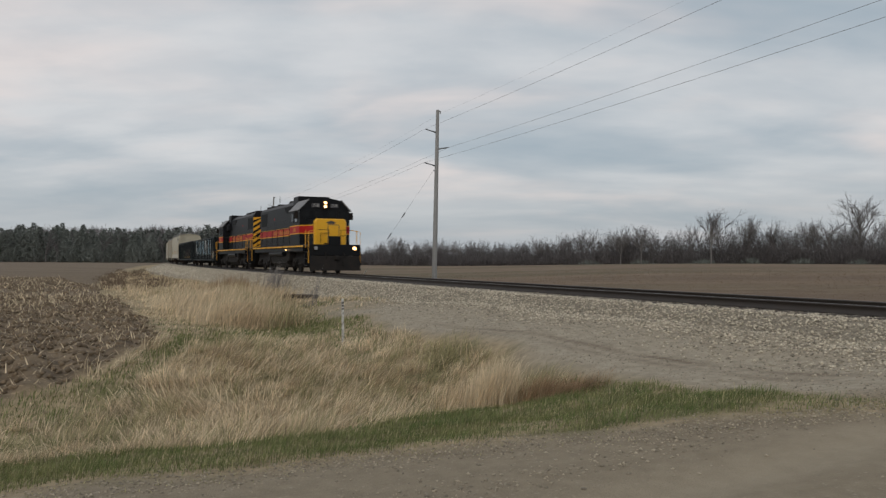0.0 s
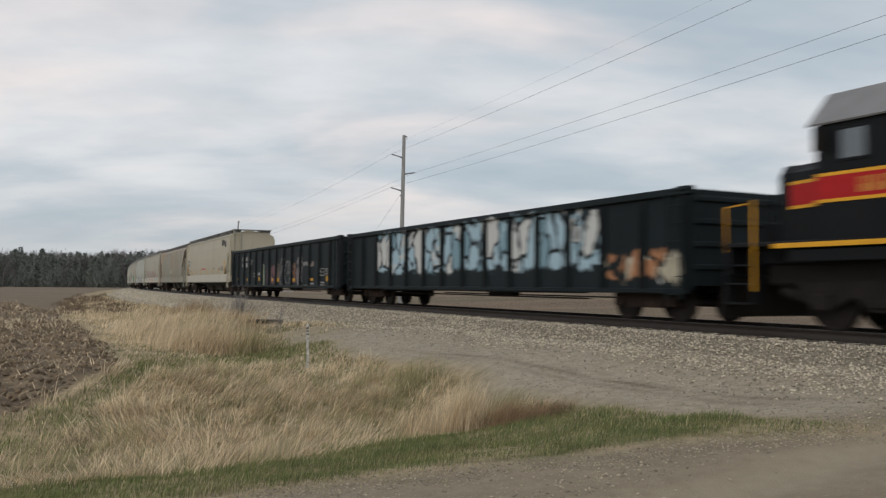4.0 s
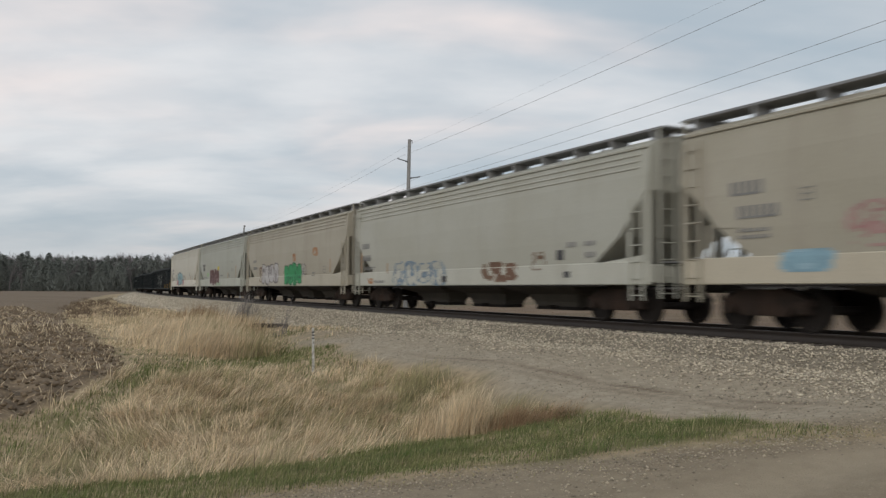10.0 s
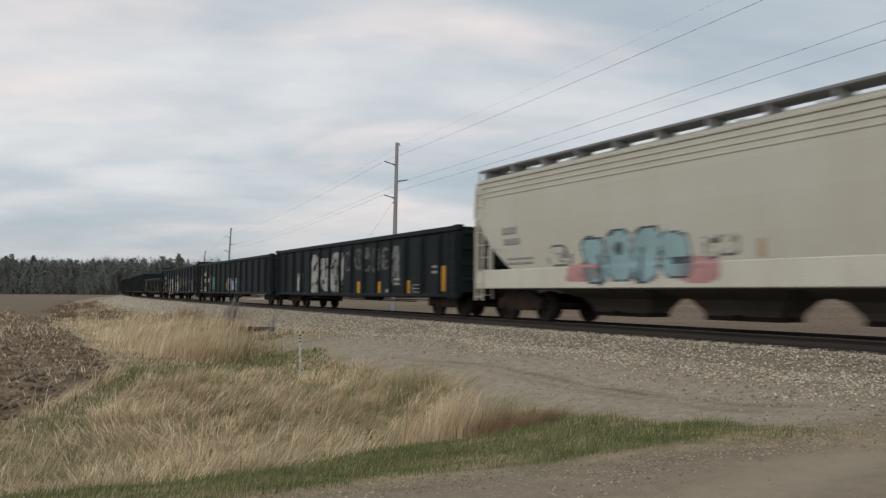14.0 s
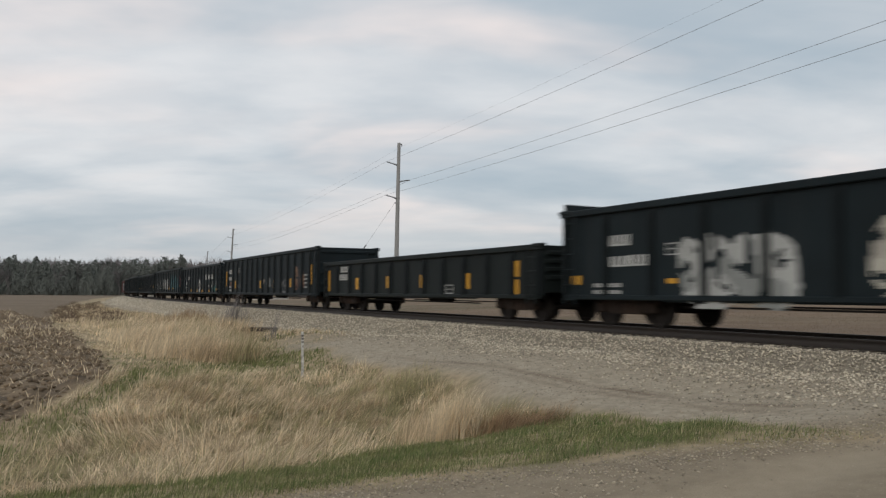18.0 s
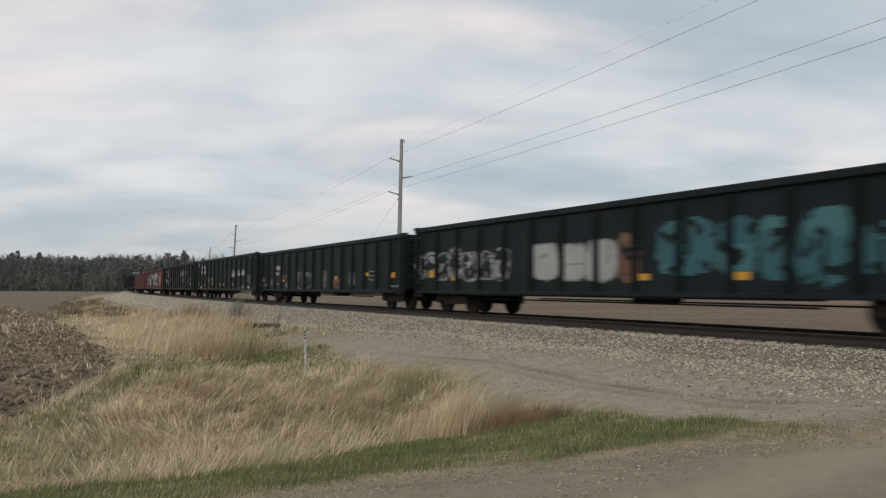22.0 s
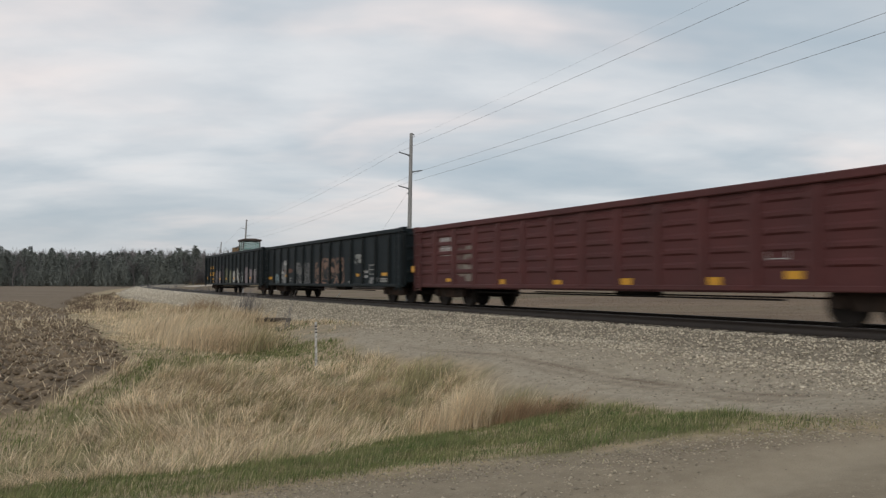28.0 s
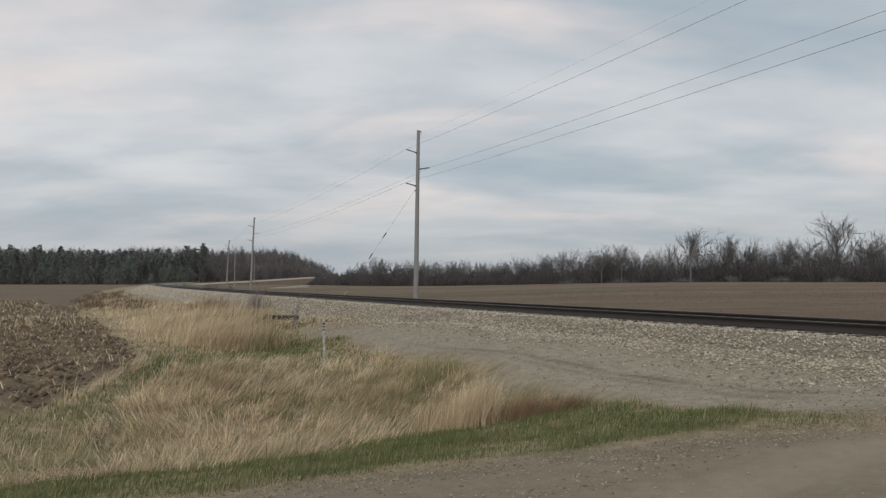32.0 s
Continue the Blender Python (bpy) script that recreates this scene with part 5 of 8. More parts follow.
def truck_geo(base):
    """Cast side frames, bearing boxes, springs and bolster of a freight truck."""
    g = Geo()
    h = base / 2
    for y in (-0.99, 0.99):
        g.loft([[(x, y + s * 0.07, z) for x, z in ((-h - 0.2, 0.50), (-h + 0.18, 0.50), (-0.55, 0.30), (0.55, 0.30), (h - 0.18, 0.50), (h + 0.2, 0.50), (h + 0.2, 0.60), (0.5, 0.82), (-0.5, 0.82), (-h - 0.2, 0.60))] for s in (-1, 1)])
        for x in (-h, h):
            g.box((x, y * 1.04, 0.46), (0.26, 0.2, 0.26), 0.03)
        for x in (-0.2, 0, 0.2):
            g.tube((x, y * 1.06, 0.32), (x, y * 1.06, 0.56), 0.075, n=8)
    g.box((0, 0, 0.66), (0.42, 2.1, 0.26), 0.04)
    g.box((-h * 0.55, 0, 0.42), (0.1, 1.7, 0.12), 0.02).box((h * 0.55, 0, 0.42), (0.1, 1.7, 0.12), 0.02)
    return g


def truck(e, x, base=1.78, r=0.42, geo=None, key="freight"):
    t = part("truck", shared("truck_" + key, geo or (lambda: truck_geo(base)), M["under" if geo else "truck"]), None, e, at=pose(x, 0, 0))
    for k in (-1, 1):
        w = part("wheelset", shared("wheelset_%d" % (r * 100), lambda: wheelset_geo(r), M["wheel"]), None, t, at=pose(k * base / 2, 0, r))
        WHEELS.append((w, k * base / 2, r))
    return t


def coupler(e, x, z=0.88):
    s = 1 if x > 0 else -1
    part("coupler", Geo().box((x - s * 0.3, 0, z), (0.7, 0.22, 0.2), 0.03).box((x, 0, z), (0.28, 0.3, 0.28), 0.06).tube((x - s * 0.15, 0.35, z - 0.1), (x, 0.4, z - 0.45), 0.03), M["under"], e)


def ladder(e, x, y, z0, z1, w, along, material, step=0.38):
    """Two stiles and rungs. along: x or y axis."""
    g = Geo()
    dx, dy = (w / 2, 0) if along == "x" else (0, w / 2)
    for s in (-1, 1):
        g.box((x + s * dx, y + s * dy, (z0 + z1) / 2), (0.05, 0.05, z1 - z0), 0.008)
    z = z0 + 0.12
    while z < z1:
        g.tube((x - dx, y - dy, z), (x + dx, y + dy, z), 0.014, n=5)
        z += step
    return part("ladder", g, material, e)


RIBS = {}
PAINT = dict(
    sage=((0.20, 0.24, 0.17), (0.30, 0.32, 0.26)), plum=((0.075, 0.040, 0.055), (0.05, 0.03, 0.04)), rose=((0.14, 0.062, 0.072), (0.20, 0.12, 0.12)), dust=((0.19, 0.165, 0.14), (0.12, 0.095, 0.08)),
    ash=((0.185, 0.19, 0.19), (0.11, 0.11, 0.11)), rust=((0.14, 0.066, 0.042), (0.17, 0.10, 0.065)), mauve=((0.185, 0.158, 0.168), (0.13, 0.11, 0.12)), rosy=((0.36, 0.20, 0.20), (0.40, 0.27, 0.25)),
    violet=((0.23, 0.20, 0.27), (0.32, 0.26, 0.30)), brick=((0.30, 0.13, 0.11), (0.36, 0.20, 0.16)), azure=((0.22, 0.36, 0.44), (0.28, 0.42, 0.50)), slate=((0.14, 0.20, 0.27), (0.20, 0.27, 0.33)),
    umber=((0.15, 0.085, 0.055), (0.19, 0.12, 0.08)), ochre=((0.38, 0.20, 0.10), (0.42, 0.26, 0.15)), pearl=((0.44, 0.43, 0.43), (0.10, 0.085, 0.085)), emerald=((0.035, 0.27, 0.105), (0.018, 0.10, 0.045)),
    maroon=((0.105, 0.052, 0.050), (0.22, 0.15, 0.15)), mint=((0.33, 0.43, 0.30), (0.36, 0.44, 0.33)), skyblue=((0.27, 0.41, 0.44), (0.055, 0.075, 0.085)), blush=((0.46, 0.245, 0.245), (0.40, 0.20, 0.21)),
    chalk=((0.36, 0.365, 0.35), (0.22, 0.23, 0.22)), cream=((0.42, 0.40, 0.34), (0.30, 0.28, 0.24)), jade=((0.045, 0.18, 0.165), (0.07, 0.22, 0.205)), icy=((0.36, 0.40, 0.44), (0.085, 0.17, 0.28)),
    frost=((0.17, 0.23, 0.25), (0.23, 0.26, 0.26)), teal=((0.028, 0.105, 0.125), (0.05, 0.15, 0.165)), magenta=((0.125, 0.028, 0.055), (0.16, 0.05, 0.07)), navy=((0.30, 0.33, 0.35), (0.028, 0.055, 0.085)),
    peach=((0.27, 0.165, 0.115), (0.20, 0.12, 0.09)), olive=((0.115, 0.125, 0.075), (0.15, 0.155, 0.105)),
)
SPRAY = {}


def spray_paint(name):
    if name not in SPRAY:
        SPRAY[name] = [mat("spray_" + name, c, 0.75, tuple(v * 0.72 for v in c), 1.6, amount=0.8, fine=30, grain=0.12, bump=0.04) for c in PAINT[name]]
    return SPRAY[name]


def face_y(car, z):
    """How far the car's side stands out at height z."""
    if car.name.startswith("gondola"):
        return np.full_like(z, 1.425)
    body = np.interp(z, (1.43, 2.0, 2.7, 3.4, 3.98), (1.50, 1.535, 1.55, 1.53, 1.47))
    return np.where(z < 1.45, 1.526, body + 0.007)


def tags(e, rows):
    """Sprayed letters on the side: x from, x to, z from, z to, paint, style, number of letters."""
    for x0, x1, z0, z1, paint, style, count in rows:
        rg = np.random.default_rng(int(abs(x0 * 131 + z1 * 977 + count * 17)))
        cell = 0.05
        nx, nz = max(3, int((x1 - x0 + 0.2) / cell)), max(3, int((z1 - z0 + 0.16) / cell))
        xs, zs = np.linspace(x0 - 0.1, x1 + 0.1, nx + 1), np.linspace(z0 - 0.08, z1 + 0.08, nz + 1)
        X, Z = np.meshgrid((xs[1:] + xs[:-1]) / 2, (zs[1:] + zs[:-1]) / 2, indexing="ij")
        seed = rg.uniform(0, 20)
        wob = 0.5 * wav(X, Z, 4.1, seed) + 0.35 * wav(X, Z, 9.3, seed + 2) + 0.2 * wav(X, Z, 21.0, seed + 5)
        width = (x1 - x0) / count
        k = np.clip(((X - x0) / width).astype(int), 0, count - 1)
        lift, tall, cut, bar, lean = (rg.uniform(a, b, count)[k] for a, b in ((-0.12, 0.12), (0.82, 1.05), (-0.45, 0.45), (-0.6, 0.6), (-0.15, 0.15)))
        kind = rg.integers(0, 4, count)[k]
        v = ((Z - (z0 + z1) / 2) / ((z1 - z0) / 2) - lift) / tall
        u = (X - x0 - (k + 0.5) * width) / (width * 0.53) + lean * v
        body = np.abs(u) ** 3.2 + np.abs(v) ** 4 + 0.38 * wob
        slit = np.where(kind == 0, np.hypot(u / 0.32, (v - bar) / 0.22), np.where(kind == 1, np.abs(u - cut) / 0.13 + 9.0 * (v > 0.25), np.where(kind == 2, np.abs(v - bar) / 0.11 + 9.0 * (u < -0.3), np.abs(u - cut) / 0.12 + 9.0 * (v < -0.2))))
        slit = slit + 0.5 * wob
        inside = body < 1.0
        edge = (body > 0.66) | (slit < 1.0)
        if style == "line":
            inside &= (body > 0.55) | (slit < 1.5) | (np.abs(wob) < 0.05)
            inside &= wav(X, Z, 6.7, seed + 9) > -0.72
        if style == "worn":
            inside &= (slit > 0.9) & (wav(X, Z, 7.9, seed + 4) + 0.6 * wav(X, Z, 17.0, seed) > -0.62)
            edge = wav(X, Z, 3.3, seed + 7) > 0.25
        f = np.argwhere(inside)
        if len(f) < 4:
            continue
        GX, GZ = np.meshgrid(xs, zs, indexing="ij")
        verts = np.stack([GX, -face_y(e, GZ), GZ], -1).reshape(-1, 3)
        a = f[:, 0] * (nz + 1) + f[:, 1]
        me = bulk("sprayed_tag", verts, np.stack([a, a + nz + 1, a + nz + 2, a + 1], -1), *spray_paint(paint))
        me.polygons.foreach_set("material_index", edge[inside].astype(np.int32))
        part("sprayed_tag", me, None, e)


def clear_of_ribs(e, x, w):
    """Moves a mark that a rib would cover to the panel beside it."""
    for r in RIBS.get(e.name, ()):
        need = 0.13 + w / 2
        if abs(x - r) < need and w < 0.95:
            return r + (need if x > r else -need)
    return x


def marks(e, name, rows, material, label=""):
    """Small painted plates on the side: x, z, width, height."""
    for x, z, w, h in rows:
        w = max(0.06, w * (0.66 if name == "reflector" else 0.85))
        x = clear_of_ribs(e, x, w)
        y = -float(face_y(e, np.array([z]))[0]) - (0.03 if e.name in RIBBED else 0.0)
        count = max(1, round(w / 0.15)) if name == "stencil" else 1
        lo, hi, a = z - h / 2, z + h / 2, x - w / 2
        pts = [(a, lo), (a + w, lo)]
        if count == 1:
            pts += [(a + w, hi), (a, hi)]
        else:
            step, foot = w / (count - 0.4), lo + h * 0.16
            for k in reversed(range(count)):
                left = a + step * k
                pts += [(left + step * 0.6, hi), (left, hi)] + ([(left, foot), (left - step * 0.4, foot)] if k else [])
        g = Geo().loft([[(px, y + d, pz) for px, pz in pts] for d in (-0.003, 0.003)])
        part(name, g, material, e, label)


def panels(e, rows, material):
    """Consolidated stencil boxes: a thin frame with rules across it. x, z, width, height."""
    for x, z, w, h in rows:
        w *= 0.85
        x = clear_of_ribs(e, x, w)
        y = -float(face_y(e, np.array([z]))[0])
        t = 0.022
        g = Geo().box((x, y, z + h / 2 - t / 2), (w, 0.006, t)).box((x, y, z - h / 2 + t / 2), (w, 0.006, t)).box((x, y, z), (w, 0.006, t * 0.8))
        g.box((x - w / 2 + t / 2, y - 0.001, z), (t, 0.006, h)).box((x + w / 2 - t / 2, y - 0.001, z), (t, 0.006, h))
        part("stencil_panel", g, material, e)


def letters(e, rows, material, y=None, slant=0.12, depth=0.5):
    """Plain slanted blocks in place of a company's letters, each cut by a notch. x, z, width, height."""
    for k, (x, z, w, h) in enumerate(rows):
        yy = y if y is not None else -float(face_y(e, np.array([z]))[0])
        x = clear_of_ribs(e, x, w)
        a, c, lo, hi = x - w * 0.42, x + w * 0.42, z - h / 2, z + h / 2
        m = lo + h * depth

        def sl(px, pz):
            return (px + slant * (pz - z) / h, pz)
        g = Geo()
        for pts in ([(a, lo), (c, lo), (c, m), (a, m)], [(a, m), (a + w * 0.3, m), (a + w * 0.3, hi), (a, hi)], [(c - w * (0.3 if k % 2 else 0.12), m), (c, m), (c, hi), (c - w * 0.3, hi)]):
            g.loft([[(sl(px, pz)[0], yy + d, pz) for px, pz in pts] for d in (-0.003, 0.003)])
        part("letter_block", g, material, e)


RIBBED = set()


# Covered hopper car
def hopper_car(ln, paint, sill, label, ribs=0, bays=3, top=4.10, cut=1.9, eave=True, boards="grate", grooves=0, steep=False):
    e = new("hopper_car")
    hl = ln / 2 - 0.5
    side = [(1.43, 1.50), (2.0, 1.535), (2.7, 1.55), (3.4, 1.53), (top - 0.12, 1.47), (top, 1.40), (top + 0.13, 1.16), (top + 0.225, 0.74), (top + 0.27, 0.3), (top + 0.28, 0.0)]
    rings = []
    foot = ((0, 3.75), (0.04, 3.7), (0.55, 3.35), (1.1, 2.95), (cut - 0.04, 2.3), (cut, 1.43)) if steep else ((0, 3.05), (0.04, 3.02), (0.55, 2.55), (1.0, 2.05), (cut, 1.43), (cut + 0.5, 1.40))
    for x, zb in [(-hl + d, z) for d, z in foot] + [(0, 1.40)] + [(hl - d, z) for d, z in foot[::-1]]:
        pts = [(max(z, zb), w) for z, w in side]
        rings.append([(x, -w, z) for z, w in pts] + [(x, w, z) for z, w in pts[::-1][1:]])
    part("body", Geo().loft(rings), paint, e)
    if eave:
        for y in (-1, 1):
            part("eave_rail", Geo().box((0, y * 1.478, top - 0.05), (2 * hl - 0.1, 0.05, 0.07), 0.01), paint, e)
    for k in range(grooves):
        for y in (-1, 1):
            z = top - 0.22 - 0.15 * k
            part("side_bead", Geo().box((0, y * (1.495 + 0.013 * k), z), (2 * hl - 0.6, 0.03, 0.05), 0.012), paint, e)
    if ribs:
        for y in (-1, 1):
            for k in range(ribs):
                x = -hl + cut + 0.1 + (2 * hl - 2 * cut - 0.2) * k / (ribs - 1)
                part("rib", Geo().loft([[(x - 0.06, y * (w - 0.01), z), (x - 0.04, y * (w + 0.03), z), (x + 0.04, y * (w + 0.03), z), (x + 0.06, y * (w - 0.01), z)] for z, w in ((0.95, 1.52), (2.0, 1.535), (2.7, 1.55), (3.4, 1.53), (top - 0.1, 1.47))]), paint, e)
    for y in (-1, 1):
        part("side_sill", Geo().box((0, y * 1.475, 1.18), (2 * hl, 0.09, 0.54), 0.02), sill, e)
        part("sill_lip", Geo().box((0, y * 1.46, 0.89), (2 * hl - 3.0, 0.14, 0.04), 0.01), M["under"], e)
        part("gusset", Geo().loft([[(x, y * 1.44 + d, z) for x, z in ((hl - cut - 0.1, 1.42), (hl - 0.1, 1.42), (hl - 0.1, 1.60))] for d in (-0.02, 0.02)]), sill, e)
    for s in (-1, 1):
        part("end_sill", Geo().box((s * (hl - 0.08), 0, 1.16), (0.2, 3.0, 0.42), 0.03), paint, e)
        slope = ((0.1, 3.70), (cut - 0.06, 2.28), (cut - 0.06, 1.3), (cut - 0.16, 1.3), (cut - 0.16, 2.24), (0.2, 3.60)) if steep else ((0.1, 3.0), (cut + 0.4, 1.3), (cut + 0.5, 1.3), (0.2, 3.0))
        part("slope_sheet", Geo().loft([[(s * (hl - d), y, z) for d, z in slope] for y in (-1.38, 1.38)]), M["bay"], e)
        for y in (-1, 1):
            part("corner_post", Geo().box((s * (hl - 0.07), y * 1.46, 2.2), (0.16, 0.10, 1.75), 0.015), paint, e)
            part("brace", Geo().box((s * (hl - 0.75), y * 1.44, 1.75), (0.09, 0.07, 0.75), 0.01), paint, e)
            ladder(e, s * (hl - 0.36), y * 1.56, 0.55, 3.9 if s * y > 0 else 2.9, 0.42, "x", paint)
        ladder(e, s * (hl + 0.1), -1.05, 0.6, top + 0.35, 0.45, "y", paint)
        part("end_platform", Geo().box((s * (hl - 0.02), 0, 1.42), (0.35, 2.2, 0.04), 0.01), M["grate"], e)
        part("brake_stand" if s < 0 else "end_post", Geo().box((s * (hl - 0.05), 0.62, 2.2), (0.1, 0.12, 1.6), 0.015).tube((s * (hl + 0.08), 0.62, 2.3), (s * (hl + 0.14), 0.62, 2.3), 0.26, n=12), paint, e)
        coupler(e, s * (ln / 2 - 0.12))
    mid = Geo().box((0, 0, 1.08), (2 * hl, 0.36, 0.30), 0.02)
    part("centre_sill", mid, M["under"], e)
    span = 2 * (hl - 3.35)
    for k in range(bays):
        x = -span / 2 + span * (k + 0.5) / bays
        w = span / bays / 2
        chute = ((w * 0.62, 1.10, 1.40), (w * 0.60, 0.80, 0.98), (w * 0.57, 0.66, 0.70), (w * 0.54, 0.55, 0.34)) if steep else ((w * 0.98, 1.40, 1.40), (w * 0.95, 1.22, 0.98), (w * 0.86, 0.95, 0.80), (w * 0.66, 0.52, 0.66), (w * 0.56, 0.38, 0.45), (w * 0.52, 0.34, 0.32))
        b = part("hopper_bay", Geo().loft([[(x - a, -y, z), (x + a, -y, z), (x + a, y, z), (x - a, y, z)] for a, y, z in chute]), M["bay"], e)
        part("outlet_gate", Geo().box((x, 0, 0.27), (w * 1.06, 0.72, 0.1), 0.02).tube((x, -0.6, 0.31), (x, 0.6, 0.31), 0.05), M["under"], b)
    hatch = part("hatch_cover", Geo().box((0, 0, top + 0.32), (2 * hl - 1.6, 0.62, 0.12), 0.04), paint, e)
    for k in range(9):
        x = -hl + 1.2 + (2 * hl - 2.4) * k / 8
        part("hatch_bar", Geo().box((x, 0, top + 0.40), (0.07, 0.70, 0.04), 0.01), M["bright"], hatch)
    for y in (-1, 1):
        board = part("running_board", Geo().box((0, y * 0.97, top + 0.36), (2 * hl + 0.25, 0.60, 0.06), 0.01), M[boards], e)
        for k in range(13):
            x = -hl + 0.15 + (2 * hl - 0.3) * k / 12
            part("board_bracket", Geo().loft([[(x + d, y * 0.72, top + 0.2), (x + d, y * 1.22, top + 0.07), (x + d, y * 1.285, top + 0.37), (x + d, y * 1.24, top + 0.33), (x + d, y * 0.72, top + 0.33)] for d in (-0.035, 0.035)]), M["bright"], board)
    for s in (-1, 1):
        part("end_walk", Geo().box((s * (hl + 0.02), 0, top + 0.36), (0.5, 2.5, 0.05), 0.01), M[boards], e)
        truck(e, s * (hl - 1.75))
    return tagged(e, label, "hopper car", "cars of the freight train")


# Gondola car
def gondola_car(ln, high, paint, label, ribs=13, end_high=None, wave=False, chord=None, trim=0.3):
    e = new("gondola_car")
    hl = ln / 2 - 0.45
    RIBS[e.name] = [-hl + 0.12 + (2 * hl - 0.24) * k / (ribs - 1) for k in range(ribs)]
    z0 = 1.0
    low = 0.60
    chord = chord or paint
    # ribs of black cars get the painted-in shade, red ones their own paint
    rib_tone = paint if paint.name.startswith("red") else M["rib_tone"]
    for y in (-1, 1):
        rings = [[(x, y * 1.40 + d, z) for x, z in ((-hl, low + 0.12), (-hl + 0.5, low + 0.04), (-hl + 3.4, low + 0.04), (-hl + 3.7, low), (hl - 3.7, low), (hl - 3.4, low + 0.04), (hl - 0.5, low + 0.04), (hl, low + 0.12), (hl, high), (-hl, high))] for d in (-0.02, 0.02)]
        sd = part("side", Geo().loft(rings), paint, e)
        for k in range(ribs):
            x = -hl + 0.12 + (2 * hl - 0.24) * k / (ribs - 1)
            zl = low + 0.13
            part("rib", Geo().loft([[(x - 0.10, y * 1.41, z), (x - 0.055, y * (1.41 + w), z), (x + 0.055, y * (1.41 + w), z), (x + 0.10, y * 1.41, z)] for z, w in ((zl, 0.10), (high - 0.35, 0.10), (high - 0.1, 0.06))]), rib_tone, sd)
            if wave and k < ribs - 1:
                p = (2 * hl - 0.24) / (ribs - 1)
                for j in range(5):
                    z = z0 + 0.15 + (high - z0 - 0.45) * j / 4
                    part("corrugation", Geo().loft([[(x + 0.18, y * 1.41, z + a), (x + 0.26, y * (1.41 + 0.055), z + a * 0.4), (x + p - 0.26, y * (1.41 + 0.055), z + a * 0.4), (x + p - 0.18, y * 1.41, z + a)] for a in (-0.09, 0.09)]), paint, sd)
        part("top_chord", Geo().box((0, y * 1.44, high - 0.04), (2 * hl + 0.06, 0.18, 0.16), 0.02), chord, e)
        part("side_sill", Geo().box((0, y * 1.43, low + 0.09), (2 * hl - 0.2, 0.12, 0.12), 0.02), paint, e)
        part("brake_rod", Geo().tube((-hl + 3.9, y * 1.1, 0.50), (hl - 3.9, y * 1.1, 0.47), 0.022, n=5), M["under"], e)
    part("floor", Geo().box((0, 0, z0 + 0.06), (2 * hl - 0.06, 2.74, 0.1), 0.01), M["under"], e)
    part("centre_sill", Geo().box((0, 0, 0.82), (2 * hl, 0.4, 0.36), 0.02), M["under"], e)
    part("air_tank", Geo().tube((0.6, -0.7, 0.62), (2.0, -0.7, 0.62), 0.17, n=12).box((1.3, -0.9, 0.74), (0.2, 0.1, 0.3), 0.02), M["under"], e)
    eh = end_high or high
    for s in (-1, 1):
        end = part("end", Geo().box((s * (hl - 0.03), 0, (z0 - 0.2 + eh) / 2), (0.06, 2.84, eh - z0 + 0.2), 0.01), paint, e)
        for k in range(4):
            part("end_rib", Geo().box((s * (hl + 0.03), 0, z0 + 0.2 + (eh - z0 - 0.4) * k / 3), (0.09, 2.7, 0.12), 0.02), paint, end)
        ladder(e, s * (hl - 0.4), -1.56, 0.5, high - 0.1, 0.42, "x", paint)
        ladder(e, s * (hl + 0.12), 1.1, 0.6, eh - 0.1, 0.42, "y", paint)
        part("corner_cap", Geo().box((s * (hl - 0.15), -1.46, high + 0.01), (0.4, 0.2, 0.1), 0.02), chord, e)
        coupler(e, s * (ln / 2 - 0.12))
        truck(e, s * (hl - 1.9))
    return tagged(e, label, "gondola car", "cars of the freight train")


# Locomotive: cab towards +x
def loco_truck_geo():
    g = Geo()
    for y in (-1.05, 1.05):
        g.loft([[(x, y + d, z) for x, z in ((-1.95, 0.62), (-1.55, 0.40), (-1.15, 0.42), (-0.75, 0.62), (-0.45, 0.36), (0.45, 0.36), (0.75, 0.62), (1.15, 0.42), (1.55, 0.40), (1.95, 0.62), (1.9, 0.86), (0.6, 0.90), (-0.6, 0.90), (-1.9, 0.86))] for d in (-0.06, 0.06)])
        for x in (-1.37, 1.37):
            g.box((x, y * 1.05, 0.52), (0.34, 0.26, 0.34), 0.04)
            g.tube((x + 0.5, y * 1.08, 0.6), (x + 0.8, y * 1.08, 0.72), 0.09, n=8)
        g.box((0, y * 1.04, 0.50), (0.9, 0.16, 0.16), 0.03)
    return g.box((0, 0, 0.75), (0.7, 2.2, 0.3), 0.04)


def text_geo(body, size):
    cu = bpy.data.curves.new("figures", "FONT")
    cu.body, cu.size, cu.extrude, cu.align_x, cu.align_y = body, size, 0.003, "CENTER", "CENTER"
    ob = bpy.data.objects.new("figures", cu)
    scene.collection.objects.link(ob)
    me = bpy.data.meshes.new_from_object(ob.evaluated_get(bpy.context.evaluated_depsgraph_get()))
    bpy.data.objects.remove(ob)
    bpy.data.curves.remove(cu)
    return me


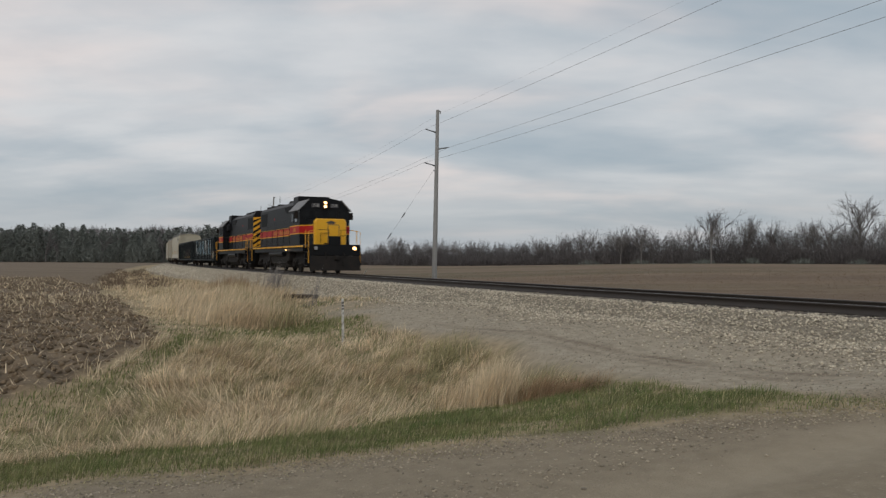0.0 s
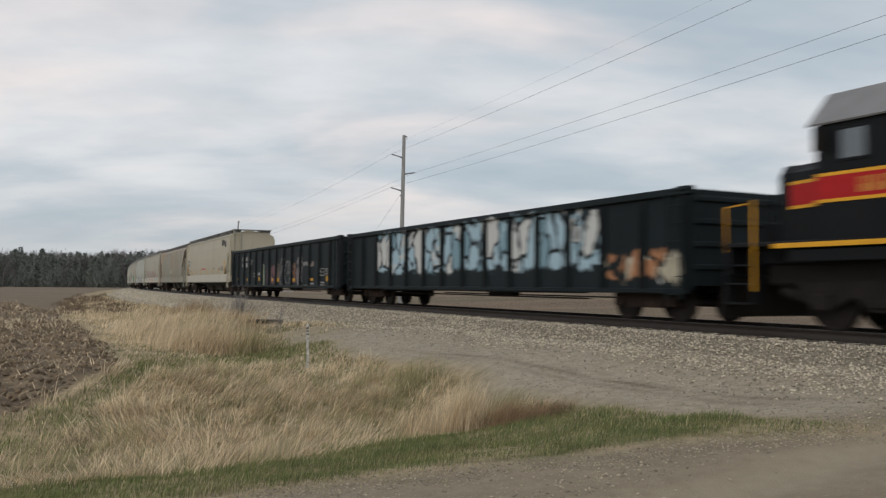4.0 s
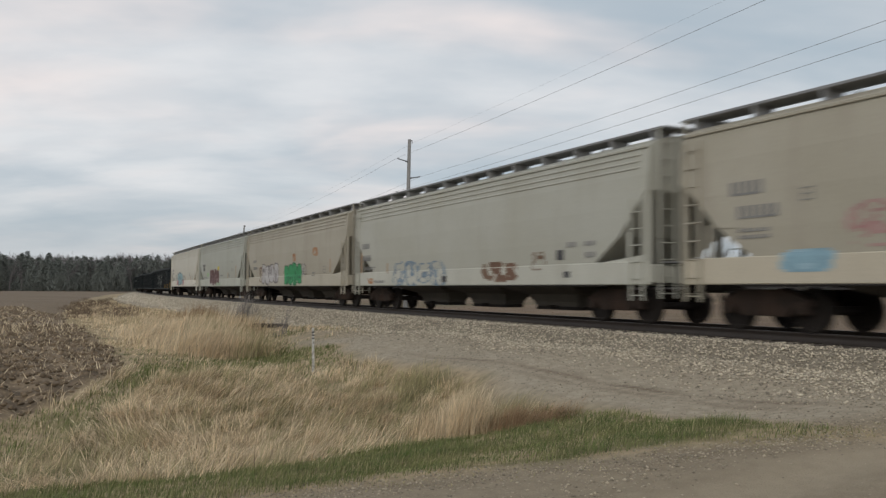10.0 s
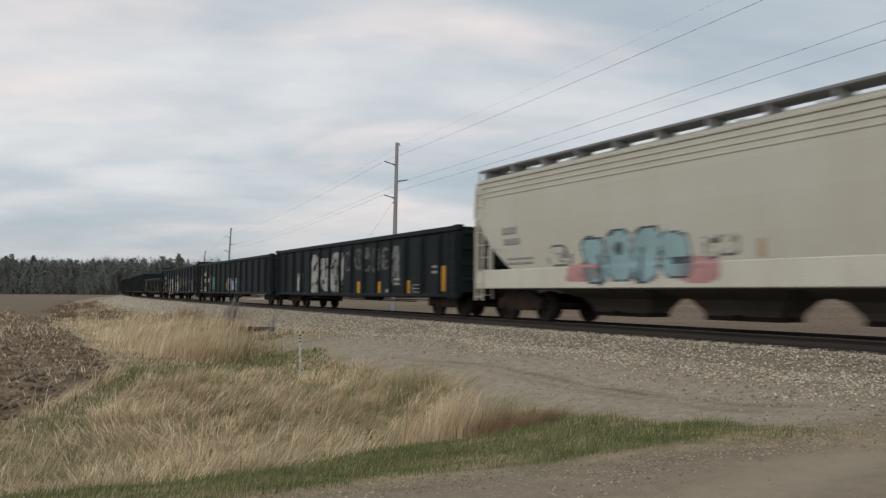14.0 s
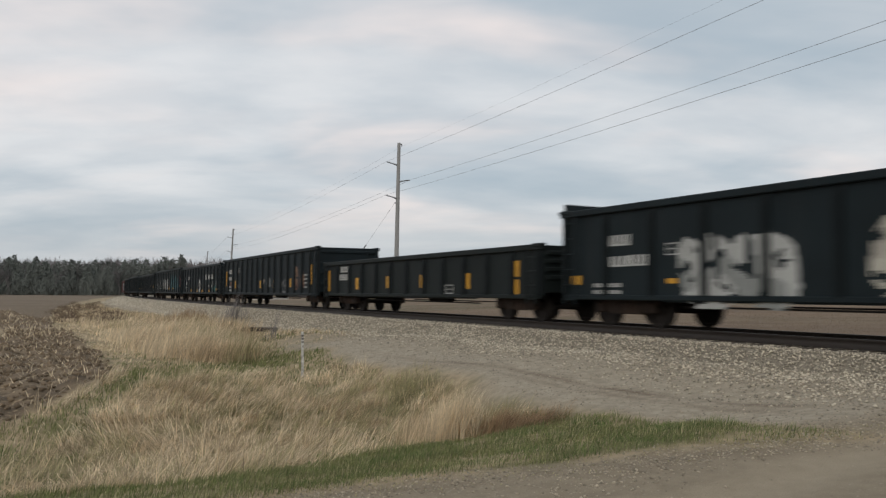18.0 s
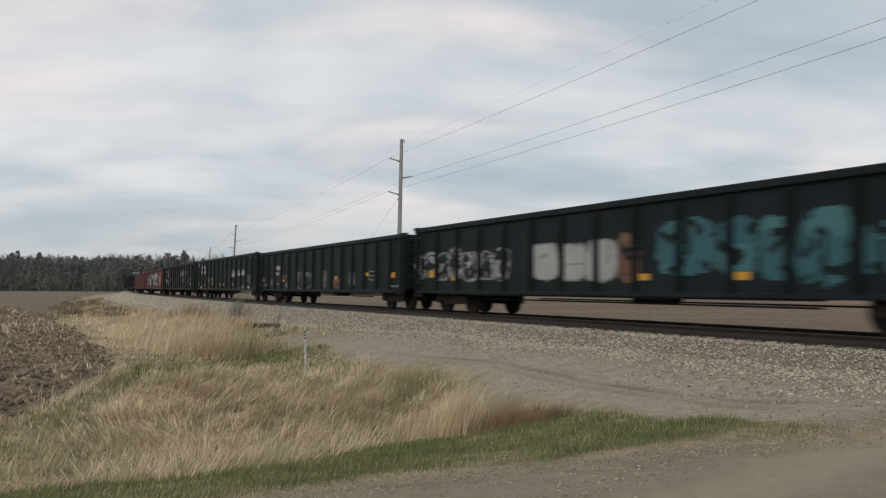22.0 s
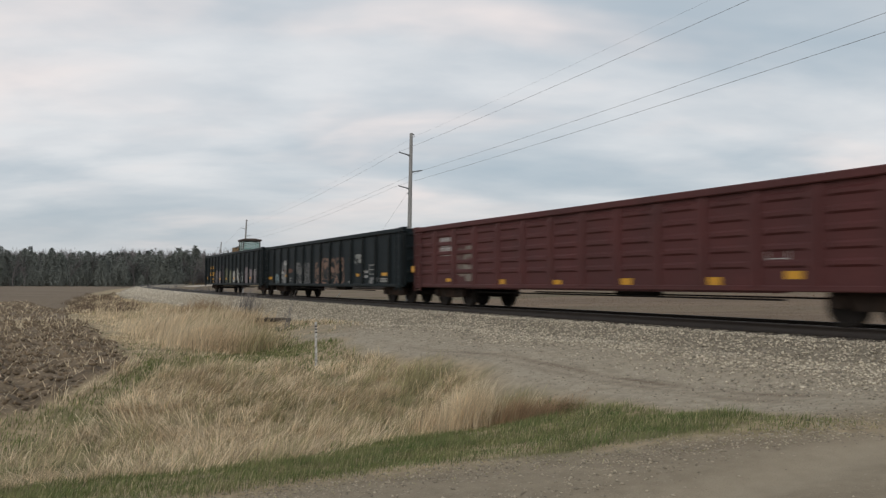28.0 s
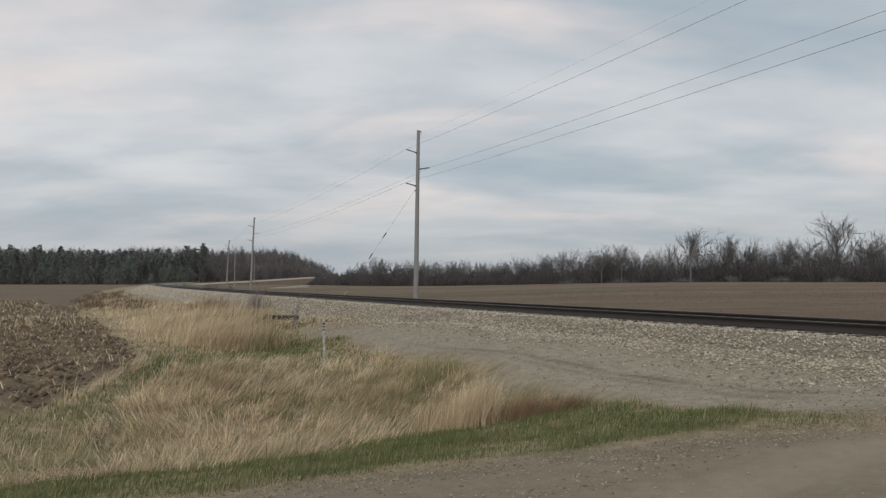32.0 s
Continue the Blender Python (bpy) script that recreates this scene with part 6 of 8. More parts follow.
def locomotive(number, zebra, lit, label):
    e = new("diesel_locomotive")
    hood_w, deck, top = 0.92, 1.62, 4.38
    part("frame", Geo().box((0, 0, 1.40), (16.9, 2.1, 0.36), 0.03).box((0, 0, deck - 0.03), (16.9, 3.02, 0.08), 0.015), M["black"], e)
    for y in (-1, 1):
        part("sill_stripe", Geo().box((0, y * 1.515, 1.545), (14.6, 0.02, 0.09), 0.004), M["yellow"], e, "yellow painted frame edge")
        part("frame_skirt", Geo().box((0, y * 1.42, 1.36), (14.0, 0.05, 0.22), 0.01), M["black"], e)
    for s in (-1, 1):
        part("underframe", Geo().box((s * 5.2, 0, 1.06), (5.4, 1.9, 0.5), 0.05), M["under"], e)
        for y in (-1, 1):
            part("equipment_box", Geo().box((s * 2.75, y * 1.12, 1.0), (0.75, 0.4, 0.62), 0.04), M["under"], e)
    # long hood with doors, band and radiator end
    x0, x1 = -7.55, 4.05
    prof = [(-hood_w, deck), (-hood_w, top - 0.22), (-hood_w + 0.2, top), (hood_w - 0.2, top), (hood_w, top - 0.22), (hood_w, deck)]
    hood = part("long_hood", Geo().loft([[(x, y, z) for y, z in prof] for x in (x0, x1)]), M["black"], e)
    for y in (-1, 1):
        for k in range(15):
            x = x0 + 1.9 + 0.62 * k
            part("hood_door", Geo().box((x, y * (hood_w + 0.004), 2.55), (0.60, 0.012, 1.62), 0.003), M["black"], hood)
        part("red_band", Geo().box(((x0 + x1) / 2, y * (hood_w + 0.034), 2.52), (x1 - x0, 0.016, 0.44), 0.003), M["red"], e, "red band with yellow edges")
        for z in (2.29, 2.75):
            part("band_edge", Geo().box(((x0 + x1) / 2, y * (hood_w + 0.036), z), (x1 - x0, 0.018, 0.06), 0.003), M["yellow"], e)
        letters(e, [(-0.6 + 0.36 * (k - 6) + (0.3 if k > 3 else 0.0), 2.52, 0.30, 0.26) for k in range(13)], M["faded"], y * (hood_w + 0.046), 0.0)
        part("intake_grille", Geo().box((x0 + 1.3, y * (hood_w + 0.006), 3.55), (2.0, 0.02, 0.9), 0.006), M["grille"], hood)
        part("brake_grille", Geo().loft([[(x, y * (hood_w + d), z) for x, z in ((0.15, 4.13), (2.75, 4.13), (2.6, 3.92), (2.25, 3.72), (0.7, 3.72), (0.3, 3.92))] for d in (-0.02, 0.016)]), M["grille"], hood)
        for x, z in ((3.1, 3.35), (-2.9, 3.5)):
            part("red_plate", Geo().box((x, y * (hood_w + 0.012), z), (0.16, 0.02, 0.13), 0.004), M["red"], hood, "small red plate")
        part("hood_vent", Geo().loft([[(x, y * a, z) for a, z in ((hood_w, 3.2), (hood_w + 0.3, 3.3), (hood_w + 0.3, 3.75), (hood_w, 3.95))] for x in (3.0, 3.95)]), M["black"], hood)
    for k, x in enumerate((x0 + 0.9, x0 + 2.2, x0 + 4.2)):
        part("fan", Geo().tube((x, 0, top - 0.02), (x, 0, top + 0.16), 0.62, n=18), M["under"], hood)
    part("air_intake_box", Geo().box((3.35, 0, top - 0.12), (1.25, 1.98, 0.74), 0.05), M["black"], hood)
    part("brake_hatch", Geo().box((1.4, 0, top + 0.02), (2.6, 1.3, 0.1), 0.03), M["black"], hood)
    for x, w in ((-1.6, 0.7), (0.0, 0.4)):
        part("exhaust", Geo().box((x, 0, top + 0.15), (w, 0.28, 0.32), 0.04), M["under"], hood)
    part("antenna_base", Geo().box((-2.6, 0.3, top + 0.08), (0.25, 0.3, 0.14), 0.03), M["under"], hood)
    part("antenna", Geo().tube((-3.6, -0.4, top - 0.02), (-3.6, -0.4, top + 0.75), 0.018, n=5), M["under"], hood)
    if zebra:
        g = Geo()
        for k in range(-3, 7):
            for a, c, u, w in ((-hood_w, 0.0, 0.0, 0.6), (0.0, hood_w, 0.6, 1.2)):
                z = 1.66 + 0.42 * k
                pts = [(a, z + u), (c, z + w), (c, z + w + 0.22), (a, z + u + 0.22)]
                pts = [(y, min(max(zz, 1.66), 4.08)) for y, zz in pts]
                if max(p[1] for p in pts) - min(p[1] for p in pts) > 0.15:
                    g.loft([[(x0 - d, -y, zz) for y, zz in pts] for d in (0.002, 0.014)])
        part("stripes", g, M["yellow"], e, "slanting yellow warning stripes")
    part("rear_light", Geo().box((x0 - 0.06, 0, 3.85), (0.14, 0.34, 0.5), 0.04), M["under"], e)
    nb = part("number_board", Geo().box((x0 - 0.03, 0.0, 3.38), (0.05, 0.86, 0.30), 0.01), M["dark_bar"], e)
    part("figures", text_geo(number, 0.30), None, nb, "white road number", at=pose(x0 - 0.06, 0, 3.38, 90, 0, -90)).data.materials.append(M["white_bar"])
    # cab
    c0, c1, cw = 4.05, 6.35, 1.50
    cp = [(-cw, deck), (-cw, 3.66), (-0.98, 4.24), (-0.4, 4.36), (0.4, 4.36), (0.98, 4.24), (cw, 3.66), (cw, deck)]
    cab = part("cab", Geo().loft([[(x, y, z) for y, z in cp] for x in (c0, c1)]), M["black"], e)
    for y in (-1, 1):
        rf = part("cab_roof_panel", Geo().loft([[(x, y * a, z) for a, z in ((cw + 0.07, 3.62), (cw + 0.09, 3.65), (0.99, 4.28), (0.97, 4.24))] for x in (c0 - 0.05, c1 + 0.12)]), M["cabroof"], cab, "sloping roof edge with the sky's reflection painted grey")
        part("cab_band", Geo().box(((c0 + c1) / 2, y * (cw + 0.008), 2.52), (c1 - c0, 0.018, 0.44), 0.003), M["red"], cab)
        for z in (2.29, 2.75):
            part("band_edge", Geo().box(((c0 + c1) / 2, y * (cw + 0.01), z), (c1 - c0, 0.02, 0.06), 0.003), M["yellow"], cab)
        for x in (4.72, 5.62):
            w = part("cab_window", Geo().box((x, y * (cw + 0.004), 3.24), (0.56, 0.03, 0.60), 0.01), M["black"], cab)
            part("pane", Geo().box((x, y * (cw + 0.014), 3.24), (0.46, 0.03, 0.50), 0.006), M["glassy"] if x > 5 else M["dim_glass"], w)
        letters(e, [(5.0 + 0.22 * k, 2.52, 0.19, 0.26) for k in range(3)], M["faded"], y * (cw + 0.02), 0.0)
        part("mirror", Geo().box((6.2, y * (cw + 0.15), 3.35), (0.06, 0.22, 0.42), 0.01), M["under"], cab)
    for y in (-1.1, -0.42, 0.42, 1.1):
        w = part("windshield", Geo().box((c1 + 0.01, y, 3.42), (0.03, 0.56, 0.48), 0.01), M["black"], cab)
        part("pane", Geo().box((c1 + 0.02, y, 3.42), (0.03, 0.46, 0.38), 0.006), M["dim_glass"], w)
    for z in (2.29, 2.75):
        part("band_edge", Geo().box((c1 + 0.01, 0, z), (0.02, 2 * cw, 0.06), 0.003), M["yellow"], cab)
    part("cab_band", Geo().box((c1 + 0.008, 0, 2.52), (0.018, 2 * cw, 0.44), 0.003), M["red"], cab)
    part("headlight_box", Geo().box((c1 + 0.06, 0, 3.98), (0.16, 0.36, 0.54), 0.05), M["under"], cab)
    for z in (3.87, 4.09):
        part("headlight", Geo().tube((c1 + 0.13, 0, z), (c1 + 0.16, 0, z), 0.085, n=14), M["lamp"] if lit else M["bright"], cab, "lit warm headlight" if lit else "")
    for y in (-0.55, 0.55):
        nb = part("number_board", Geo().box((c1 + 0.03, y, 3.93), (0.05, 0.5, 0.24), 0.01), M["dark_bar"], cab)
        part("figures", text_geo(number, 0.24), None, nb, "white road number", at=pose(c1 + 0.06, y, 3.93, 90, 0, 90)).data.materials.append(M["white_bar"])
    part("horn", Geo().tube((4.6, 0.25, 4.3), (4.6, 0.25, 4.44), 0.03).tube((4.45, 0.25, 4.46), (4.95, 0.25, 4.46), 0.05, 0.09, n=8), M["under"], cab)
    # nose
    np_ = [(-0.92, deck), (-0.92, 2.95), (-0.8, 3.1), (0.8, 3.1), (0.92, 2.95), (0.92, deck)]
    nose = part("nose", Geo().loft([[(x, y * k, deck + (z - deck) * j) for y, z in np_] for x, k, j in ((6.35, 1.25, 1), (7.42, 1.0, 1))]), M["black"], e)
    part("nose_face", Geo().loft([[(x, y * k, deck + (z - deck) * j) for y, z in np_] for x, k, j in ((7.36, 1.02, 1.01), (7.56, 1.02, 1.01), (7.66, 0.95, 0.98))]), M["nose"] if lit else M["black"], nose, "bright yellow nose front" if lit else "")
    for y in (-1, 1):
        part("nose_band", Geo().loft([[(6.37, y * (0.92 * 1.25 + 0.0), z), (6.37, y * (0.92 * 1.25 + 0.02), z), (7.36, y * 0.955, z), (7.36, y * 0.93, z)] for z in (2.31, 2.73)]), M["red"], nose)
        for z in (2.29, 2.75):
            part("band_edge", Geo().loft([[(6.37, y * (0.92 * 1.25 + 0.0), z + d), (6.37, y * (0.92 * 1.25 + 0.025), z + d), (7.36, y * 0.96, z + d), (7.36, y * 0.93, z + d)] for d in (-0.03, 0.03)]), M["yellow"], nose)
    part("nose_step", Geo().box((7.80, 0.05, 1.70), (0.25, 0.9, 0.05), 0.01), M["under"], nose)
    part("nose_grab", Geo().path([(7.72, -0.62, 1.75), (7.76, -0.62, 2.28), (7.76, -0.2, 2.30)], 0.018).path([(7.70, 0.55, 2.2), (7.74, 0.7, 2.12), (7.70, 0.86, 2.2)], 0.014), M["under"], nose)
    part("nose_door", Geo().box((7.67, 0.15, 2.2), (0.03, 0.62, 1.1), 0.01), M["nose"] if lit else M["black"], nose)
    part("door_edge", Geo().box((7.66, 0.15, 2.2), (0.02, 0.68, 1.16), 0.006), M["dark_bar"], nose)
    part("emblem", Geo().loft([[(7.665 + d, y, z) for y, z in ((-0.16, 2.60), (0.16, 2.60), (0.20, 2.66), (0.17, 2.84), (0.30, 2.88), (0.16, 2.95), (0.0, 3.0), (-0.16, 2.95), (-0.30, 2.88), (-0.17, 2.84), (-0.20, 2.66))] for d in (0, 0.012)]), M["dark_bar"], nose)
    part("badge_rules", Geo().box((7.68, 0, 2.70), (0.012, 0.27, 0.03)).box((7.68, 0, 2.80), (0.012, 0.24, 0.03)), M["nose"] if lit else M["black"], nose)
    # ends: platforms, pilots, steps, handrails
    for s in (-1, 1):
        part("end_plate", Geo().box((s * 8.42, 0, 1.32), (0.1, 3.0, 0.62), 0.02), M["black"], e)
        part("plow", Geo().loft([[(s * (8.46 + a + 0.22 * (1 - abs(y) / 1.45)), y, z) for a, z in ((0, 1.0), (0.04, 1.0), (0.16, 0.55), (0.24, 0.17), (0.18, 0.17), (0.1, 0.55))] for y in (-1.45, -1.2, 0.0, 1.2, 1.45)]), M["under"], e)
        part("walkway_plate", Geo().box((s * 8.47, 0, 1.85), (0.03, 0.7, 0.5), 0.01), M["black"], e)
        coupler(e, s * 8.86)
        for y in (-0.55, 0.5):
            part("air_hose", Geo().path([(s * 8.5, y, 1.2), (s * 8.69, y + 0.02, 0.93), (s * 8.66, y, 0.6)], 0.03), M["under"], e)
        for y in (-1, 1):
            part("steps", Geo().box((s * 8.1, y * 1.36, 1.2), (0.62, 0.3, 0.04), 0.01).box((s * 8.1, y * 1.40, 0.84), (0.62, 0.3, 0.04), 0.01).box((s * 8.1, y * 1.42, 0.46), (0.62, 0.3, 0.04), 0.01).box((s * 8.42, y * 1.4, 0.95), (0.03, 0.3, 1.0), 0.006).box((s * 7.78, y * 1.4, 0.95), (0.03, 0.3, 1.0), 0.006), M["black"], e)
            part("step_rail", Geo().path([(s * 8.44, y * 1.5, 0.6), (s * 8.44, y * 1.5, 2.35), (s * 8.44, y * 0.95, 2.45)], 0.022).path([(s * 7.76, y * 1.5, 0.7), (s * 7.76, y * 1.5, 2.45)], 0.022), M["yellow"], e, "yellow grab rail")
            lamp = part("ditch_light", Geo().box((s * 8.5, y * 1.12, 1.42), (0.16, 0.28, 0.28), 0.05), M["under"], e)
            part("lens", Geo().tube((s * 8.575, y * 1.12, 1.42), (s * 8.60, y * 1.12, 1.42), 0.10, n=12), M["lamp_dim"] if lit and s > 0 and y > 0 else M["bright"], lamp)
        part("end_rail", Geo().path([(s * 8.44, -0.95, 2.45), (s * 8.44, -0.35, 2.45), (s * 8.44, -0.35, 1.64)], 0.02).path([(s * 8.44, 0.95, 2.45), (s * 8.44, 0.35, 2.45), (s * 8.44, 0.35, 1.64)], 0.02), M["under"], e)
    for y in (-1, 1):
        g = Geo().tube((-7.7, y * 1.47, 2.66), (3.9, y * 1.47, 2.66), 0.017, n=6)
        part("handrail", g, M["under"], e)
        for k in range(8):
            part("stanchion", Geo().box((-7.6 + 1.63 * k, y * 1.525, 1.545), (0.07, 0.02, 0.14), 0.004).tube((-7.6 + 1.63 * k, y * 1.47, deck), (-7.6 + 1.63 * k, y * 1.47, 2.66), 0.017, n=6), M["under"], e)
    tank = [(-0.98, 1.15), (-1.25, 0.95), (-1.25, 0.55), (-0.9, 0.28), (0.9, 0.28), (1.25, 0.55), (1.25, 0.95), (0.98, 1.15)]
    part("fuel_tank", Geo().loft([[(x, y, z) for y, z in tank] for x in (-2.3, -2.25, 2.25, 2.3)]), M["under"], e)
    for y in (-1, 1):
        part("air_tank", Geo().tube((-2.2, y * 1.28, 1.14), (1.6, y * 1.28, 1.14), 0.16, n=12), M["black"], e)
    for s in (-1, 1):
        truck(e, s * 5.18, 2.74, 0.51, loco_truck_geo, "loco")
    part("step_light", Geo().box((3.0, -1.5, 1.36), (0.14, 0.05, 0.07), 0.01), M["lamp_dim"], e, "small lit step lamp")
    return tagged(e, label, "locomotive", "locomotives of the freight train")


# Paints of the single cars
def grey(name, base, other, rust=0.15):
    base, other = (base[0] * 0.87, base[1] * 0.87, base[2] * 0.82), (other[0] * 0.84, other[1] * 0.84, other[2] * 0.77)
    return streaks(mat(name, base, 0.6, other, 0.5, amount=0.8, fine=25, grain=0.06, bump=0.05), BROWN, rust + 0.08, 0.9)


def paints(name, base, other, rust):
    """Body and sill paint."""
    sill = streaks(mat(name + "_sill", (base[0] * 1.02, base[1] * 1.02, base[2] * 0.96), 0.6, (base[0] * 0.82, base[1] * 0.80, base[2] * 0.73), 0.8, bump=0.05), BROWN, 0.45, 1.5)
    return grey(name, base, other, rust), sill


def dark(name, patches=(), base=(0.0072, 0.0116, 0.0136), rust=0.4):
    m = streaks(mat(name, base, 0.55, tuple(c * 1.7 for c in base), 0.7, amount=0.7, fine=25, grain=0.1, bump=0.06, spec=0.15), (0.030, 0.029, 0.028), rust, 1.2)
    return spray(m, patches) if patches else m


WHITE, CREAM, SKY, ORANGE, INK, CLEAN = (0.55, 0.56, 0.55), (0.50, 0.46, 0.36), (0.36, 0.50, 0.58), (0.42, 0.20, 0.10), (0.02, 0.02, 0.025), (0.56, 0.545, 0.505)
M["sill_white"] = streaks(mat("pale_sill", (0.455, 0.43, 0.365), 0.6, (0.42, 0.39, 0.33), 0.8, bump=0.05), BROWN, 0.35, 1.5)
M["sill_tan"] = streaks(mat("tan_sill", (0.475, 0.435, 0.345), 0.6, (0.40, 0.36, 0.29), 0.8, bump=0.05), BROWN, 0.3, 1.5)

CARS = []


def ring_points(cx, cz, rx, rz, n=20):
    return [(cx + rx * math.cos(6.28319 * k / n), cz + rz * math.sin(6.28319 * k / n)) for k in range(n)]


M.update(
    stencil=mat("grey_stencil", (0.17, 0.17, 0.17), 0.7, (0.25, 0.25, 0.24), 3, bump=0),
    old_tape=mat("faded_tape", (0.36, 0.25, 0.16), 0.7, (0.30, 0.24, 0.18), 2, bump=0),
    old_placard=mat("faded_placard", (0.42, 0.37, 0.20), 0.7, bump=0),
    green_placard=mat("green_placard", (0.20, 0.46, 0.16), 0.6, bump=0),
    yellow_placard=mat("yellow_placard", (0.56, 0.45, 0.03), 0.6, bump=0),
)


def consist():
    CARS.append(locomotive("710", False, True, "black diesel locomotive with red band and yellow nose, headlights lit"))
    CARS.append(locomotive("702", True, False, "black diesel locomotive running hood first with yellow zebra stripes"))
    L = LENGTHS
    g = gondola_car(L[2], 2.85, dark("gondola_blue_letters", [(-7.2, 7.0, 1.2, 2.75, [SKY, WHITE, SKY, (0.2, 0.32, 0.38)], 0.62, 1.0, 0.95), (7.0, 9.7, 0.9, 1.6, [ORANGE, CREAM, WHITE], 0.8, 2.0, 0.8)]), "dark gondola car covered in pale blue sprayed letters", 15)
    marks(g, "stencil", [(5.7, 2.1, 0.5, 0.4)], M["white_bar"])
    CARS.append(g)
    g = gondola_car(L[3], 2.88, dark("gondola_mixed"), "black gondola car with rows of faded sprayed figures", 15)
    tags(g, [(-3.23, -2.58, 0.6, 2.1, 'sage', 'fill', 1), (-2.13, -1.51, 0.88, 1.67, 'plum', 'fill', 1), (-1.11, -0.31, 0.77, 1.91, 'rose', 'worn', 1), (-0.13, 0.65, 0.87, 2.03, 'dust', 'worn', 1), (0.74, 2.66, 0.68, 2.15, 'ash', 'line', 2), (2.8, 3.65, 0.85, 1.95, 'rust', 'worn', 1), (3.78, 4.77, 0.66, 2.12, 'mauve', 'worn', 1), (4.94, 5.7, 1.66, 1.92, 'ash', 'worn', 1), (6.01, 6.64, 1.63, 1.93, 'dust', 'worn', 1)])
    marks(g, "reflector", [(-9.26, 1.08, 0.51, 0.19), (-6.86, 1.06, 0.47, 0.13), (-3.84, 1.1, 0.48, 0.21), (-0.83, 1.04, 0.48, 0.16), (0.26, 1.03, 0.61, 0.19), (3.32, 1.02, 0.67, 0.16), (6.36, 1.02, 0.63, 0.12), (8.64, 1.06, 0.39, 0.24)], M["amber"])
    marks(g, "stencil", [(-7.91, 2.36, 0.48, 0.22), (-6.99, 2.34, 0.44, 0.22), (-7.9, 1.98, 0.47, 0.24), (-6.98, 1.96, 0.45, 0.27), (-4.99, 1.43, 0.42, 0.1), (-4.99, 1.25, 0.42, 0.1), (-4.66, 0.66, 0.33, 0.1), (-3.89, 1.4, 0.58, 0.15), (-3.81, 0.66, 0.72, 0.07), (5.36, 0.74, 0.65, 0.05), (6.4, 0.83, 0.51, 0.08), (7.95, 0.88, 0.6, 0.06), (7.94, 0.76, 0.6, 0.05), (8.62, 1.49, 0.44, 0.06), (8.62, 1.4, 0.45, 0.05), (8.61, 1.28, 0.44, 0.05)], M["white_bar"])
    panels(g, [(-5.96, 2.13, 0.45, 0.27), (7.56, 1.36, 0.67, 0.33)], M["white_bar"])
    CARS.append(g)
    h = hopper_car(L[4], grey("hopper_tan", (0.46, 0.43, 0.36), (0.42, 0.385, 0.315), 0.1), M["sill_white"], "clean tan covered hopper car with dark lettering")
    marks(h, "reflector", [(-5.88, 1.72, 0.22, 0.36), (-3.89, 1.74, 0.25, 0.42), (-1.86, 1.76, 0.27, 0.39), (0.71, 1.74, 0.28, 0.41), (3.08, 1.74, 0.25, 0.41), (5.44, 1.75, 0.29, 0.42), (7.66, 1.98, 0.38, 0.91), (-8.09, 1.98, 0.33, 0.9), (-6.26, 1.76, 0.31, 0.46)], M["amber"])
    marks(h, "red_line", [(-0.62, 1.93, 2.08, 0.08)], M["red"])
    marks(h, "stencil", [(-7.63, 2.66, 0.88, 0.2), (-7.51, 2.34, 0.95, 0.26), (-7.34, 1.96, 1.1, 0.07), (-7, 1.8, 0.73, 0.07), (6.78, 2.02, 0.91, 0.05), (6.78, 1.91, 0.91, 0.06), (6.78, 1.81, 0.91, 0.06), (6.78, 1.72, 0.91, 0.04), (3.64, 1.92, 0.59, 0.11), (5.85, 1.86, 0.53, 0.12)], M["stencil"])
    panels(h, [(-6.7, 2.57, 0.39, 0.23)], M["stencil"])
    letters(h, [(6.77, 3.56, 0.42, 0.64), (7.21, 3.53, 0.38, 0.6), (7.62, 3.5, 0.36, 0.58), (8.02, 3.47, 0.37, 0.57)], M["dark_bar"])
    CARS.append(h)
    rusty = grey("hopper_rusty", (0.30, 0.302, 0.275), (0.235, 0.23, 0.20), 0.3)
    for colour, amount, scale, z0, z1 in (((0.36, 0.13, 0.035), 1.0, 0.75, 1.6, 4.0), ((0.33, 0.23, 0.10), 0.75, 0.4, 1.0, 3.6), ((0.28, 0.085, 0.035), 1.0, 1.25, 1.9, 4.2)):
        rusty = streaks(rusty, colour, amount, scale, z0, z1)
    h = hopper_car(L[5], rusty, rusty, "grey ribbed hopper car with streaks of orange rust", ribs=19, bays=4, top=3.98, cut=2.1, eave=False, steep=True)
    RIBBED.add(h.name)
    panels(h, [(6.6, 1.64, 0.51, 0.29)], M["stencil"])
    marks(h, "placard", [(0.28, 1.94, 0.83, 0.3)], M["old_placard"])
    CARS.append(h)
    h = hopper_car(L[6], grey("hopper_pastel", (0.42, 0.395, 0.345), (0.37, 0.345, 0.295), 0.18), M["sill_tan"], "grey-tan covered hopper car with faint pink sprayed scrawl")
    marks(h, "stencil", [(-7.89, 2.78, 0.92, 0.27), (-7.63, 2.31, 1.12, 0.25), (-7.72, 1.96, 0.83, 0.07), (-7.72, 1.83, 0.84, 0.07), (6.22, 2.45, 0.83, 0.05), (6.1, 2.35, 0.59, 0.06), (6.16, 2.24, 0.73, 0.06), (6.06, 2.14, 0.53, 0.05)], M["stencil"])
    panels(h, [(-6.5, 2.54, 0.27, 0.24), (6.04, 2.9, 0.71, 0.23)], M["stencil"])
